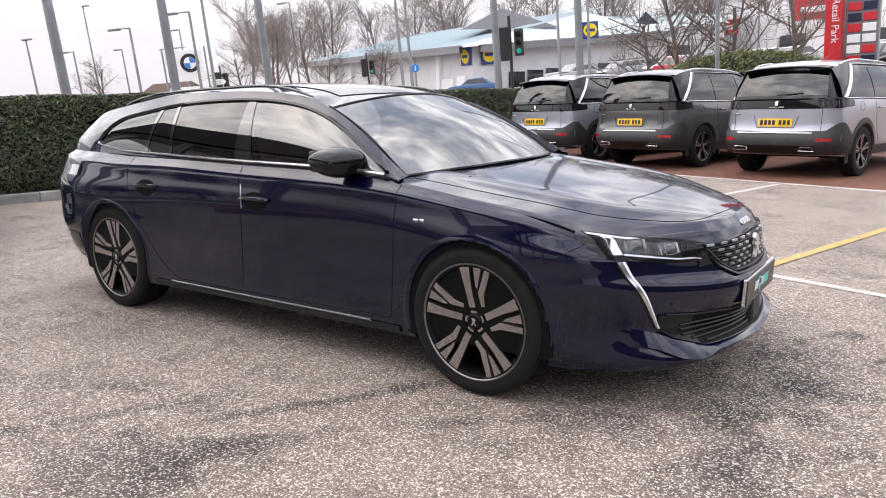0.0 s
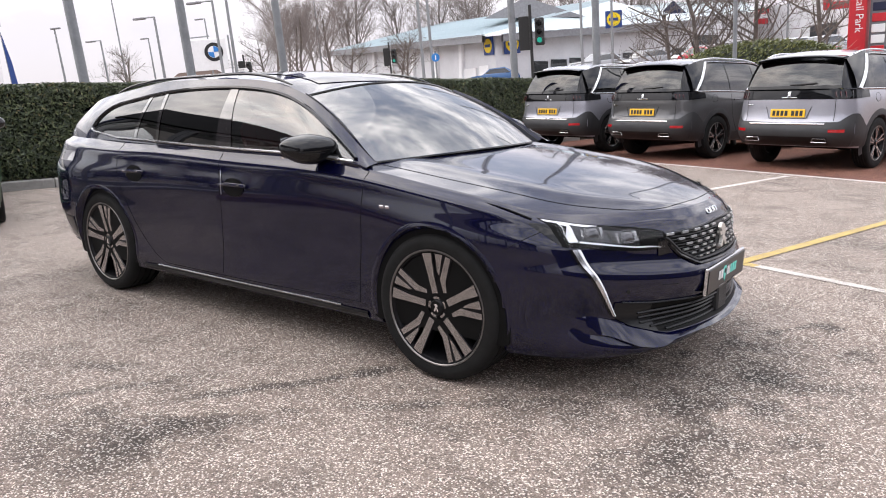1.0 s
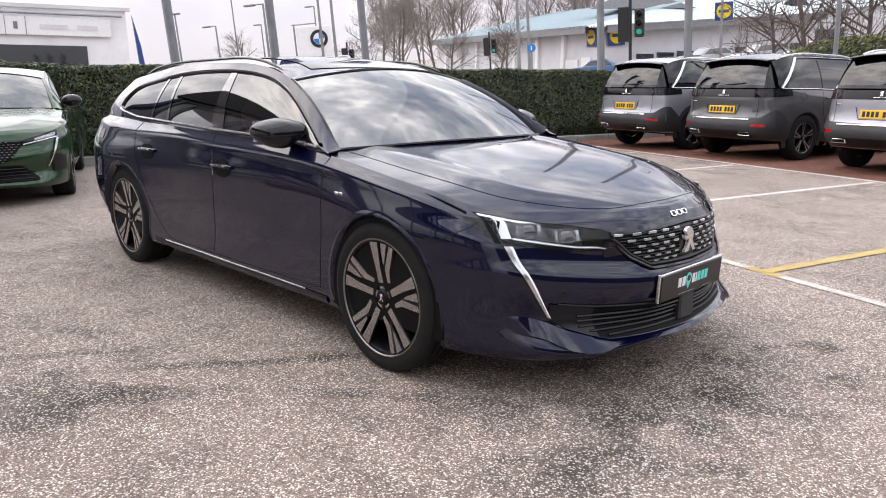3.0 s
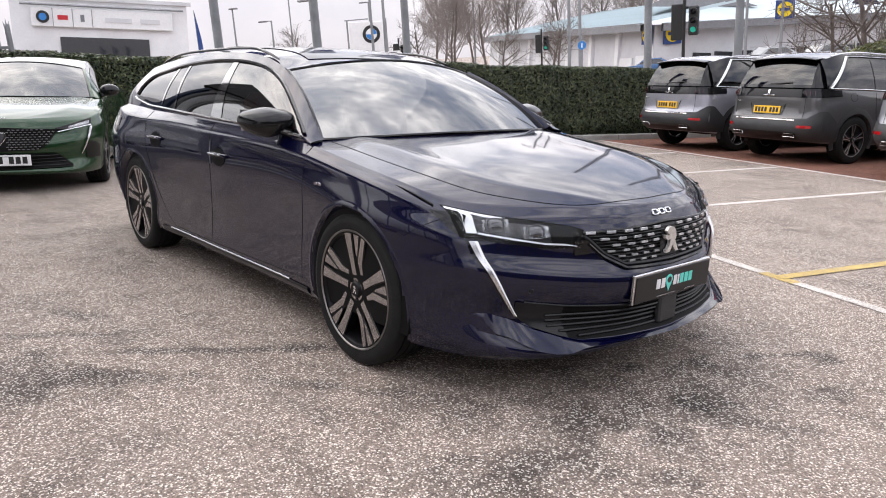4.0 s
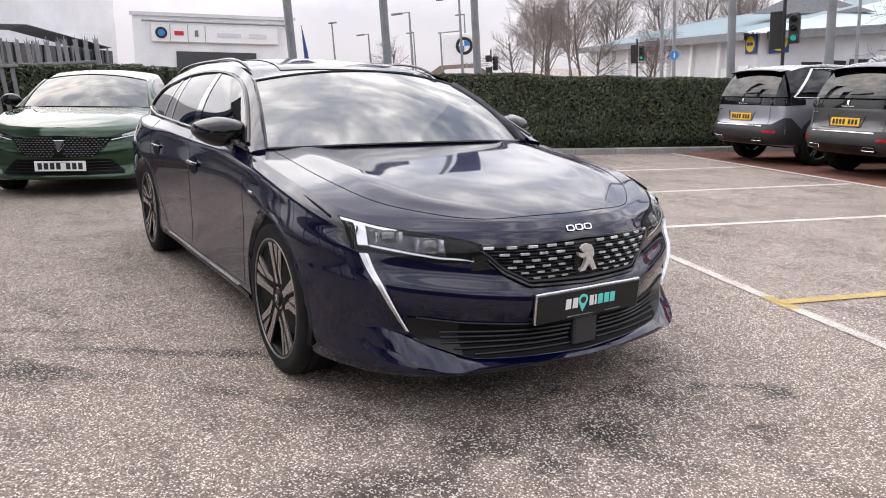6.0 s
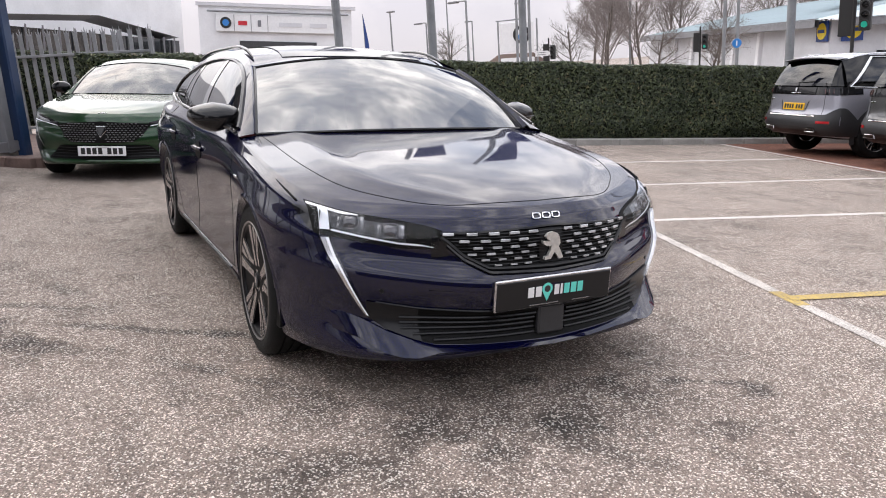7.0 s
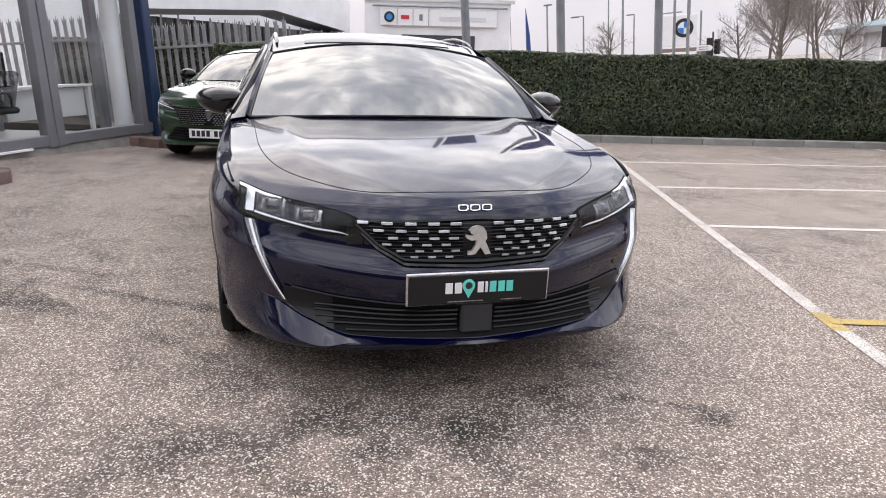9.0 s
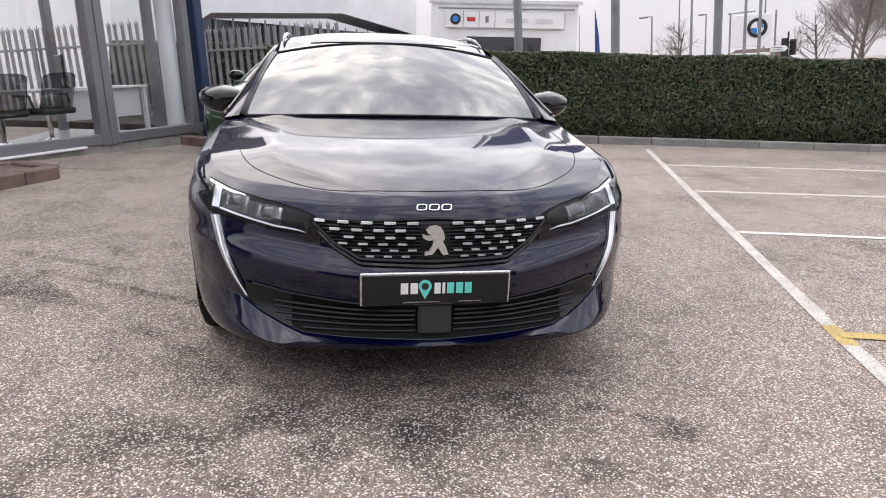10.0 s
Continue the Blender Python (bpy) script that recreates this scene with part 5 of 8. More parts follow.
# ---- the parked cars ----
SUV_ROWS = [
    [(0.80, 0, 0.33), (0.79, 0.40, 0.33), (0.75, 0.66, 0.33), (0.62, 0.80, 0.32), (0.42, 0.86, 0.31), (0.0, 0.88, 0.31), (-0.6, 0.87, 0.27), (-1.6, 0.87, 0.27), (-2.84, 0.88, 0.28), (-3.25, 0.82, 0.28), (-3.5, 0.6, 0.28), (-3.60, 0, 0.28)],
    [(0.945, 0, 0.44), (0.935, 0.40, 0.44), (0.885, 0.68, 0.44), (0.73, 0.84, 0.44), (0.44, 0.895, 0.43), (0.0, 0.915, 0.43), (-0.6, 0.90, 0.40), (-1.6, 0.895, 0.40), (-2.84, 0.91, 0.42), (-3.30, 0.85, 0.42), (-3.55, 0.62, 0.42), (-3.66, 0, 0.42)],
    [(0.965, 0, 0.60), (0.955, 0.42, 0.60), (0.905, 0.70, 0.60), (0.755, 0.855, 0.60), (0.45, 0.905, 0.60), (0.0, 0.922, 0.60), (-0.6, 0.905, 0.60), (-1.6, 0.90, 0.60), (-2.84, 0.92, 0.60), (-3.30, 0.86, 0.60), (-3.58, 0.62, 0.60), (-3.68, 0, 0.60)],
    [(0.905, 0, 0.72), (0.897, 0.42, 0.72), (0.855, 0.68, 0.73), (0.725, 0.845, 0.74), (0.45, 0.905, 0.75), (0.0, 0.922, 0.76), (-0.6, 0.912, 0.76), (-1.6, 0.91, 0.76), (-2.84, 0.92, 0.76), (-3.28, 0.85, 0.76), (-3.54, 0.60, 0.76), (-3.63, 0, 0.76)],
    [(0.885, 0, 0.95), (0.878, 0.42, 0.95), (0.84, 0.68, 0.95), (0.71, 0.825, 0.95), (0.44, 0.89, 0.96), (0.0, 0.912, 0.96), (-0.6, 0.912, 0.95), (-1.6, 0.91, 0.94), (-2.84, 0.89, 0.90), (-3.2, 0.80, 0.88), (-3.44, 0.58, 0.87), (-3.52, 0, 0.87)],
    [(0.868, 0, 1.09), (0.86, 0.42, 1.09), (0.82, 0.67, 1.09), (0.69, 0.80, 1.09), (0.42, 0.862, 1.085), (0.0, 0.882, 1.08), (-0.6, 0.888, 1.065), (-1.6, 0.886, 1.045), (-2.70, 0.80, 1.0), (-3.1, 0.70, 0.97), (-3.32, 0.50, 0.95), (-3.38, 0, 0.95)],
]
SUV_RAIL = [(0.62, 0.640, 1.50), (0.30, 0.655, 1.575), (-0.3, 0.665, 1.605), (-1.0, 0.665, 1.598), (-1.6, 0.66, 1.54), (-2.05, 0.70, 1.34), (-2.5, 0.78, 1.08)]


CLAW_RED = mat("smoked_red_lens", (0.06, 0.006, 0.008), 0.15, coat=0.8, var=0.1)


def bars_plate(parent, m, face_mat, label, n=7):
    """A number plate whose characters are plain bars."""
    pl = new("number_plate")
    pl.parent = parent
    pl.matrix_basis = m
    part("plate_face", Geo().box((0, 0, 0), (0.010, 0.52, 0.111), 0.004), face_mat, pl, label)
    w = 0.47 / (n + 0.6)
    for i in range(n):
        y = -0.235 + w * (i + 0.5) + (0.6 * w if i >= 4 else 0)
        part("plate_bar", Geo().box((0.0055, y, 0), (0.002, w * 0.72, 0.070), 0.0005), INK, pl)
    return pl


def build_suv(name, m, paint, label, group):
    sh = Shell(SUV_ROWS, 0.035, 34)
    car = thing(name, m, label, "car", group)
    R, HZ = 0.352, 0.352
    arches = [(0.0, HZ), (-2.84, HZ)]
    body = sh.wall(arches, 0.40)
    hz_, hood = hood_surface(sh, [(0.868, 1.09), (0.0, 1.12), (-3.38, 0.97)], 8, -3.4, 0.0)
    nose = Geo().grid([[(-2.0 + (-3.36 + 2.0) * s, a * 0.80 * (1 - 0.25 * s * s), 1.04 - 0.07 * s + 0.03 * (1 - a * a)) for a in np.linspace(-1, 1, 9)] for s in np.linspace(0, 1, 9)])
    body.add(nose.v, nose.f)
    part("body", weld(body), paint, car, angle=50)
    S2 = lambda x, z, o=0.0: sh.side(x, z, o)  # noqa: E731
    for ax, az in arches:
        ring = arch_ring(sh, ax, az, 0.40, -18, 198, 0.075, 0.006, 40)
        part("arch_trim", ring, GREY_PLASTIC, car, "dark grey plastic arch trim")
        part("arch_trim", ring.mirror(), GREY_PLASTIC, car)
        well = Geo().lathe([(0.41, 0.0), (0.41, 0.42), (0.05, 0.42)], 32, Matrix.Translation((ax, 0.46, az)))
        well.v = [(x, y, max(z, 0.33)) for x, y, z in well.v]
        part("wheel_well", well, DEEP_BLACK, car)
        part("wheel_well", well.mirror(), DEEP_BLACK, car)
    part("underbody", Geo().box((-1.4, 0, 0.34), (3.9, 1.45, 0.10), 0.02), DEEP_BLACK, car)
    rail = np.array(SUV_RAIL)[::-1]
    rail_at = lambda x: spline(rail[:, 0], rail[:, 1:], [x])[0]  # noqa: E731
    k0, k1 = np.searchsorted(sh.u, sh.cols[3]), np.searchsorted(sh.u, sh.cols[-3])
    belt = sh.top[k0:k1][::-1]

    def house(x, t, off=0.0):
        yb, zb = np.interp(x, belt[:, 0], belt[:, 1]), np.interp(x, belt[:, 0], belt[:, 2])
        yr, zr = rail_at(x)
        n = np.array([zr - zb, yb - yr]) / (math.hypot(zr - zb, yb - yr) + 1e-9)
        return np.array([x, yb + (yr - yb) * t + 0.03 * math.sin(math.pi * t) + off * n[0], zb + (zr - zb) * t + off * n[1]])

    fr = Geo().grid([[house(x, t) for t in np.linspace(0, 1, 9)] for x in np.linspace(0.62, -2.45, 60)])
    for gg in (fr, fr.mirror()):
        part("window_surround", gg, GLOSS_BLACK, car)
    for x0, x1, s0, s1, nm in ((0.47, -0.36, -0.32, 0.0, "rear_side_window"), (-0.39, -1.18, 0.0, 0.0, "rear_door_window"), (-1.22, -2.12, 0.0, 0.30, "front_door_window")):
        gg = Geo().grid([[house(x0 + (x1 - x0) * a + (s0 + (s1 - s0) * a) * t, 0.06 + 0.80 * t, 0.006) for t in np.linspace(0, 1, 8)] for a in np.linspace(0, 1, 16)])
        part(nm, gg, SUV_SIDE, car)
        part(nm, gg.mirror(), SUV_SIDE, car)
    # bright line round the side windows
    up_ = [house(0.585 - 0.445 * q, 0.03 + 0.90 * q, 0.012) for q in np.linspace(0, 1, 14)] + [house(x, 0.93, 0.010) for x in np.linspace(0.10, -1.6, 24)]
    lo_ = [house(x, 0.03, 0.010) for x in np.linspace(0.57, -2.2, 30)]
    for gg in (Geo().tube(up_, np.r_[np.linspace(0.030, 0.024, 14), np.full(24, 0.013)], 6, flat=0.5), Geo().tube(lo_, 0.009, 6)):
        part("bright_window_line", gg, SATIN_CHROME, car)
        part("bright_window_line", gg.mirror(), SATIN_CHROME, car)
    # roof, rails
    P = [[(x, a * rail_at(x)[0], rail_at(x)[1] + 0.045 * (1 - abs(a) ** 2.4)) for a in np.linspace(-1, 1, 21)] for x in np.linspace(0.62, -1.75, 40)]
    part("roof", Geo().grid(P), paint, car)
    P = [[(-1.75 - 0.78 * t, a * (0.62 + 0.13 * t), 1.555 - 0.50 * t + 0.03 * (1 - a * a)) for a in np.linspace(-1, 1, 13)] for t in np.linspace(0, 1, 9)]
    part("windscreen", Geo().grid(P), PRIVACY, car)
    for s in (1, -1):
        rl = through_points([(0.40, s * 0.64, 1.560), (0.25, s * 0.648, 1.594), (-0.6, s * 0.655, 1.626), (-1.3, s * 0.652, 1.592), (-1.5, s * 0.65, 1.560)], 30)
        part("roof_rail", Geo().tube(rl, 0.018, 7, flat=0.7), SATIN_CHROME, car)
    sp = Geo().grid([[(x, a * 0.635, z + 0.04 * (1 - abs(a) ** 2.5)) for a in np.linspace(-1, 1, 17)] for x, z in ((0.50, 1.535), (0.60, 1.530), (0.695, 1.514), (0.705, 1.506), (0.67, 1.496), (0.60, 1.488))])
    part("roof_spoiler", sp, GLOSS_BLACK, car)
    # tailgate
    gate = new("tailgate")
    gate.parent = car
    P = []
    for a in np.linspace(-1, 1, 25):
        b_ = np.array([0.866 - 0.06 * a * a, 0.70 * a, 1.112])
        t_ = np.array([0.655 - 0.05 * a * a, 0.615 * a, 1.492])
        P.append([b_ + (t_ - b_) * q + np.array([0.022, 0, 0.01]) * math.sin(math.pi * q) for q in np.linspace(0, 1, 11)])
    part("rear_window", Geo().grid(P), SUV_REAR, gate, "tinted rear window")
    P2 = np.array(P)
    part("window_lower_trim", Geo().grid(P2[:, :2] + np.array([0.005, 0, 0.0])), GLOSS_BLACK, gate)
    for side_, row in ((1, P2[-1]), (-1, P2[0])):
        out = [[p, np.array([p[0] - 0.10, side_ * (abs(p[1]) + 0.035 + 0.02 * (1 - i / 10)), p[2] + 0.0])] for i, p in enumerate(row)]
        out = [[o[0], (o[0] + o[1]) / 2 + np.array([0.02, 0, 0]), o[1], np.array([0.44, side_ * float(np.interp(o[1][2], [1.09, 1.5], [0.845, 0.665])), o[1][2]])] for o in out]
        part("rear_pillar", Geo().grid(out), GLOSS_BLACK, gate)
    F = lambda a, b, o: sh.front(a, b, o)  # noqa: E731
    band = patch(F, lambda a: 0.972, lambda a: 1.092, -0.80, 0.80, 0.006, 50, 5)
    part("light_band", band, GLOSS_BLACK, gate, "gloss black band across the tail")
    for s in (1, -1):
        lp = patch(lambda a, b, o: F(a, b, o) * np.array([1, s, 1]), lambda a: 0.975, lambda a: 1.10, 0.58, 0.855, 0.012, 20, 5)
        part("tail_lamp", lp, GLOSS_BLACK, gate, "smoked tail lamp")
        for k in range(3):
            cl = Geo().tube([F(0.66 + 0.05 * k - 0.02 * q, 1.0 + 0.07 * q, 0.016) * np.array([1, s, 1]) for q in (0, 0.5, 1)], 0.008, 5)
            part("lamp_claw", cl, CLAW_RED, gate)
        sl_ = Geo().grid([[S2(x, z, 0.010) * np.array([1, s, 1]) for z in np.linspace(0.975 + 0.05 * max(0, 0.72 - x), 1.082, 5)] for x in np.linspace(0.72, 0.36, 14)])
        part("tail_lamp_side", sl_, GLOSS_BLACK, gate)
        rf = patch(lambda a, b, o: F(a, b, o) * np.array([1, s, 1]), lambda a: 0.535, lambda a: 0.575, 0.62, 0.80, 0.008, 10, 3)
        part("reflector", rf, RED_LENS, car, "red bumper reflector")
        ex = Geo()
        c0 = F(0.50, 0.425, 0.030) * np.array([1, s, 1])
        ex.tube([c0 + np.array([0, s * 0.110 * x, 0.024 * z]) for x, z in ((-1, -1), (1, -1), (0.8, 1), (-0.8, 1), (-1, -1))], 0.005, 5)
        part("exhaust_trim", ex, SATIN_CHROME, car)
    bump = patch(F, lambda a: 0.34, lambda a: 0.655 + 0.03 * abs(a) + 0.10 * min(1.0, max(0, abs(a) - 0.72) / 0.12), -0.872, 0.872, 0.007, 60, 8)
    part("rear_bumper", bump, GREY_PLASTIC, car, "dark grey plastic rear bumper")
    crn = Geo().grid([[S2(x, z, 0.007) for z in np.linspace(0.34, 0.78 - 0.25 * max(0, (0.62 - x)) / 0.3, 6)] for x in np.linspace(0.70, 0.36, 12)])
    part("bumper_corner", crn, GREY_PLASTIC, car)
    part("bumper_corner", crn.mirror(), GREY_PLASTIC, car)
    part("bumper_strip", Geo().tube([F(a, 0.645, 0.012) for a in np.linspace(-0.56, 0.56, 30)], 0.010, 6), CHROME, car, "chrome bumper strip")
    sk = patch(F, lambda a: 0.36, lambda a: 0.47, -0.60, 0.60, 0.010, 30, 4)
    part("diffuser", sk, SATIN_BLACK, car)
    rec = patch(F, lambda a: 0.725, lambda a: 0.865, -0.30 , 0.30, 0.003, 20, 4)
    part("plate_recess", rec, paint, gate)
    rim = [F(a, z, 0.004) for a, z in [(-0.34, 0.875), (-0.28, 0.715), (0.28, 0.715), (0.34, 0.875)]]
    part("recess_edge", Geo().tube(rim, 0.004, 5), DEEP_BLACK, gate)
    bars_plate(gate, Matrix.Translation(Vector(F(0, 0.785, 0.012))) @ pose(0, 0, 0, 0, -6, 0), YELLOW, "yellow rear number plate")
    emb = Geo().prism([(-0.022, -0.035), (0.0, -0.012), (0.022, -0.035), (0.016, 0.0), (0.026, 0.034), (-0.004, 0.036), (-0.024, 0.018), (-0.010, 0.0)], 0.012, 0.020, lambda a, b, d: (F(0, 1.045 + b, d)[0], a, 1.045 + b))
    part("badge", emb, CHROME, gate)
    part("name_strip", Geo().tube([F(a, 0.998, 0.010) for a in np.linspace(-0.11, 0.11, 8)], 0.004, 4), SATIN_CHROME, gate)
    part("model_badge", Geo().box(tuple(F(-0.60, 0.90, 0.004)), (0.006, 0.09, 0.016), 0.002), CHROME, gate)
    seam = [F(0.655, z, 0.0) for z in np.linspace(0.68, 0.98, 10)]
    for s in (1, -1):
        part("tailgate_seam", Geo().tube([p * np.array([1, s, 1]) for p in seam], 0.004, 4), DEEP_BLACK, gate)
    part("rear_wiper", Geo().tube([(0.845, -0.02, 1.165), (0.855, 0.16, 1.172), (0.835, 0.36, 1.185)], 0.010, 6), SATIN_BLACK, gate)
    for s in (1, -1):
        D = np.array([1, s, 1])
        part("door_seam", Geo().tube([S2(x, z, -0.001) * D for x, z in through_points([(-0.40, 1.05), (-0.42, 0.80), (-0.50, 0.60), (-0.62, 0.42)], 20)], 0.004, 4), DEEP_BLACK, car)
        part("door_seam", Geo().tube([S2(-1.20, z, -0.001) * D for z in np.linspace(0.42, 1.04, 10)], 0.004, 4), DEEP_BLACK, car)
        part("door_handle", Geo().tube([S2(x, 0.955, 0.016) * D for x in np.linspace(-0.46, -0.66, 6)], 0.014, 6, flat=0.8), paint, car)
        part("door_handle", Geo().tube([S2(x, 0.935, 0.016) * D for x in np.linspace(-1.28, -1.48, 6)], 0.014, 6, flat=0.8), paint, car)
        part("sill_trim", Geo().grid([[S2(x, z, 0.006) * D for z in (0.29, 0.36, 0.42)] for x in np.linspace(-0.42, -2.42, 24)]), GREY_PLASTIC, car)
        part("fuel_flap", Geo().tube([S2(0.10 + 0.075 * math.cos(a), 0.985 + 0.06 * math.sin(a), 0.0) * D for a in np.linspace(0, 6.28, 20)], 0.003, 4), DEEP_BLACK, car)
        for ax in (0.0, -2.84):
            make_wheel("wheel", car, (ax, s * 0.80, HZ), s, R, 0.236, 0.225, "split", BRIGHT_ALLOY)
    return car


def suv_pose(px, py):
    """A parking pose from the place of the tail's middle; the front points away from the lot."""
    d = -E2
    o = Vector((px, py, 0)) - d * 0.945
    return Matrix.LocRotScale(o, Euler((0, 0, math.atan2(d.y, d.x))), Vector((1.06, 0.985, 1.06)))


build_suv("silver_suv", suv_pose(-5.46, 9.70), SILVER, "silver grey sport utility car parked tail-first at the hedge end", "parked utility cars")
build_suv("graphite_suv", suv_pose(-3.23, 9.11), GRAPHITE, "dark graphite sport utility car parked between two silver ones", "parked utility cars")
build_suv("silver_suv", suv_pose(-0.69, 8.40), SILVER, "silver grey sport utility car with a chrome bumper strip", "parked utility cars")


def build_hatch():
    """The green hatchback: shell rows drawn from the estate's, shorter and with a rounder nose."""
    rows = []
    for r in HERO_ROWS:
        rows.append([(x * 0.95 if x < 0 else x * 0.94, y * 0.985, z + (0.025 if z > 0.4 else 0.0)) for x, y, z in r])
    rows = [[(max(x, -3.30 + 0.12 * (abs(y) / 0.9) ** 2) if i > 8 else x, y, z) for i, (x, y, z) in enumerate(r)] for r in rows]
    sh = Shell(rows, 0.032, 34)
    m = Matrix.LocRotScale(Vector((-6.86, -0.94, 0)), Euler((0, 0, radians(-20.0))), None)
    car = thing("green_hatchback", m, "metallic dark green hatchback parked nose out before the hedge", "car")
    arches = [(0.0, 0.33), (-2.65, 0.33)]
    mid = [(x * (0.94 if x > 0 else 0.95), z + 0.025) for x, z in HOOD_MID]
    hood_z, hood = hood_surface(sh, mid, 6, -0.6, 0.008)
    body = sh.wall(arches, 0.37)
    body.add(hood.v, hood.f)
    part("body", weld(body), GREEN, car, angle=50)
    for ax, az in arches:
        well = Geo().lathe([(0.38, 0.0), (0.38, 0.42), (0.05, 0.42)], 32, Matrix.Translation((ax, 0.46, az)))
        well.v = [(x, y, max(z, 0.225)) for x, y, z in well.v]
        for gg in (arch_ring(sh, ax, az, 0.37, -20, 200, 0.03, 0.003, 36),):
            part("wheel_arch", gg, GREEN, car)
            part("wheel_arch", gg.mirror(), GREEN, car)
        part("wheel_well", well, DEEP_BLACK, car)
        part("wheel_well", well.mirror(), DEEP_BLACK, car)
    part("underbody", Geo().box((-1.3, 0, 0.25), (3.9, 1.45, 0.08), 0.02), DEEP_BLACK, car)
    rail = np.array([(-0.38, 0.79, 0.945), (-0.70, 0.715, 1.13), (-1.0, 0.655, 1.275), (-1.4, 0.615, 1.375), (-1.9, 0.60, 1.395), (-2.5, 0.58, 1.35), (-3.0, 0.56, 1.20), (-3.25, 0.58, 1.04)])[::-1]
    rail_at = lambda x: spline(rail[:, 0], rail[:, 1:], [x])[0]  # noqa: E731
    k0 = np.searchsorted(sh.u, sh.cols[5])
    k1 = np.searchsorted(sh.u, sh.cols[10])
    belt = sh.top[k0:k1][::-1]

    def house(x, t, off=0.0):
        yb, zb = np.interp(x, belt[:, 0], belt[:, 1]), np.interp(x, belt[:, 0], belt[:, 2])
        yr, zr = rail_at(x)
        return np.array([x, yb + (yr - yb) * t + 0.02 * math.sin(math.pi * t) + off, zb + (zr - zb) * t + off * 0.4])

    fr = Geo().grid([[house(x, t) for t in np.linspace(0, 1, 7)] for x in np.linspace(-0.40, -3.2, 50)])
    wn = Geo().grid([[house(x, 0.06 + 0.78 * t * min(1, (abs(x) - 0.5) / 0.35), 0.005) for t in np.linspace(0, 1, 7)] for x in np.linspace(-0.52, -2.7, 40)])
    for gg in (fr, fr.mirror()):
        part("window_surround", gg, GREEN, car)
    for gg in (wn, wn.mirror()):
        part("side_window", gg, PRIVACY, car)
    P = []
    for a in np.linspace(-1, 1, 31):
        b_ = np.array([-0.26 - 0.17 * a * a, 0.735 * a, 0.968 - 0.014 * a * a])
        t_ = np.array([-0.98 - 0.09 * a * a, 0.610 * a, 1.365 - 0.065 * a * a])
        P.append([b_ + (t_ - b_) * s + np.array([0.012, 0, 0.028]) * math.sin(math.pi * s) for s in np.linspace(0, 1, 15)])
    ws = np.array(P)
    part("windscreen", Geo().grid(ws), glass("hatch_screen", (0.10, 0.11, 0.11), 0.20), car)
    part("windscreen_seal", Geo().tube([*ws[:, 0], *ws[-1, 1:], *ws[::-1, -1], *ws[0, ::-1]], 0.009, 5), GLOSS_BLACK, car)
    for s in (1, -1):
        P = []
        for i in range(15):
            x = -0.41 - 0.66 * i / 14
            r, w_ = np.array([x, s * rail_at(x)[0], rail_at(x)[1]]), ws[-1 if s > 0 else 0, i]
            P.append([w_ + (r - w_) * q for q in np.linspace(0, 1, 4)])
        part("front_pillar", Geo().grid(P), GREEN, car)
        mi = new("door_mirror")
        mi.parent = car
        P = [[(-0.66 - 0.09 * math.cos(b), s * (0.935 + 0.115 * math.sin(b) ** 0.8 * math.cos(a)), 1.04 + 0.075 * math.sin(b) ** 0.8 * math.sin(a)) for a in np.linspace(0, 2 * math.pi, 21)] for b in np.linspace(0, math.pi, 13)]
        part("mirror_shell", Geo().grid(P), GLOSS_BLACK, mi, angle=60)
        part("mirror_arm", Geo().tube([(-0.60, s * 0.84, 0.975), (-0.64, s * 0.91, 1.0)], 0.022, 6), GLOSS_BLACK, mi)
    P = [[(-1.0 - 0.09 * a * a + (-2.95 + 1.0) * x, a * rail_at(min(-1.06, -1.0 - 1.95 * x))[0], rail_at(min(-1.06, -1.0 - 1.95 * x))[1] + 0.045 * (1 - abs(a) ** 2.2)) for a in np.linspace(-1, 1, 21)] for x in np.linspace(0, 1, 30)]
    part("roof", Geo().grid(P), GREEN, car)
    P = [[(-2.95 - 0.42 * t, a * 0.57, 1.26 - 0.25 * t + 0.03 * (1 - a * a)) for a in np.linspace(-1, 1, 9)] for t in (0, 0.5, 1)]
    part("rear_window", Geo().grid(P), PRIVACY, car)
    for y in (-0.36, 0.36):
        gg = Geo().box((-1.4, y, 0.78), (0.14, 0.46, 0.62), 0.05)
        gg.box((-1.44, y, 1.17), (0.10, 0.26, 0.15), 0.04)
        part("seat", gg, SEAT_BLACK, car)
    part("dashboard", Geo().box((-0.75, 0, 0.86), (0.46, 1.34, 0.14), 0.05), SEAT_BLACK, car)
    F = lambda a, b, o: sh.front(a, b, o)  # noqa: E731
    g_lo = line_of([(-0.50, 0.640), (-0.40, 0.50), (-0.33, 0.455), (0, 0.445), (0.33, 0.455), (0.40, 0.50), (0.50, 0.640)])
    g_hi = line_of([(-0.50, 0.655), (0, 0.685), (0.50, 0.655)])
    grille = new("grille")
    grille.parent = car
    part("grille_back", patch(F, g_lo, g_hi, -0.50, 0.50, 0.013, 50, 8), DEEP_BLACK, grille)
    gm = Geo()
    for r in range(9):
        z = 0.465 + 0.024 * r
        for c in range(-12, 13):
            y = 0.040 * (c + 0.5 * (r % 2))
            if abs(y) < 0.47 and g_lo(y) + 0.008 < z < g_hi(y) - 0.006 and abs(y) > 0.05:
                gm.box(tuple(F(y, z, 0.016)), (0.006, 0.024, 0.007), 0.001)
    tagged(part("grille_dots", gm, GRILLE_GREY, grille), kind="stuff")
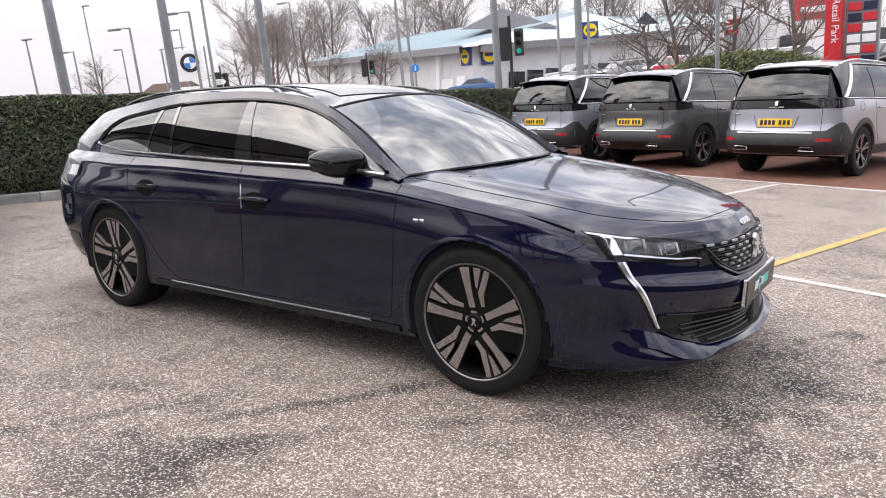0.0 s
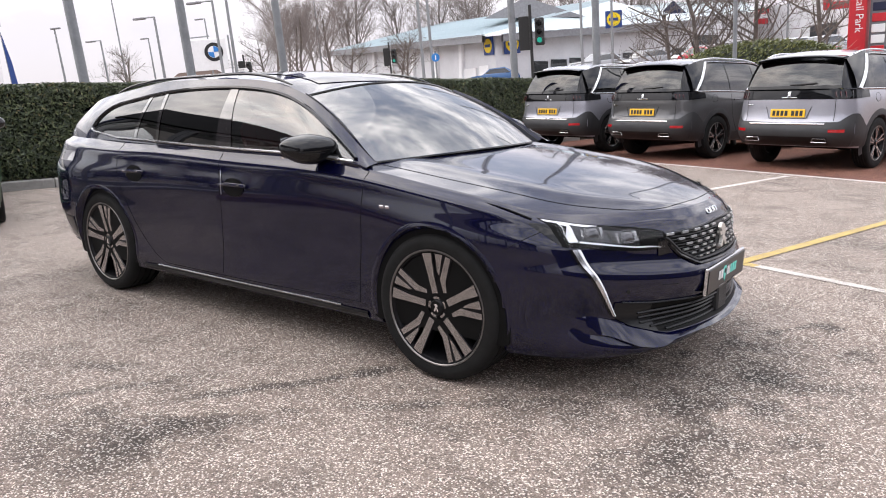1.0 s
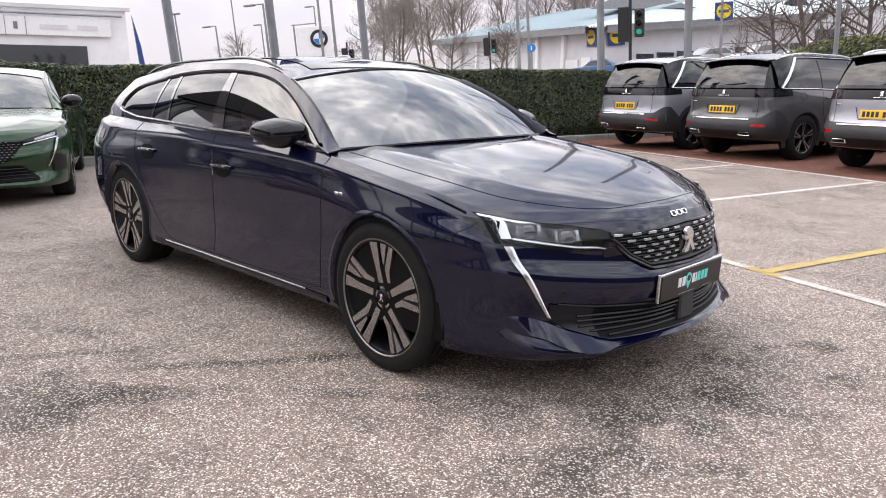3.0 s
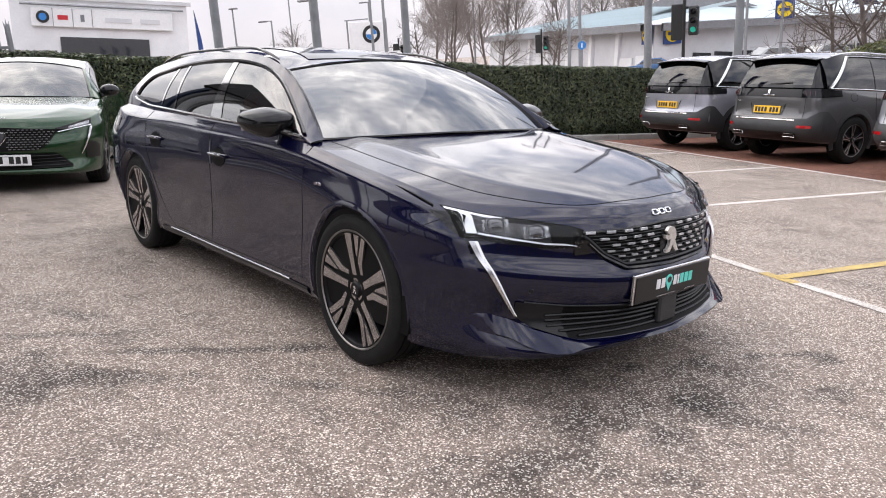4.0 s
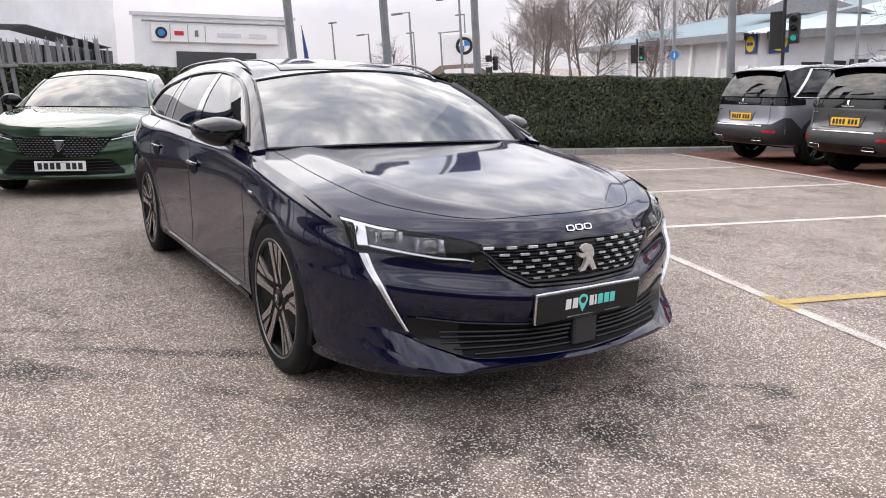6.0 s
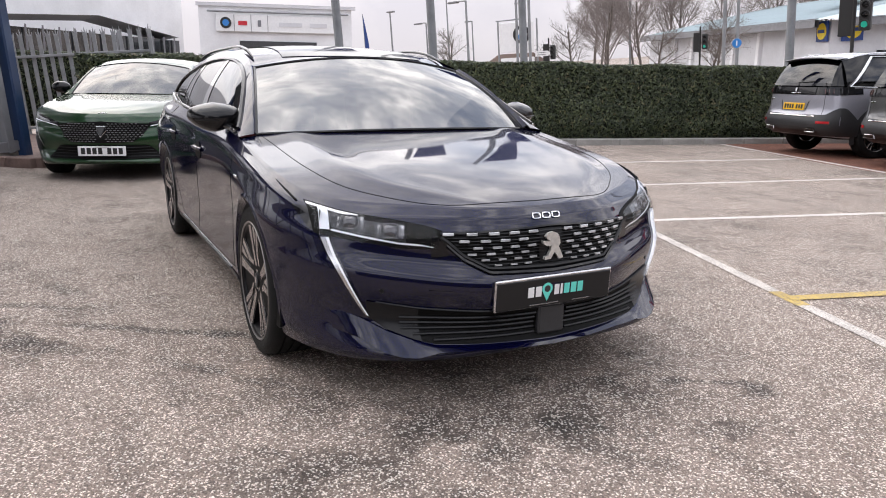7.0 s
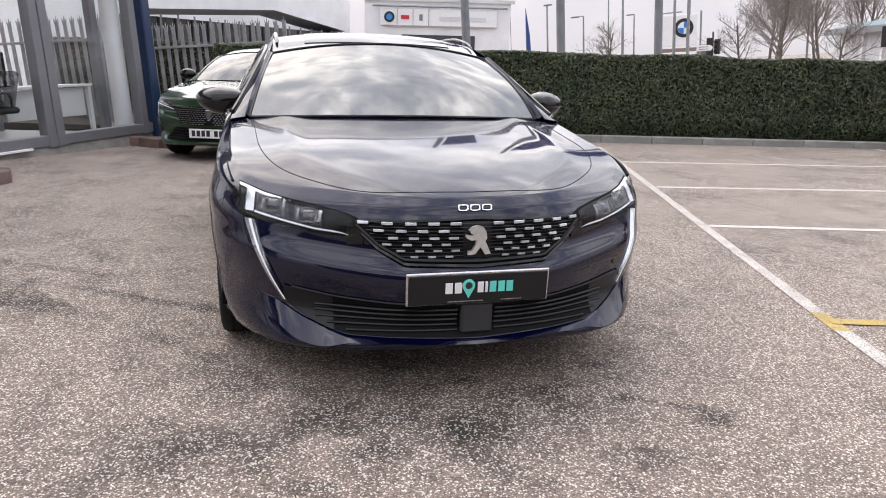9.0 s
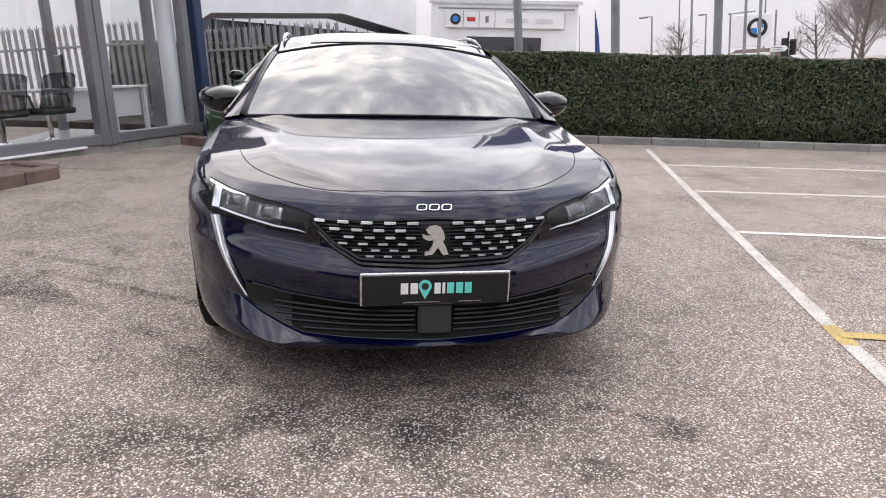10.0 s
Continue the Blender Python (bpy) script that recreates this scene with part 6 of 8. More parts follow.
    part("badge_shield", Geo().prism([(-0.048, 0.055), (0.048, 0.055), (0.046, 0.0), (0.0, -0.065), (-0.046, 0.0)], 0.014, 0.026, lambda a, b, d: (F(0, 0.575 + b, d)[0], a, 0.575 + b)), GLOSS_BLACK, grille)
    part("badge_edge", Geo().tube([F(a, 0.575 + b, 0.026) for a, b in ((-0.048, 0.055), (0.048, 0.055), (0.046, 0.0), (0.0, -0.065), (-0.046, 0.0), (-0.048, 0.055))], 0.004, 5), CHROME, grille)
    for y in (-0.035, 0.0, 0.035):
        part("bonnet_badge", Geo().box((0.775, y, hood_z(0.775, y) + 0.003), (0.014, 0.026, 0.006), 0.002), CHROME, car)
    i_lo = line_of([(-0.62, 0.268), (0, 0.256), (0.62, 0.268)])
    i_hi = line_of([(-0.62, 0.286), (-0.48, 0.415), (0, 0.425), (0.48, 0.415), (0.62, 0.286)])
    part("lower_intake", patch(F, i_lo, i_hi, -0.62, 0.62, 0.013, 50, 6), DEEP_BLACK, car)
    for k in range(4):
        part("intake_slat", Geo().tube([F(a, 0.29 + 0.034 * k, 0.018) for a in np.linspace(-0.58 + 0.03 * k, 0.58 - 0.03 * k, 30)], 0.005, 5), SATIN_BLACK, car)
    for s in (1, -1):
        D = np.array([1, s, 1])
        pt = lambda a, b, o: F(a, b, o) * D  # noqa: E731, B023
        lo, hi = line_of([(0.50, 0.625), (0.80, 0.690)]), line_of([(0.50, 0.672), (0.80, 0.765)])
        lamp = new("headlamp")
        lamp.parent = car
        part("lamp_housing", patch(pt, lo, hi, 0.49, 0.80, 0.013, 20, 5), GLOSS_BLACK, lamp)
        part("lamp_module", patch(pt, lambda a: lo(a) + 0.018, lambda a: hi(a) - 0.02, 0.60, 0.78, 0.017, 12, 4), LAMP_GREY, lamp)
        part("day_strip", patch(pt, lambda a: lo(a) + 0.001, lambda a: lo(a) + 0.010, 0.50, 0.80, 0.019, 16, 3), DRL, lamp)
        fp = through_points([(0.80, 0.68), (0.775, 0.57), (0.735, 0.46), (0.70, 0.39)], 16)
        part("light_blade", Geo().grid([[pt(y - 0.010 * (1 - 0.6 * i / 15), z, 0.018), pt(y + 0.010 * (1 - 0.6 * i / 15), z, 0.018)] for i, (y, z) in enumerate(fp)]), SATIN_CHROME, car)
        part("corner_vent", patch(pt, lambda a: 0.34, lambda a: 0.52 - 0.6 * abs(a - 0.80), 0.745, 0.86, 0.013, 8, 5), SATIN_BLACK, car)
        for ax in (0.0, -2.65):
            make_wheel("wheel", car, (ax, s * 0.79, 0.33), s, 0.33, 0.235, 0.225, "split", BRIGHT_ALLOY)
    bars_plate(car, Matrix.Translation(Vector(F(0, 0.355, 0.032))), WHITE, "white front number plate")
    return car


hatch = build_hatch()

# ---- buildings, street furniture and trees beyond the hedge ----
UP = Vector((-0.02, -0.075, 1.0)).normalized()
PLUMB = Vector((0, 0, 1)).rotation_difference(UP).to_matrix().to_4x4()


def upright(x, y, z, turn=0.0):
    """A plumb pose on the sloping ground."""
    return Matrix.Translation((x, y, z)) @ PLUMB @ pose(0, 0, 0, 0, 0, turn)


CLAD_WHITE = mat("white_cladding", (0.80, 0.80, 0.81), 0.45, var=0.08, scale=0.4)
CLAD_GREY = mat("pale_grey_cladding", (0.62, 0.62, 0.64), 0.5, var=0.10, scale=0.4)
ROOF_TEAL = mat("pale_teal_metal_roof", (0.50, 0.58, 0.605), 0.45, 0.0, var=0.10, scale=0.3)
FASCIA = mat("grey_fascia", (0.20, 0.20, 0.21), 0.5)
DARK_GLAZE = mat("dark_glazing", (0.02, 0.022, 0.025), 0.08, coat=1.0)
POLE = mat("galvanised_pole", (0.27, 0.28, 0.29), 0.5, 0.5, var=0.2, scale=2)
SIGN_BLUE = mat("sign_blue", (0.012, 0.045, 0.20), 0.4, var=0.05)
SIGN_YELLOW = mat("sign_yellow", (0.85, 0.62, 0.01), 0.4, var=0.04)
SIGN_RED = mat("sign_red", (0.52, 0.02, 0.03), 0.4, var=0.06)
NAVY_SIGN = mat("navy_sign", (0.010, 0.013, 0.045), 0.4, var=0.06)
ROUNDEL_BLUE = mat("roundel_blue", (0.03, 0.20, 0.55), 0.35, var=0.05)
BARK = mat("bark", (0.15, 0.125, 0.11), 0.9, var=0.3, scale=4)
BARK_PALE = mat("pale_twigs", (0.25, 0.215, 0.20), 0.9, var=0.3, scale=4)
GREEN_LAMP = mat("green_signal", (0.02, 0.45, 0.32), 0.3, emit=0.22, var=0.02)
FENCE = mat("galvanised_fence", (0.32, 0.325, 0.335), 0.55, 0.4, var=0.2, scale=3)
ALU = mat("grey_aluminium", (0.20, 0.20, 0.215), 0.4, 0.3, var=0.06)
BLUE_STEEL = mat("blue_column", (0.010, 0.030, 0.085), 0.35, coat=0.4, var=0.1)
FLAG_BLUE = mat("flag_blue", (0.005, 0.014, 0.11), 0.7, var=0.15)
ROOF_BROWN = mat("brown_roof", (0.10, 0.065, 0.05), 0.9, var=0.2)
WALL_DARK = mat("showroom_cladding", (0.012, 0.012, 0.014), 0.4, coat=0.0, var=0.1, scale=0.5)
DESK = mat("white_desk", (0.66, 0.66, 0.65), 0.4, var=0.05)
PAVE = mat("indoor_floor", (0.24, 0.24, 0.24), 0.3, var=0.1)
BUSH_LEAF = leaf_mat("bush_leaves", [(0.0, (0.040, 0.052, 0.014)), (0.5, (0.11, 0.125, 0.032)), (1.0, (0.22, 0.22, 0.07))])


BOX_F = [(0, 1, 5, 4), (1, 2, 6, 5), (2, 3, 7, 6), (3, 0, 4, 7), (4, 5, 6, 7), (3, 2, 1, 0)]


def wall_run(parent, name, a, b, z0, z1, depth, material, label=""):
    """A wall block with sloping foot and head, from a to b (x, y); z0 and z1 are pairs for the two ends."""
    A, B = Vector((*a, 0)), Vector((*b, 0))
    d = (B - A).normalized()
    n = Vector((-d.y, d.x, 0))
    v = []
    for zz in (z0, z1):
        for p, k in ((A, 0), (B, 1), (B + n * depth, 1), (A + n * depth, 0)):
            v.append((p.x, p.y, zz[k]))
    return part(name, Geo().add(v, BOX_F), material, parent, label, angle=0)


# food store with its long pale wall and teal roof
store = thing("food_store", Matrix.Identity(4), "long pale grey single-storey store with a teal metal roof", "building")
SL, SC, SR = (-63.0, 59.5), (-30.14, 45.1), (-21.0, 63.0)
wall_run(store, "wall", SL, SC, (2.4, 1.6), (6.3, 5.45), 14, CLAD_GREY)
wall_run(store, "wall", SC, SR, (1.6, 3.0), (5.45, 6.9), 14, CLAD_GREY)
A, B, C = Vector((*SL, 6.2)), Vector((*SC, 5.4)), Vector((*SR, 6.85))
d1, d2 = (B - A).normalized(), (C - B).normalized()
n1, n2 = Vector((-d1.y, d1.x, 0)), Vector((-d2.y, d2.x, 0))
rg = Geo()
rg.add([A - n1 * 1.2, B - n1 * 1.2 - n2 * 1.2, B + n1 * 15 + n2 * 8 + Vector((0, 0, 4.0)), A + n1 * 15 + Vector((0, 0, 3.6))], [(0, 1, 2, 3)])
rg.add([B - n1 * 1.2 - n2 * 1.2, C - n2 * 1.2, C + n2 * 14 + Vector((0, 0, 3.6)), B + n1 * 15 + n2 * 8 + Vector((0, 0, 4.0))], [(0, 1, 2, 3)])
part("roof", rg, ROOF_TEAL, store, "pale teal standing-seam roof", angle=0)
for p, q, n in ((A, B, n1), (B, C, n2)):
    f = Geo()
    lo, hi = Vector((0, 0, -0.45)), Vector((0, 0, 0.12))
    a_, b_ = p - n * 1.22, q - n * 1.22
    f.add([a_ + lo, b_ + lo, b_ + hi, a_ + hi, a_ + n * 0.3 + lo, b_ + n * 0.3 + lo, b_ + n * 0.3 + hi, a_ + n * 0.3 + hi], [(0, 1, 2, 3), (4, 5, 6, 7), (3, 2, 6, 7), (0, 1, 5, 4)])
    part("eave", f, FASCIA, store, angle=0)
for t in np.linspace(0.10, 0.86, 7):
    p = A.lerp(B, t)
    part("pilaster", Geo().box((0, 0, 0), (0.5, 0.35, 4.0), 0.03, Matrix.Translation((p.x - n1.x * 0.12, p.y - n1.y * 0.12, p.z - 2.2)) @ pose(0, 0, 0, 0, 0, math.degrees(math.atan2(d1.y, d1.x)))), CLAD_WHITE, store)
rib = mesh_of("roof_rib", Geo().box((0, 7.8, 0), (0.06, 15.6, 0.08), 0.0), ROOF_TEAL, 0)
for t in np.linspace(0.02, 0.98, 34):
    o = part("roof_rib", rib, None, store)
    p = (A - n1 * 1.2).lerp(B - n1 * 1.2, t)
    o.matrix_basis = Matrix.Translation(p + Vector((0, 0, 0.05))) @ Matrix.Rotation(math.atan2(d1.y, d1.x), 4, "Z") @ Matrix.Rotation(math.atan2(3.8, 16.2), 4, "X")
gable = Geo().add([(-34.2, 49.5, 7.3), (-27.5, 55.0, 7.3), (-31.6, 52.0, 9.0), (-36.5, 58.0, 9.0)], [(0, 1, 2), (0, 2, 3), (1, 3, 2)])
part("roof_gable", gable, FASCIA, store, angle=0)
for t in np.linspace(0.20, 0.92, 9):
    p = B.lerp(C, t)
    part("shop_window", Geo().box((0, 0, 0), (1.5, 0.10, 2.3), 0.0, Matrix.Translation((p.x - n2.x * 0.06, p.y - n2.y * 0.06, p.z - 3.3)) @ pose(0, 0, 0, 0, 0, math.degrees(math.atan2(d2.y, d2.x)))), DARK_GLAZE, store)
for t, ww, hh in ((0.885, 2.6, 1.5), (0.955, 1.3, 1.9)):
    p = A.lerp(B, t)
    part("goods_door", Geo().box((0, 0, 0), (ww, 0.10, hh), 0.0, Matrix.Translation((p.x - n1.x * 0.06, p.y - n1.y * 0.06, p.z - 3.1)) @ pose(0, 0, 0, 0, 0, math.degrees(math.atan2(d1.y, d1.x)))), CLAD_WHITE, store)


def disc_sign(name, m, size, back, front, label, thick=0.12):
    s = thing(name, m, label, "sign")
    part("panel", Geo().box((0, 0, 0), (size, thick, size * 1.02), 0.02), back, s)
    part("disc", Geo().lathe([(0, -thick / 2 - 0.03), (size * 0.40, -thick / 2 - 0.03), (size * 0.41, -thick / 2)], 32), front, s)
    part("bar", Geo().box((0, -thick / 2 - 0.05, 0), (size * 0.56, 0.03, size * 0.16), 0.01), back, s)
    return s


def facing(x, y, z, tx=2.0, ty=-2.0):
    """A plumb pose whose front (-y) looks towards tx, ty."""
    return upright(x, y, z, math.degrees(math.atan2(ty - y, tx - x)) + 90)


yaw1, yaw2 = math.degrees(math.atan2(d1.y, d1.x)), math.degrees(math.atan2(d2.y, d2.x))
disc_sign("store_sign", upright(-30.9, 45.25, 4.75, yaw1), 1.35, SIGN_BLUE, SIGN_YELLOW, "blue square store sign with a yellow disc")
disc_sign("store_sign", upright(-29.35, 46.2, 4.85, yaw2), 1.45, SIGN_BLUE, SIGN_YELLOW, "blue square store sign with a yellow disc")
disc_sign("pylon_sign", facing(-16.93, 37.6, 5.2), 0.95, SIGN_BLUE, SIGN_YELLOW, "small blue sign with a yellow disc on a grey post")

# second shop block with navy gable, and the red-signed block
shop = thing("shop_block", Matrix.Identity(4), "pale retail block with a teal roof and navy gable", "building")
wall_run(shop, "wall", (-33.0, 71.0), (-20.0, 78.0), (3.0, 3.8), (8.0, 8.6), 15, CLAD_GREY)
part("roof", Geo().add([(-34, 70, 8.0), (-19.5, 77.8, 8.6), (-25, 90, 11.5), (-40, 82, 11.0)], [(0, 1, 2, 3)]), ROOF_TEAL, shop, angle=0)
part("navy_gable", Geo().add([(-30.2, 75.6, 7.9), (-26.0, 77.8, 8.2), (-28.1, 76.7, 10.4), (-31.5, 79.6, 8.0), (-27.5, 81.5, 8.3), (-29.6, 80.6, 10.6)], [(0, 1, 2), (0, 2, 5, 3), (1, 4, 5, 2), (3, 5, 4)]), NAVY_SIGN, shop, angle=0)
part("gable_mark", Geo().box((0, 0, 0), (2.2, 0.1, 0.5), 0.05, facing(-28.0, 76.5, 8.75)), WHITE, shop)
part("glazing", Geo().box((0, 0, 0), (8.0, 0.1, 2.6), 0.0, Matrix.Translation((-26.5, 74.3, 5.2)) @ pose(0, 0, 0, 0, 0, 28.3)), DARK_GLAZE, shop)
sq = thing("navy_sign_board", facing(-26.9, 65.9, 6.95), "square navy shop sign board", "sign")
part("panel", Geo().box((0, 0, 0), (2.3, 0.15, 2.0), 0.03), NAVY_SIGN, sq)
for z, w in ((0.35, 1.5), (-0.4, 1.2)):
    part("bar", Geo().box((0, -0.09, z), (w, 0.02, 0.32), 0.01), WHITE, sq)
blk = thing("retail_block", Matrix.Identity(4), "grey retail warehouse with red shop signs", "building")
wall_run(blk, "wall", (-26.0, 92.0), (-11.5, 78.0), (3.4, 3.4), (10.2, 9.4), 14, CLAD_GREY)
wall_run(blk, "wall", (-11.5, 78.0), (3.0, 88.0), (3.6, 4.2), (9.6, 10.4), 14, CLAD_WHITE)
part("glazing", Geo().box((0, 0, 0), (6.5, 0.1, 3.4), 0.0, Matrix.Translation((-6.8, 81.1, 5.6)) @ pose(0, 0, 0, 0, 0, 34.6)), DARK_GLAZE, blk)
part("glazing", Geo().box((0, 0, 0), (4.0, 0.1, 3.0), 0.0, Matrix.Translation((-13.8, 80.0, 5.6)) @ pose(0, 0, 0, 0, 0, -44)), DARK_GLAZE, blk)
for x, y, z, w, h in ((-21.2, 87.0, 8.9, 4.4, 1.7), (-11.0, 75.4, 9.0, 4.2, 1.9), (0.5, 84.0, 8.7, 4.0, 1.6)):
    s = thing("red_shop_sign", facing(x, y, z), "red shop sign board with pale lettering bars", "sign", "red shop signs")
    part("panel", Geo().box((0, 0, 0), (w, 0.15, h), 0.03), SIGN_RED, s)
    part("bar", Geo().box((0.1, -0.09, 0), (w * 0.7, 0.02, h * 0.28), 0.01), WHITE, s)

# red totem of the shopping park
tot = thing("totem_sign", upright(-1.28, 18.4, 0.3, -4), "tall red totem sign with a board of small shop panels", "sign")
part("red_column", Geo().box((-0.02, 0, 2.6), (0.40, 0.45, 5.4), 0.02), SIGN_RED, tot)
part("frame", Geo().box((0.60, 0.05, 2.7), (0.75, 0.25, 5.2), 0.02), ALU, tot)
for k in range(9):
    for c in range(2):
        part("shop_panel", Geo().box((0.43 + 0.34 * c, -0.09, 1.75 + 0.26 * k), (0.30, 0.03, 0.20), 0.01), (SIGN_RED, WHITE, NAVY_SIGN, WHITE, SIGN_RED)[(k * 3 + c * 2) % 5], tot)
tx = bpy.data.curves.new("lettering", "FONT")
tx.body, tx.size, tx.extrude, tx.align_x, tx.align_y = "Retail Park", 0.25, 0.004, "CENTER", "CENTER"
to = new("lettering", tx)
to.parent = tot
to.matrix_basis = Matrix.Translation((0.02, -0.232, 2.75)) @ pose(0, 0, 0, 90, 0, 0) @ pose(0, 0, 0, 0, 0, -90)
tx.materials.append(WHITE)

# white dealership far behind the hedge
deal = thing("white_dealership", Matrix.Identity(4), "white flat-roofed car dealership with a sign band", "building")
DA, DB = Vector((-77.9, 11.6, 0)), Vector((-74.0, 26.9, 0))
wall_run(deal, "wall", (DA.x, DA.y), (DB.x, DB.y), (-1.0, -0.5), (8.35, 8.65), 20, CLAD_WHITE)
dd = (DB - DA).normalized()
dn = Vector((dd.y, -dd.x, 0))
turn_d = math.degrees(math.atan2(dd.y, dd.x))


def on_deal(s, z, out=0.15):
    p = DA + dd * s + dn * out
    return Matrix.Translation((p.x, p.y, z)) @ pose(0, 0, 0, 0, 0, turn_d)


part("sign_band", Geo().box((0, 0, 0), (12.6, 0.25, 1.75), 0.05, on_deal(8.0, 6.62, 0.3)), WHITE, deal)
for s, m_ in ((2.7, DARK_GLAZE), (4.4, SIGN_RED), (6.1, ALU)):
    part("sign_divider", Geo().box((0, 0, 0), (0.05, 0.06, 1.7), 0.0, on_deal(s + 0.85, 6.62, 0.46)), FASCIA, deal)
part("roundel", Geo().lathe([(0, -0.08), (0.55, -0.08), (0.57, 0)], 28, on_deal(2.7, 6.62, 0.46)), INK, deal)
part("roundel_field", Geo().lathe([(0, -0.11), (0.33, -0.11), (0.34, 0)], 28, on_deal(2.7, 6.62, 0.46)), ROUNDEL_BLUE, deal)
part("sign_mark", Geo().box((0, 0, 0), (0.9, 0.05, 0.42), 0.0, on_deal(4.4, 6.62, 0.46)), SIGN_RED, deal)
part("sign_mark", Geo().box((0, 0, 0), (0.35, 0.05, 0.65), 0.0, on_deal(6.1, 6.62, 0.46)), ALU, deal)
for s, w in ((9.3, 2.4), (12.2, 1.8)):
    part("lettering_bar", Geo().box((0, 0, 0), (w, 0.06, 0.42), 0.0, on_deal(s, 6.55, 0.46)), CLAD_GREY, deal)
part("sign_rail", Geo().tube([on_deal(s, 7.75, 0.5).translation for s in (0.9, 15.4)], 0.12, 6), POLE, deal)
part("opening", Geo().box((0, 0, 0), (8.0, 0.2, 2.6), 0.0, on_deal(8.0, 3.55, 0.05)), DARK_GLAZE, deal)
part("parapet", Geo().box((0, 0, 0), (16.4, 0.3, 0.35), 0.0, on_deal(8.0, 8.45, 0.1)), CLAD_GREY, deal)
hall = thing("white_hall", Matrix.Identity(4), "large white hall with a dark glazed lean-to front", "building")
wall_run(hall, "wall", (-57.0, -15.9), (-79.5, 10.2), (-2.0, -1.0), (12.2, 9.8), 22, CLAD_WHITE)
v0, v1 = Vector((-55.0, -9.0, 0)), Vector((-76.2, 9.3, 0))
wall_run(hall, "glazed_front", (v0.x, v0.y), (v1.x, v1.y), (-1.6, -0.8), (4.55, 4.6), 3, DARK_GLAZE)
part("front_roof", Geo().add([(v0.x + 0.8, v0.y + 0.8, 4.9), (-66.7, 1.7, 6.05), (v1.x, v1.y, 4.9), (v1.x - 2, v1.y - 2, 4.6), (-67.6, 0.4, 5.6), (v0.x, v0.y, 4.5)], [(0, 1, 4, 5), (1, 2, 3, 4)]), FASCIA, hall, angle=0)
for t in np.linspace(0.04, 0.96, 16):
    p = v0.lerp(v1, t)
    part("mullion", Geo().box((p.x + 0.1, p.y + 0.15, 1.8), (0.14, 0.14, 6.0), 0.0), ALU, hall)
house = thing("brown_roofed_house", upright(-72.6, 47.4, 1.9, 30) @ Matrix.Scale(0.58, 4), "low house with a brown tiled roof", "house")
part("wall", Geo().box((0, 0, 0.8), (11, 7, 2.4), 0.0), CLAD_GREY, house)
part("roof", Geo().add([(-5.8, -4, 2), (5.8, -4, 2), (5.8, 4, 2), (-5.8, 4, 2), (-4, 0, 4.2), (4, 0, 4.2)], [(0, 1, 5, 4), (1, 2, 5), (2, 3, 4, 5), (3, 0, 4)]), ROOF_BROWN, house, angle=0)

# roundel board
bs = thing("roundel_sign", facing(-42.75, 28.4, 1.2), "white board with a blue and white roundel on posts", "sign")
part("panel", Geo().box((-0.1, 0, 3.05), (2.45, 0.2, 2.1), 0.03), WHITE, bs)
part("lower_panel", Geo().box((-0.1, 0, 1.35), (2.45, 0.2, 0.55), 0.03), WHITE, bs)
part("roundel", Geo().lathe([(0, -0.14), (0.62, -0.14), (0.64, -0.08)], 32, Matrix.Translation((0.25, 0, 3.22))), INK, bs)
part("roundel_field", Geo().lathe([(0, -0.17), (0.40, -0.17), (0.41, -0.1)], 32, Matrix.Translation((0.25, 0, 3.22))), WHITE, bs)
for sx, sz in ((1, 1), (-1, -1)):
    pts = [(0.25, 3.22)] + [(0.25 + sx * 0.39 * math.cos(a), 3.22 + sz * 0.39 * math.sin(a)) for a in np.linspace(0, math.pi / 2, 9)]
    part("roundel_quarter", Geo().prism(pts, -0.19, -0.16, lambda a, b, d: (a, d, b)), ROUNDEL_BLUE, bs)
for x in (-1.45, 1.35):
    part("post", Geo().tube([(x, 0.1, -1), (x, 0.1, 4.3)], 0.06, 8), POLE, bs)
part("top_rail", Geo().tube([(-1.6, 0.1, 4.25), (0.1, 0.1, 4.3)], 0.05, 6), POLE, bs)


def flag_pole(x, y, h, r, flag):
    """A tall grey column; flag: a dark blue banner high on it."""
    z0 = level(x, y)
    p = thing("flag_column", upright(x, y, z0 - 0.2), "tall grey steel column behind the hedge", "pole", "columns behind the hedge")
    part("column", Geo().tube([(0, 0, 0), (0, 0, h * 0.5), (0, 0, h)], [r, r * 0.92, r * 0.75], 14), POLE, p)
    part("base", Geo().lathe([(r * 1.35, 0), (r * 1.35, 0.9), (r, 1.0)], 14, pose(0, 0, 0, 90)), POLE, p)
    if flag:
        P = [[(0.10 + 0.35 * a, 0.10 + 0.85 * a * (1 - 0.75 * b) + 0.05 * math.sin(5 * a + 2 * b), h - 0.4 - 2.0 * b - 0.7 * a) for a in np.linspace(0, 1, 9)] for b in np.linspace(0, 1, 9)]
        part("flag", Geo().grid(P), FLAG_BLUE, p, "dark blue banner")


for x, y, r, fl in ((-12.38, 4.07, 0.098, 1), (-11.67, 5.98, 0.098, 1), (-11.10, 7.98, 0.092, 1), (-8.52, 13.55, 0.10, 0), (-6.41, 14.08, 0.10, 0), (-2.72, 12.9, 0.045, 0)):
    flag_pole(x, y, 7.6, r, fl)


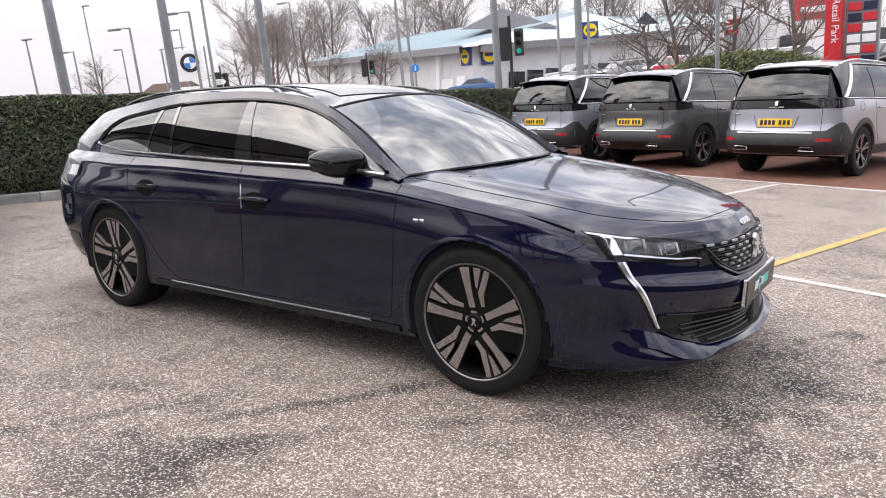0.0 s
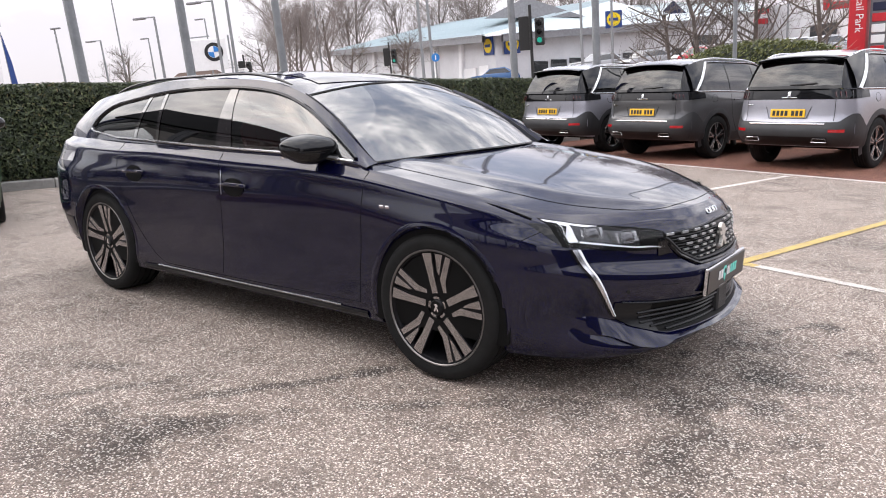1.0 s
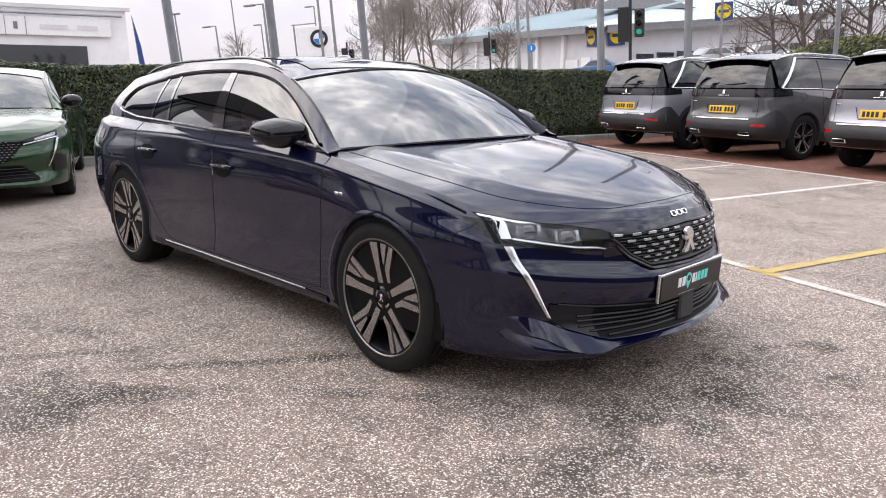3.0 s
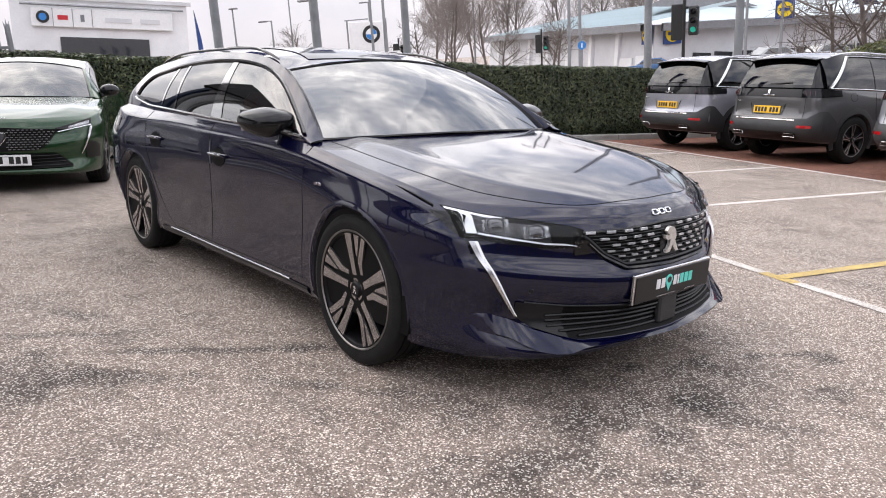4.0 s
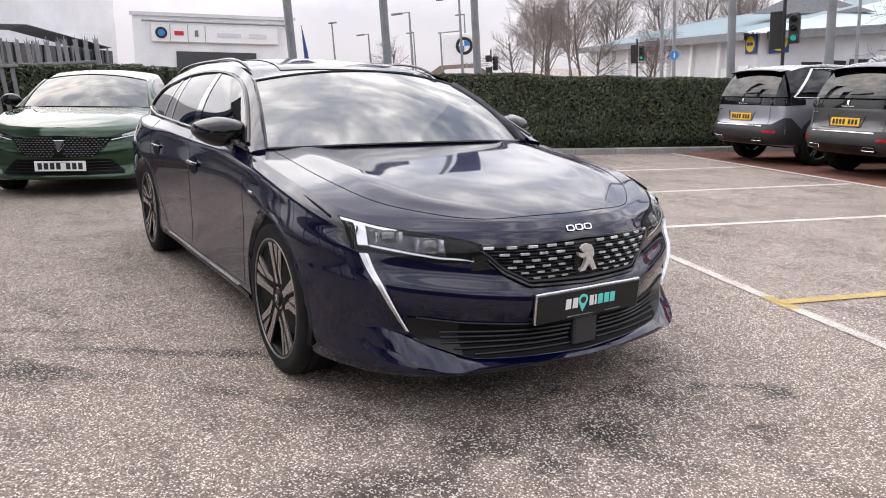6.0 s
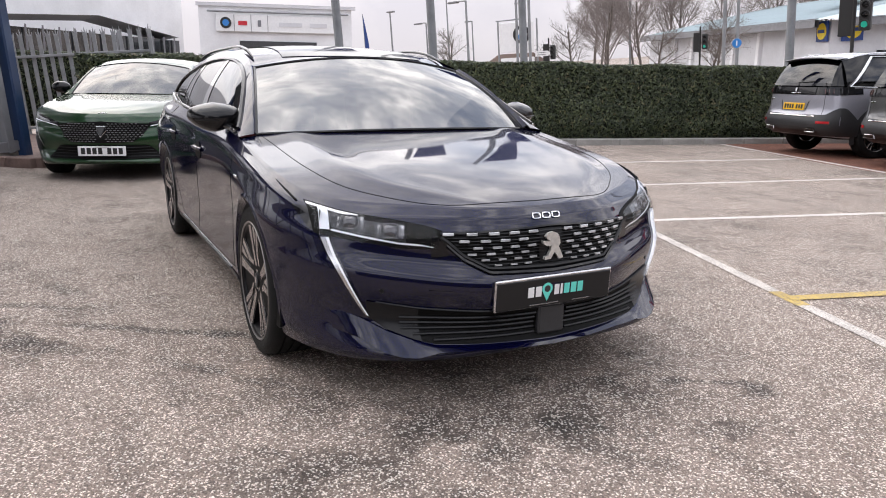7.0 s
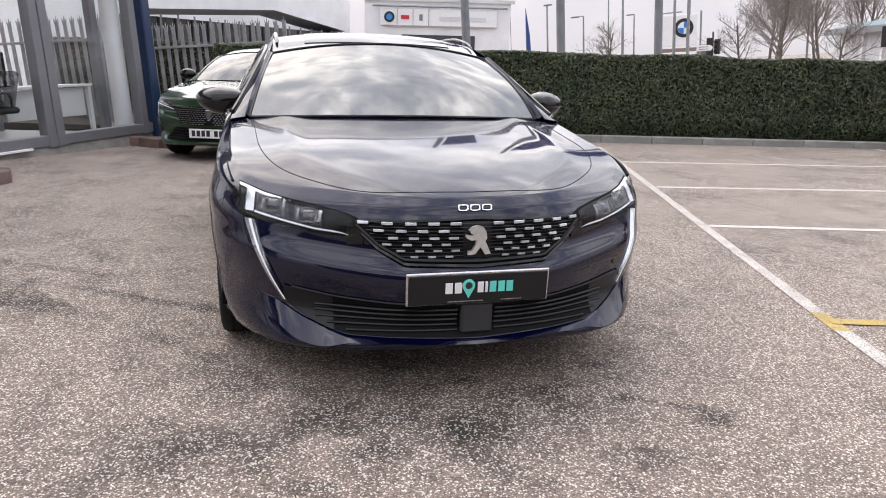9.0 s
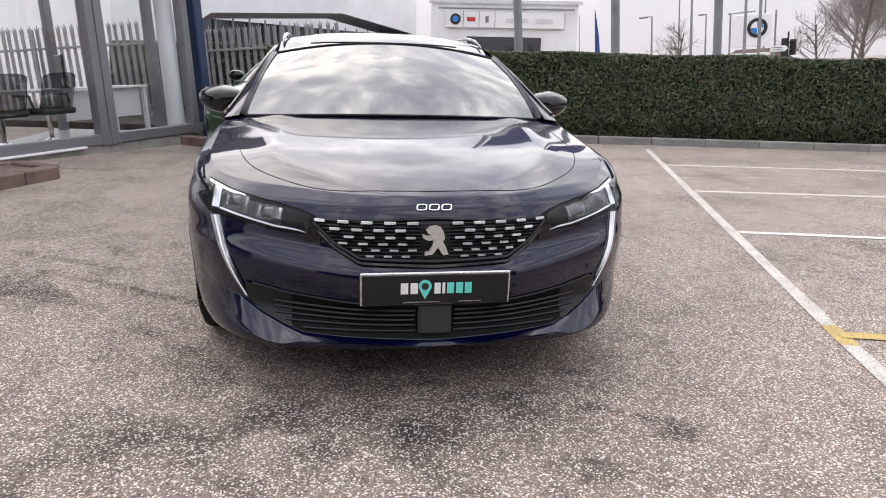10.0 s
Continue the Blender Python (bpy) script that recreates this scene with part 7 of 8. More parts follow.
def street_lamp(x, y, ztop, arm, turn):
    z0 = level(x, y)
    h = ztop - z0
    lamp = thing("street_lamp", upright(x, y, z0, turn), "slender grey street lamp with a flat head", "street lamp", "street lamps")
    part("post", Geo().tube([(0, 0, 0), (0, 0, h * 0.5), (0, 0, h)], [0.09, 0.075, 0.055], 8), POLE, lamp)
    part("arm", Geo().tube([(0, 0, h - 0.02), (-arm * 0.5, 0, h), (-arm, 0, h)], 0.045, 6), POLE, lamp)
    part("head", Geo().box((-arm - 0.2, 0, h - 0.02), (0.75, 0.28, 0.12), 0.03), FASCIA, lamp)


for x, y, zt, arm, turn in ((-52.4, 22.7, 6.4, -0.3, 20), (-66.2, 35.1, 11.0, -0.5, 20), (-36.4, 20.7, 5.8, 0.8, 20), (-62.3, 35.8, 6.9, 0.3, 20), (-30.5, 20.4, 6.1, 0.9, 20), (-29.9, 20.8, 8.4, -0.1, 20),
                            (-55.3, 37.3, 8.2, 0.4, 20), (-51.1, 25.2, 5.6, 0.7, 20), (-22.0, 26.3, 9.5, 0.1, 30), (-22.9, 28.2, 9.5, 0.1, 30), (-44.0, 40.0, 9.6, 0.5, 20), (-18.0, 36.0, 9.0, 0.1, 30), (-16.9, 37.7, 9.0, 0.1, 30), (-12.5, 60.0, 11.0, 0.4, 30)):
    street_lamp(x, y, zt, arm, turn)


def signal(x, y, z, turn, lit, name_label, big_=1.0):
    s = thing("traffic_light", upright(x, y, z, turn) @ Matrix.Scale(big_, 4), name_label, "traffic light", "traffic lights")
    part("post", Geo().tube([(-0.35, 0.1, -4), (-0.35, 0.1, 1.0)], 0.06, 8), INK, s)
    part("head", Geo().box((0, 0, 0), (0.34, 0.30, 1.0), 0.04), INK, s)
    part("backing_board", Geo().box((-0.60, 0.16, -0.02), (0.42, 0.05, 1.25), 0.03), INK, s)
    for k, zz in enumerate((0.30, 0.0, -0.30)):
        on = lit if k == 2 and lit else GLOSS_BLACK
        part("lens", Geo().lathe([(0, -0.17), (0.10, -0.165), (0.105, -0.14)], 18, Matrix.Translation((0, 0, zz))), on, s)
        part("visor", Geo().tube([(0.12 * math.cos(a), -0.24, zz + 0.12 * math.sin(a)) for a in np.linspace(-0.3, math.pi + 0.3, 12)], 0.03, 5), INK, s)


signal(-14.6, 25.1, 3.75, 24, GREEN_LAMP, "black traffic light showing green", 1.15)
signal(-33.5, 37.0, 3.9, 30, GREEN_LAMP, "distant black traffic light showing green")
signal(-41.0, 30.0, 3.2, 34, None, "distant black traffic light seen from the side")
bl = thing("blue_road_sign", facing(-20.3, 25.0, 2.92), "round blue road sign on a grey post", "sign")
part("disc", Geo().lathe([(0, -0.03), (0.19, -0.03), (0.20, 0.01)], 28), ROUNDEL_BLUE, bl)
part("mark", Geo().box((0, -0.04, 0), (0.055, 0.02, 0.22), 0.01), WHITE, bl)
part("post", Geo().tube([(0, 0.05, -3), (0, 0.05, 0.3)], 0.04, 8), POLE, bl)
ds = thing("direction_sign", facing(-38.0, 27.0, 2.95) @ Matrix.Scale(0.62, 4), "white direction arrow sign", "sign")
part("panel", Geo().prism([(-0.75, -0.28), (0.6, -0.28), (0.85, 0), (0.6, 0.28), (-0.75, 0.28)], 0, 0.06, lambda a, b, d: (a, d, b)), WHITE, ds)
for z in (-0.11, 0.10):
    part("bar", Geo().box((-0.1, -0.01, z), (0.9, 0.02, 0.05), 0.0), INK, ds)
part("post", Geo().tube([(-0.7, 0.1, -4.7), (-0.7, 0.1, 0.3)], 0.05, 6), POLE, ds)


# bare trees
def bare_tree(seed, height, spread, levels, trunk_r):
    """Trunk and twigs of one leafless tree, about 1 unit apart in growth."""
    r = random.Random(seed)
    trunk, twigs = Geo(), Geo()

    def grow(p, d, ln, rad, lv):
        pts, rads = [p], [rad]
        n = 4 if lv < 2 else 3
        for i in range(n):
            d = (d + Vector((r.gauss(0, 0.10), r.gauss(0, 0.10), 0.015 + 0.025 * lv))).normalized()
            p = p + d * ln / n
            pts.append(p)
            rads.append(max(0.005, rad * (1 - 0.45 * (i + 1) / n)))
        (trunk if lv == 0 else twigs).tube(pts, rads, 8 if lv == 0 else (5 if lv == 1 else 3), caps=False)
        if lv >= levels:
            return
        for k in range((13, 7, 5, 4, 3)[min(lv, 4)]):
            t = r.uniform(0.2, 1.0) if lv else 0.20 + 0.80 * (k + r.random()) / 15
            q = Vector(pts[0]).lerp(Vector(pts[-1]), 0)
            i = min(n - 1, int(t * n))
            q = Vector(pts[i]).lerp(Vector(pts[i + 1]), t * n - i)
            side_ = d.orthogonal().normalized()
            side_ = Matrix.Rotation(r.uniform(0, 6.28), 3, d) @ side_
            nd = (d * (1 - spread) + side_ * spread * r.uniform(0.7, 1.2) + Vector((0, 0, 0.12))).normalized()
            grow(q, nd, ln * r.uniform(0.42, 0.66) * (1.15 - 0.35 * t), max(0.006, rad * 0.40), lv + 1)

    grow(Vector((0, 0, 0)), Vector((0, 0, 1)), height * 0.72, trunk_r, 0)
    return mesh_of("trunk", trunk, BARK), mesh_of("crown", twigs, BARK_PALE if levels > 3 else BARK)


FORMS = [bare_tree(11, 9, 0.56, 4, 0.13), bare_tree(12, 9, 0.52, 4, 0.12), bare_tree(23, 6, 0.70, 3, 0.105), bare_tree(31, 7, 0.66, 3, 0.11)]


def plant_tree(x, y, form, s, label, turn):
    z = level(x, y)
    t = thing("bare_tree", upright(x, y, z - 0.1, turn) @ Matrix.Scale(s, 4), label, "tree", "bare winter trees")
    part("trunk", FORMS[form][0], None, t)
    part("crown", FORMS[form][1], None, t, "fine leafless twigs")


rt = random.Random(3)
for i in range(17):
    q = i / 16
    plant_tree(-76 + 62 * q + rt.uniform(-2, 2), 62 + 30 * q + rt.uniform(-3, 4), rt.choice((0, 1)), rt.uniform(1.25, 1.6), "tall bare poplar behind the store", rt.uniform(0, 360))
for x, y, f, s in ((-44.0, 37.5, 0, 0.95), (-42.0, 39.5, 1, 0.95), (-46.5, 36.0, 3, 0.85), (-39.8, 39.0, 2, 0.85), (-48.5, 41.0, 0, 0.95), (-37.3, 41.9, 2, 0.90), (-63.5, 33.8, 3, 0.95), (-33.5, 38.5, 3, 0.75), (-5.6, 19.4, 3, 0.78), (-4.2, 19.0, 2, 0.80), (-7.4, 21.5, 2, 0.72), (-3.2, 24.0, 3, 0.8), (-25.0, 62.0, 2, 0.9), (-60.0, 50.0, 1, 1.0)):
    plant_tree(x, y, f, s, "bare spreading winter tree", rt.uniform(0, 360))

# bush mound with spiky plants beyond the parked cars
mound = thing("bush_mound", upright(-2.9, 15.4, 0.0), "low clipped evergreen bushes on a mound", "bush", kind="stuff")
cg, lg = Geo(), Geo()
P = []
for a in np.linspace(0, 2 * math.pi, 37):
    P.append([(2.5 * math.cos(a) * math.sin(b), 1.1 * math.sin(a) * math.sin(b), 0.2 + 2.0 * math.cos(b) ** 0.6) for b in np.linspace(0.02, math.pi / 2, 12)])
cg.grid(P)
# dark core sheet, coloured as the shade inside the bushes
part("shade_core", cg, HEDGE_CORE, mound)
rb = random.Random(8)
for i in range(22000):
    a, b = rb.uniform(0, 6.283), math.acos(rb.uniform(0, 1))
    c = Vector((2.5 * math.cos(a) * math.sin(b), 1.1 * math.sin(a) * math.sin(b), 0.2 + 2.0 * max(0, math.cos(b)) ** 0.6)) * (1 + rb.uniform(-0.02, 0.05))
    nn = Vector([rb.gauss(0, 1) for _ in range(3)]).normalized()
    ax = nn.orthogonal().normalized()
    sd = nn.cross(ax)
    ln = rb.uniform(0.025, 0.055)
    lg.add([c - ax * ln, c + sd * ln * 0.35, c + ax * ln, c - sd * ln * 0.35], [(0, 1, 2, 3)])
part("leaves", lg, BUSH_LEAF, mound, angle=0)
for i in range(6):
    y = thing("spiky_plant", upright(-4.6 + 0.62 * i + rb.uniform(-0.2, 0.2), 16.2 + rb.uniform(-0.3, 0.4), 1.7), "spiky evergreen plant with sword-like leaves", "plant", "spiky plants")
    for k in range(26):
        a, e = rb.uniform(0, 6.283), rb.uniform(0.15, 1.3)
        ln = rb.uniform(0.5, 0.8)
        d = Vector((math.cos(a) * math.cos(e), math.sin(a) * math.cos(e), math.sin(e)))
        s = d.cross(Vector((0, 0, 1))).normalized() * 0.022
        part("leaf", Geo().add([(0, 0, 0), d * ln * 0.5 + s, d * ln, d * ln * 0.5 - s], [(0, 1, 2, 3)]), BUSH_LEAF, y)


# far parked cars by the shops
def far_car_mesh():
    b, w = Geo(), Geo()
    b.grid([[(x, y, z) for y, z in ((-0.86, 0.3), (-0.9, 0.62), (-0.84, zt), (0.84, zt), (0.9, 0.62), (0.86, 0.3))] for x, zt in ((-2.1, 0.72), (-1.95, 0.85), (-1.0, 0.92), (-0.95, 0.92), (1.5, 0.95), (2.0, 0.92), (2.1, 0.7))])
    b.grid([[(x, y * s, z) for y, s, z in ((-0.82, 1, 0.9), (-0.62, 1, zt), (0.62, 1, zt), (0.82, 1, 0.9))] for x, zt in ((-1.0, 0.92), (-0.35, 1.40), (0.9, 1.45), (1.75, 0.96))])
    return b


FAR_CAR = far_car_mesh()
far_paints = [mat("far_white", (0.75, 0.75, 0.75), 0.25, coat=1.0, var=0.03), mat("far_silver", (0.35, 0.35, 0.36), 0.3, 0.6, coat=1.0, var=0.03), mat("far_red", (0.40, 0.015, 0.03), 0.25, coat=1.0, var=0.03), mat("far_black", (0.02, 0.02, 0.022), 0.2, coat=1.0, var=0.03), mat("far_blue", (0.03, 0.10, 0.25), 0.3, coat=1.0, var=0.03)]
far_mesh = [mesh_of("body", FAR_CAR, p, 40) for p in far_paints]
glz = Geo()
for s in (1, -1):
    glz.add([(-0.85, s * 0.79, 0.98), (1.4, s * 0.79, 0.99), (0.9, s * 0.665, 1.36), (-0.30, s * 0.665, 1.34)], [(0, 1, 2, 3)])
glz.add([(-1.02, -0.7, 0.96), (-1.02, 0.7, 0.96), (-0.42, 0.58, 1.38), (-0.42, -0.58, 1.38)], [(0, 1, 2, 3)])
far_glass = mesh_of("windows", glz, DARK_GLAZE, 0)
tyre_far = mesh_of("tyre", Geo().lathe([(0.0, -0.09), (0.2, -0.1), (0.31, -0.09), (0.31, 0.09), (0.0, 0.1)], 16), RUBBER)
rc = random.Random(14)
for x, y, turn, col in ((-22.5, 47.5, 60, 1), (-19.5, 49.0, 60, 1), (-14.0, 46.0, 150, 2), (-12.8, 47.0, 60, 1), (-24.5, 51.0, 20, 0), (-16.2, 50.5, 60, 0), (-10.5, 52.0, 60, 0), (-8.2, 50.0, 60, 1), (-26.6, 39.7, 30, 4), (-2.5, 40.0, 70, 3), (-0.8, 41.0, 70, 0), (-4.8, 44.0, 20, 1), (0.8, 42.0, 70, 0), (2.6, 45.0, 70, 1), (-3.2, 47.0, 70, 3), (-0.5, 50.0, 70, 1), (1.8, 52.0, 60, 0), (-6.0, 55.0, 30, 3)):
    c = thing("far_car", upright(x, y, level(x, y), turn) @ Matrix.Scale(0.82 if col == 4 else 1.0, 4), ("white", "silver", "red", "black", "blue")[col] + " car standing in the distant shop car park", "car", "distant parked cars")
    part("body", far_mesh[col], None, c)
    part("glazing", far_glass, None, c)
    for ax in (-1.3, 1.3):
        for s in (1, -1):
            o = part("tyre", tyre_far, None, c)
            o.matrix_basis = Matrix.Translation((ax, s * 0.78, 0.31))

# banners at the dealership's edge
for x, y, h in ((-136.6, 53.4, 13.2),):
    b = thing("feather_banner", upright(x, y, 0.3, 0), "tall blue feather banner", "banner", "feather banners")
    part("pole", Geo().tube([(0, 0, 0), (0, 0, h)], 0.06, 6), POLE, b)
    part("cloth", Geo().add([(0, 0, 1.2), (0.5, 1.0, 1.2), (0.35, 0.7, h * 0.6), (0.03, 0.06, h)], [(0, 1, 2, 3)]), SIGN_BLUE, b)
bp = thing("bare_flagpole", upright(-137.7, 50.6, 0.3), "thin bare flagpole beside the banner", "pole")
part("pole", Geo().tube([(0, 0, 0), (0, 0, 12.0)], 0.07, 6), POLE, bp)

# ---- the showroom with its office, and the fence beside it ----
SF0, SFD = Vector((-8.50, -2.15, 0)), Vector((0.82, -0.572, 0)).normalized()
SFM = Matrix.Translation(SF0) @ pose(0, 0, 0, 3.2) @ pose(0, 0, 0, 0, 0, math.degrees(math.atan2(SFD.y, SFD.x)))
show = thing("showroom", SFM, "grey framed glass showroom front with a dark fascia", "building")
H_GL = 3.6
part("plinth", Geo().box((9.0, -0.22, 0.05), (18.2, 0.40, 0.24), 0.01), CONCRETE, show)
part("sill_strip", Geo().box((10.2, 0.02, 0.165), (16.0, 0.06, 0.03), 0.005), WHITE, show)
for s in (0.20, 1.72, 1.86, 3.9, 4.05, 6.2, 8.4, 10.6, 12.8, 15.0, 17.2):
    part("mullion", Geo().box((s, -0.06, H_GL / 2 + 0.15), (0.13, 0.16, H_GL), 0.01), ALU, show)
for z in (0.24, H_GL + 0.05):
    part("transom", Geo().box((8.7, -0.06, z), (17.4, 0.14, 0.14), 0.01), ALU, show)
for a, b in ((0.26, 1.66), (1.92, 3.84), (4.11, 6.14), (6.26, 8.34), (8.46, 10.54), (10.66, 12.74), (12.86, 14.94), (15.06, 17.14)):
    part("pane", Geo().add([(a, -0.06, 0.21), (b, -0.06, 0.21), (b, -0.06, H_GL + 0.09), (a, -0.06, H_GL + 0.09)], [(0, 1, 2, 3)]), SHOP_GLASS, show, shadow=False)
part("fascia", Geo().box((8.9, -0.35, H_GL + 0.68), (18.4, 1.0, 1.16), 0.02), WALL_DARK, show)
part("roof_slab", Geo().box((8.9, -2.6, H_GL + 0.45), (18.4, 5.2, 0.30), 0.0), CLAD_WHITE, show)
part("side_wall", Geo().box((18.0, -2.6, 2.1), (0.3, 5.2, 4.2), 0.0), CLAD_WHITE, show)
part("rear_glazing", Geo().add([(0.2, -5.1, 0.2), (17.8, -5.1, 0.2), (17.8, -5.1, H_GL + 0.3), (0.2, -5.1, H_GL + 0.3)], [(0, 1, 2, 3)]), SHOP_GLASS, show, shadow=False)
for s in (3.0, 6.0, 9.0, 12.0, 15.0):
    part("mullion", Geo().box((s, -5.1, H_GL / 2 + 0.15), (0.10, 0.10, H_GL), 0.01), ALU, show)
part("inner_floor", Geo().box((8.9, -2.6, 0.06), (18.0, 5.0, 0.20), 0.0), PAVE, show)
part("column", Geo().box((-0.03, -0.02, 2.4), (0.17, 0.20, 4.8), 0.02), BLUE_STEEL, show, "dark blue steel corner column")
part("inner_column", Geo().tube([(0.30, -0.30, 0.1), (0.30, -0.30, 3.9)], 0.13, 20), CLAD_WHITE, show, "round pale inner column")
for s in (-0.9, -3.2, -5.1):
    part("mullion", Geo().box((0.06, s, H_GL / 2 + 0.15), (0.14, 0.12, H_GL), 0.01), ALU, show)
part("side_glazing", Geo().add([(0.06, -0.2, 0.2), (0.06, -5.1, 0.2), (0.06, -5.1, H_GL + 0.1), (0.06, -0.2, H_GL + 0.1)], [(0, 1, 2, 3)]), SHOP_GLASS, show, shadow=False)
# sign letters as plain bars on the fascia
for k in range(8):
    part("letter_bar", Geo().box((7.4 + 0.62 * k, 0.18, H_GL + 0.7), (0.42, 0.06, 0.62), 0.01), WHITE, show)


def in_show(x, y, z=0.16, turn=0):
    return SFM @ pose(x, y, z, 0, 0, turn)


CHAIR_MESH = glass("chair_mesh", (0.22, 0.22, 0.23), 0.02, 0.5)
desk = thing("office_desk", in_show(1.5, -1.1), "white office desk behind the glass", "desk")
part("desktop", Geo().box((0.1, 0, 0.73), (2.4, 0.8, 0.035), 0.006), DESK, desk)
part("modesty_panel", Geo().box((-0.35, 0.30, 0.50), (1.3, 0.02, 0.40), 0.003), DESK, desk)
for x in (-1.06, 1.26):
    for y in (-0.34, 0.34):
        part("leg", Geo().box((x, y, 0.36), (0.06, 0.06, 0.72), 0.005), DESK, desk)
screen = thing("computer_screen", in_show(1.62, -1.0, 0.9075, 62), "black computer screen on the white desk", "monitor")
part("foot", Geo().box((0, 0, 0.008), (0.20, 0.16, 0.016), 0.004), SATIN_BLACK, screen)
part("stem", Geo().box((0, 0.03, 0.10), (0.05, 0.03, 0.19), 0.006), SATIN_BLACK, screen)
part("panel", Geo().box((0, 0, 0.30), (0.50, 0.035, 0.30), 0.008), SATIN_BLACK, screen)
cup = thing("cup", in_show(0.95, -0.95, 0.905), "small white cup on the desk", "cup")
part("bowl", Geo().lathe([(0.0, 0.0), (0.03, 0.0), (0.04, 0.08), (0.036, 0.08), (0.028, 0.01)], 20, pose(0, 0, 0, 90)), WHITE, cup)
part("ear", Geo().tube([(0.036 + 0.02 * math.sin(a), 0, 0.04 + 0.02 * math.cos(a)) for a in np.linspace(0, math.pi, 8)], 0.005, 5), WHITE, cup)
for cx, cy, tn in ((2.30, -0.47, 4), (2.95, -0.47, -5)):
    ch = thing("office_chair", in_show(cx, cy, 0.16, tn), "black mesh office swivel chair on a chrome star base", "chair", "office chairs")
    part("seat", Geo().box((0, 0, 0.48), (0.50, 0.50, 0.08), 0.03), SEAT_BLACK, ch)
    part("backrest", Geo().grid([[(-0.25 + 0.5 * a, 0.26 + 0.10 * b - 0.10 * (2 * a - 1) ** 2 * (1 - 0.4 * b), 0.52 + 0.44 * b * (1 - 0.10 * (2 * a - 1) ** 4)) for a in np.linspace(0, 1, 11)] for b in np.linspace(0, 1, 7)]), CHAIR_MESH, ch, "see-through grey mesh backrest")
    part("stem", Geo().tube([(0, 0, 0.10), (0, 0, 0.46)], 0.03, 10), CHROME, ch)
    for k in range(5):
        a = 2 * math.pi * k / 5
        lg_ = part("leg", Geo().tube([(0, 0, 0.12), (0.30 * math.cos(a), 0.30 * math.sin(a), 0.07)], [0.025, 0.016], 6), CHROME, ch)
        part("castor", Geo().lathe([(0, -0.02), (0.03, -0.02), (0.03, 0.02), (0, 0.02)], 10, Matrix.Translation((0.30 * math.cos(a), 0.30 * math.sin(a), 0.03))), RUBBER, lg_)
    for s in (-1, 1):
        part("armrest", Geo().tube([(s * 0.27, 0.1, 0.50), (s * 0.29, 0.05, 0.68), (s * 0.28, -0.15, 0.69)], 0.018, 6), SATIN_BLACK, ch)

# block-paved plinth before the glass corner and the small kerb island
edge_m = mesh_of("edging_block", Geo().box((0, 0, 0), (0.44, 0.16, 0.16), 0.012), BRICK_EDGE)


def block_edge(name, pts, label):
    t = thing(name, Matrix.Identity(4), label, "kerb", kind="structure")
    for a, b in zip(pts, pts[1:]):
        a, b = Vector((*a, 0)), Vector((*b, 0))
        n = max(1, round((b - a).length / 0.45))
        for i in range(n):
            p = a.lerp(b, (i + 0.5) / n)
            o = part("edging_block", edge_m, None, t)
            o.matrix_basis = Matrix.LocRotScale(p + Vector((0, 0, 0.05)), Euler((0, 0, math.atan2((b - a).y, (b - a).x) + random.uniform(-0.02, 0.02))), Vector(((b - a).length / n / 0.45, 1, 1)))
    return t


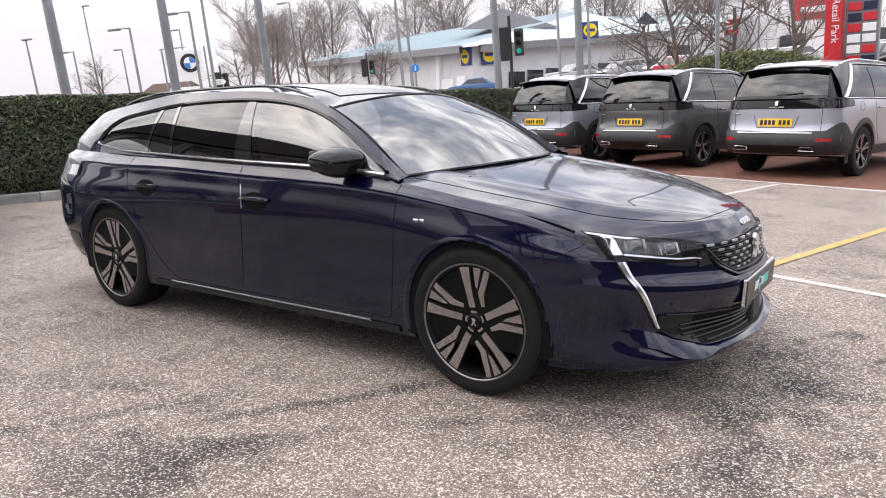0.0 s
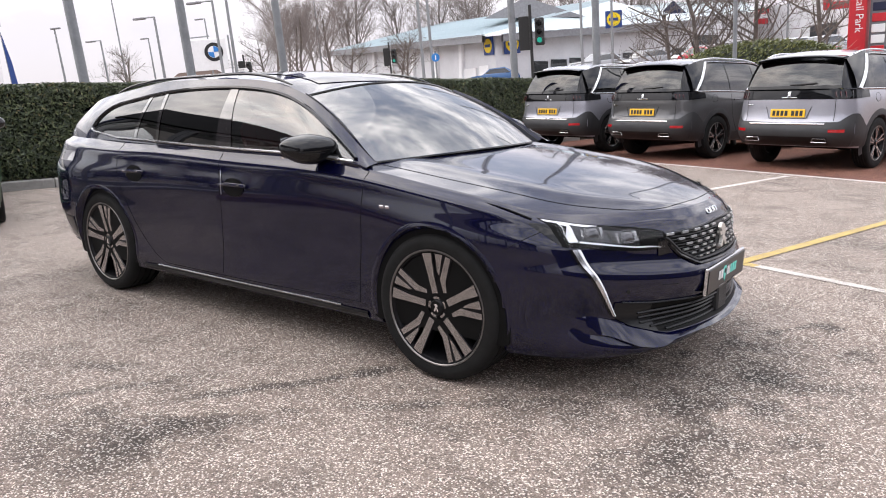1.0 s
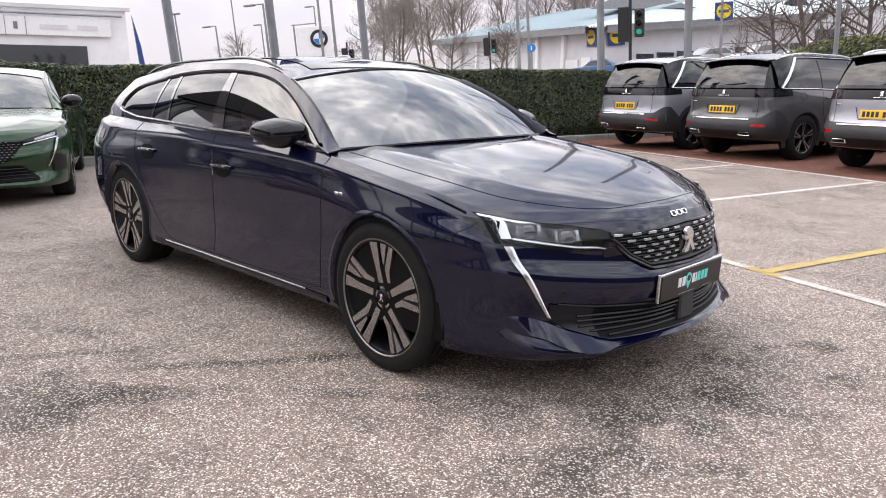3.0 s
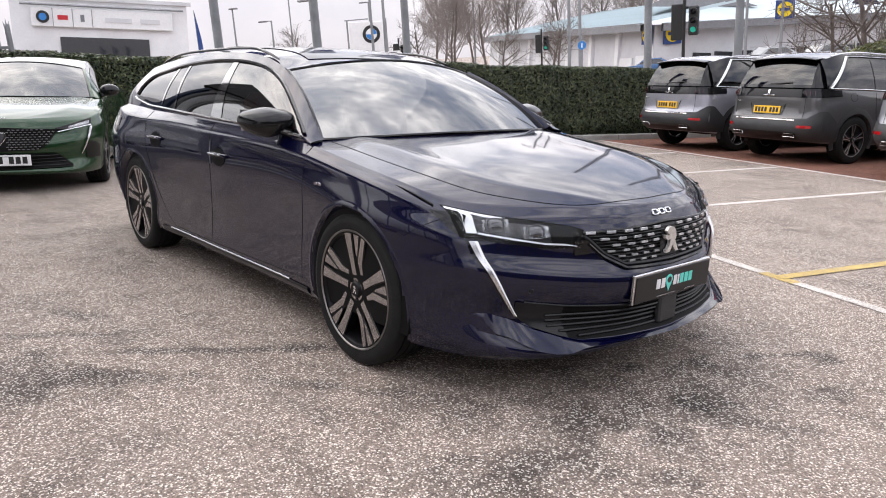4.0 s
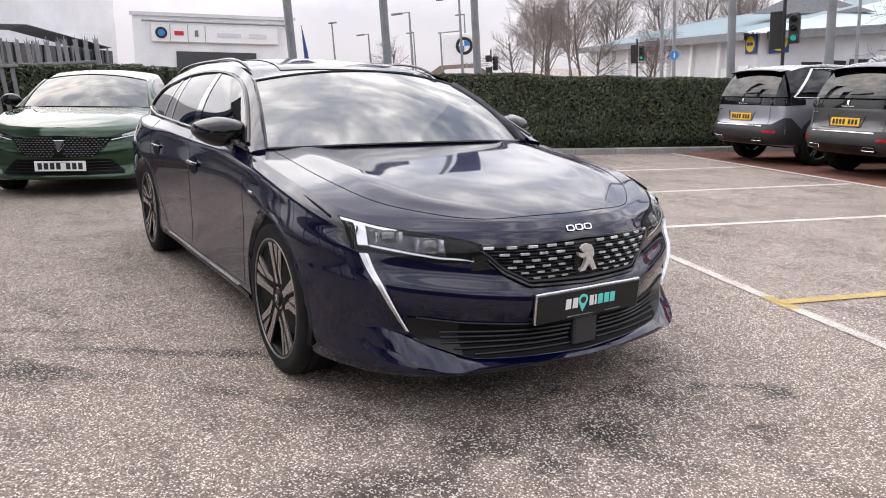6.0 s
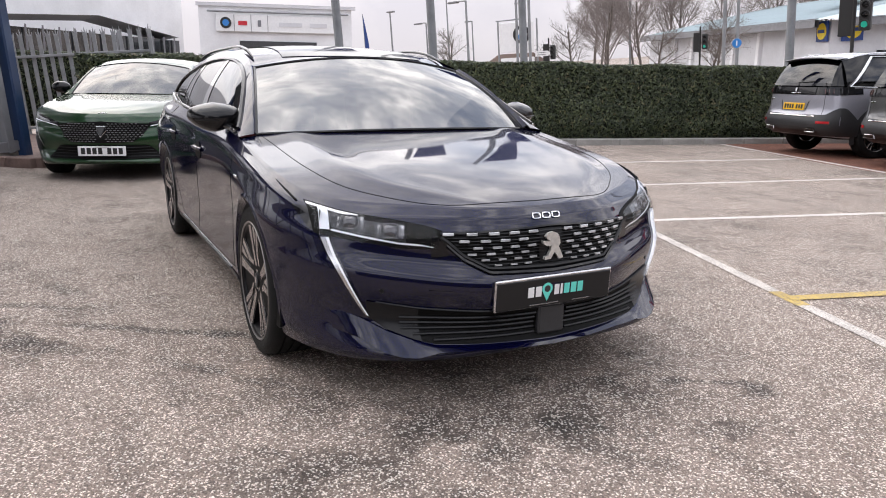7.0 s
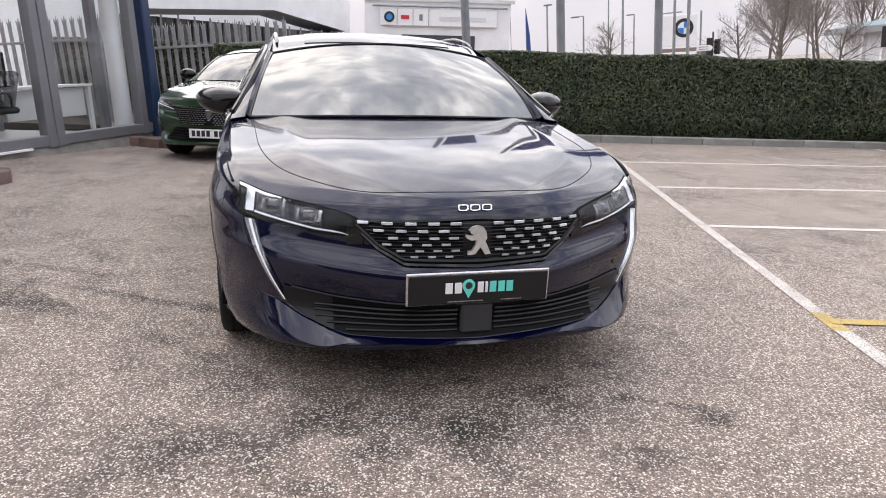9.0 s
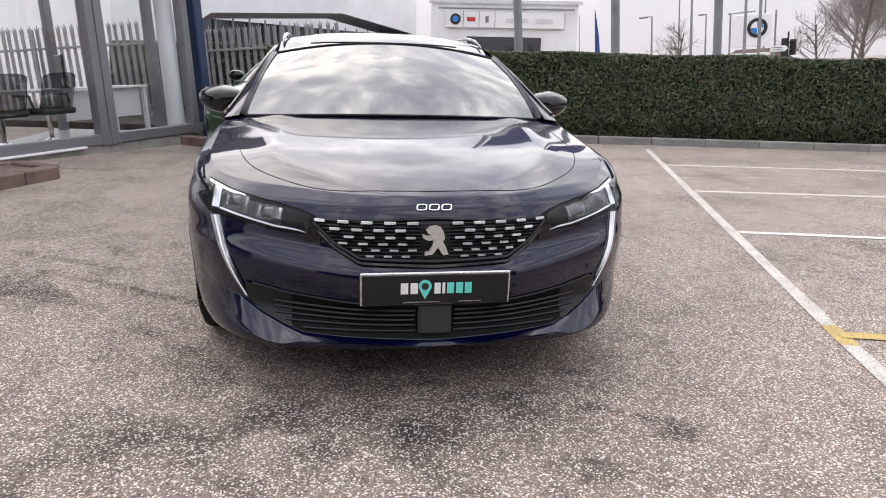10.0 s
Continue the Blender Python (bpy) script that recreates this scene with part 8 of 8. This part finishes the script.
block_edge("plinth_edge", [(-8.9, -3.25), (-7.72, -1.98), (-9.6, -0.35)], "low red block edging before the glass corner")
solid("pavement_plinth", Geo().add([(-8.9, -3.2, 0.10), (-7.78, -1.98, 0.10), (-9.6, -0.40, 0.10), (-12.5, -0.2, 0.10), (-12.5, -3.2, 0.10)], [(0, 1, 2, 3, 4)]), BRICK_EDGE, "red paved strip beside the showroom", "pavement", kind="structure", angle=0)
block_edge("island_edge", [(-1.6, -4.15), (-3.3, -3.62), (-4.62, -3.12), (-5.0, -3.62), (-4.2, -4.4)], "low red block kerb island")
solid("pavement_island", Geo().add([(-1.6, -4.2, 0.10), (-3.3, -3.68, 0.10), (-4.58, -3.18, 0.10), (-4.95, -3.62, 0.10), (-4.2, -4.4, 0.10), (-2.0, -5.2, 0.10)], [(0, 1, 2, 3, 4, 5)]), BRICK_EDGE, "small paved island beside the showroom", "pavement", kind="structure", angle=0)

# palisade fence: pales with split tips
pale = Geo()
pale.prism([(-0.034, 0), (0.034, 0), (0.034, 1.92), (0.046, 2.05), (0.014, 1.98), (0.0, 2.10), (-0.014, 1.98), (-0.046, 2.05), (-0.034, 1.92)], -0.012, 0.012, lambda a, b, d: (a, d + 0.010 * (abs(a) > 0.02), b))
pale_m = mesh_of("pale", pale, FENCE, 20)


def fence_run(a, b, z, label):
    a, b = Vector((*a, z)), Vector((*b, z))
    f = thing("palisade_fence", Matrix.LocRotScale(a, (PLUMB.to_3x3() @ Euler((0, 0, math.atan2((b - a).y, (b - a).x))).to_matrix()).to_quaternion(), None), label, "fence", "palisade fences")
    ln = (b - a).length
    n = int(ln / 0.155)
    for i in range(n):
        o = part("pale", pale_m, None, f)
        o.matrix_basis = Matrix.Translation((0.155 * (i + 0.5), 0, 0)) @ pose(0, 0, 0, 0, random.uniform(-0.8, 0.8), 0)
    for zz in (0.35, 1.62):
        part("rail", Geo().box((ln / 2, 0.04, zz), (ln, 0.04, 0.05), 0.005), FENCE, f)
    for i in range(int(ln / 2.75) + 1):
        part("post", Geo().box((2.75 * i + 0.03, 0.09, 1.0), (0.06, 0.06, 2.0), 0.004), FENCE, f)
    return f


fence_run((-11.95, 0.15), (-12.80, -3.4), 0.05, "grey galvanised palisade fence with split spiked tips")
fence_run((-12.80, -3.4), (-15.3, -14.0), 0.0, "grey galvanised palisade fence seen through the glass")

# plain dark wall added out of view on the far side; blocks low sky, darkens reflections
UNSEEN_WALL = mat("dark_cladding", (0.035, 0.036, 0.040), 0.55, var=0.2, scale=0.6)
yard = Geo()
for k in range(30):
    yard.box((0, -14.5 + k * 1.0, 2.3), (0.30, 0.985, 4.8), 0.02)
solid("wall_east", yard, UNSEEN_WALL, "plain dark clad wall, added out of view", "wall", kind="structure", m=pose(13.0, -3.0, 0, 0, 0, 8), angle=0)
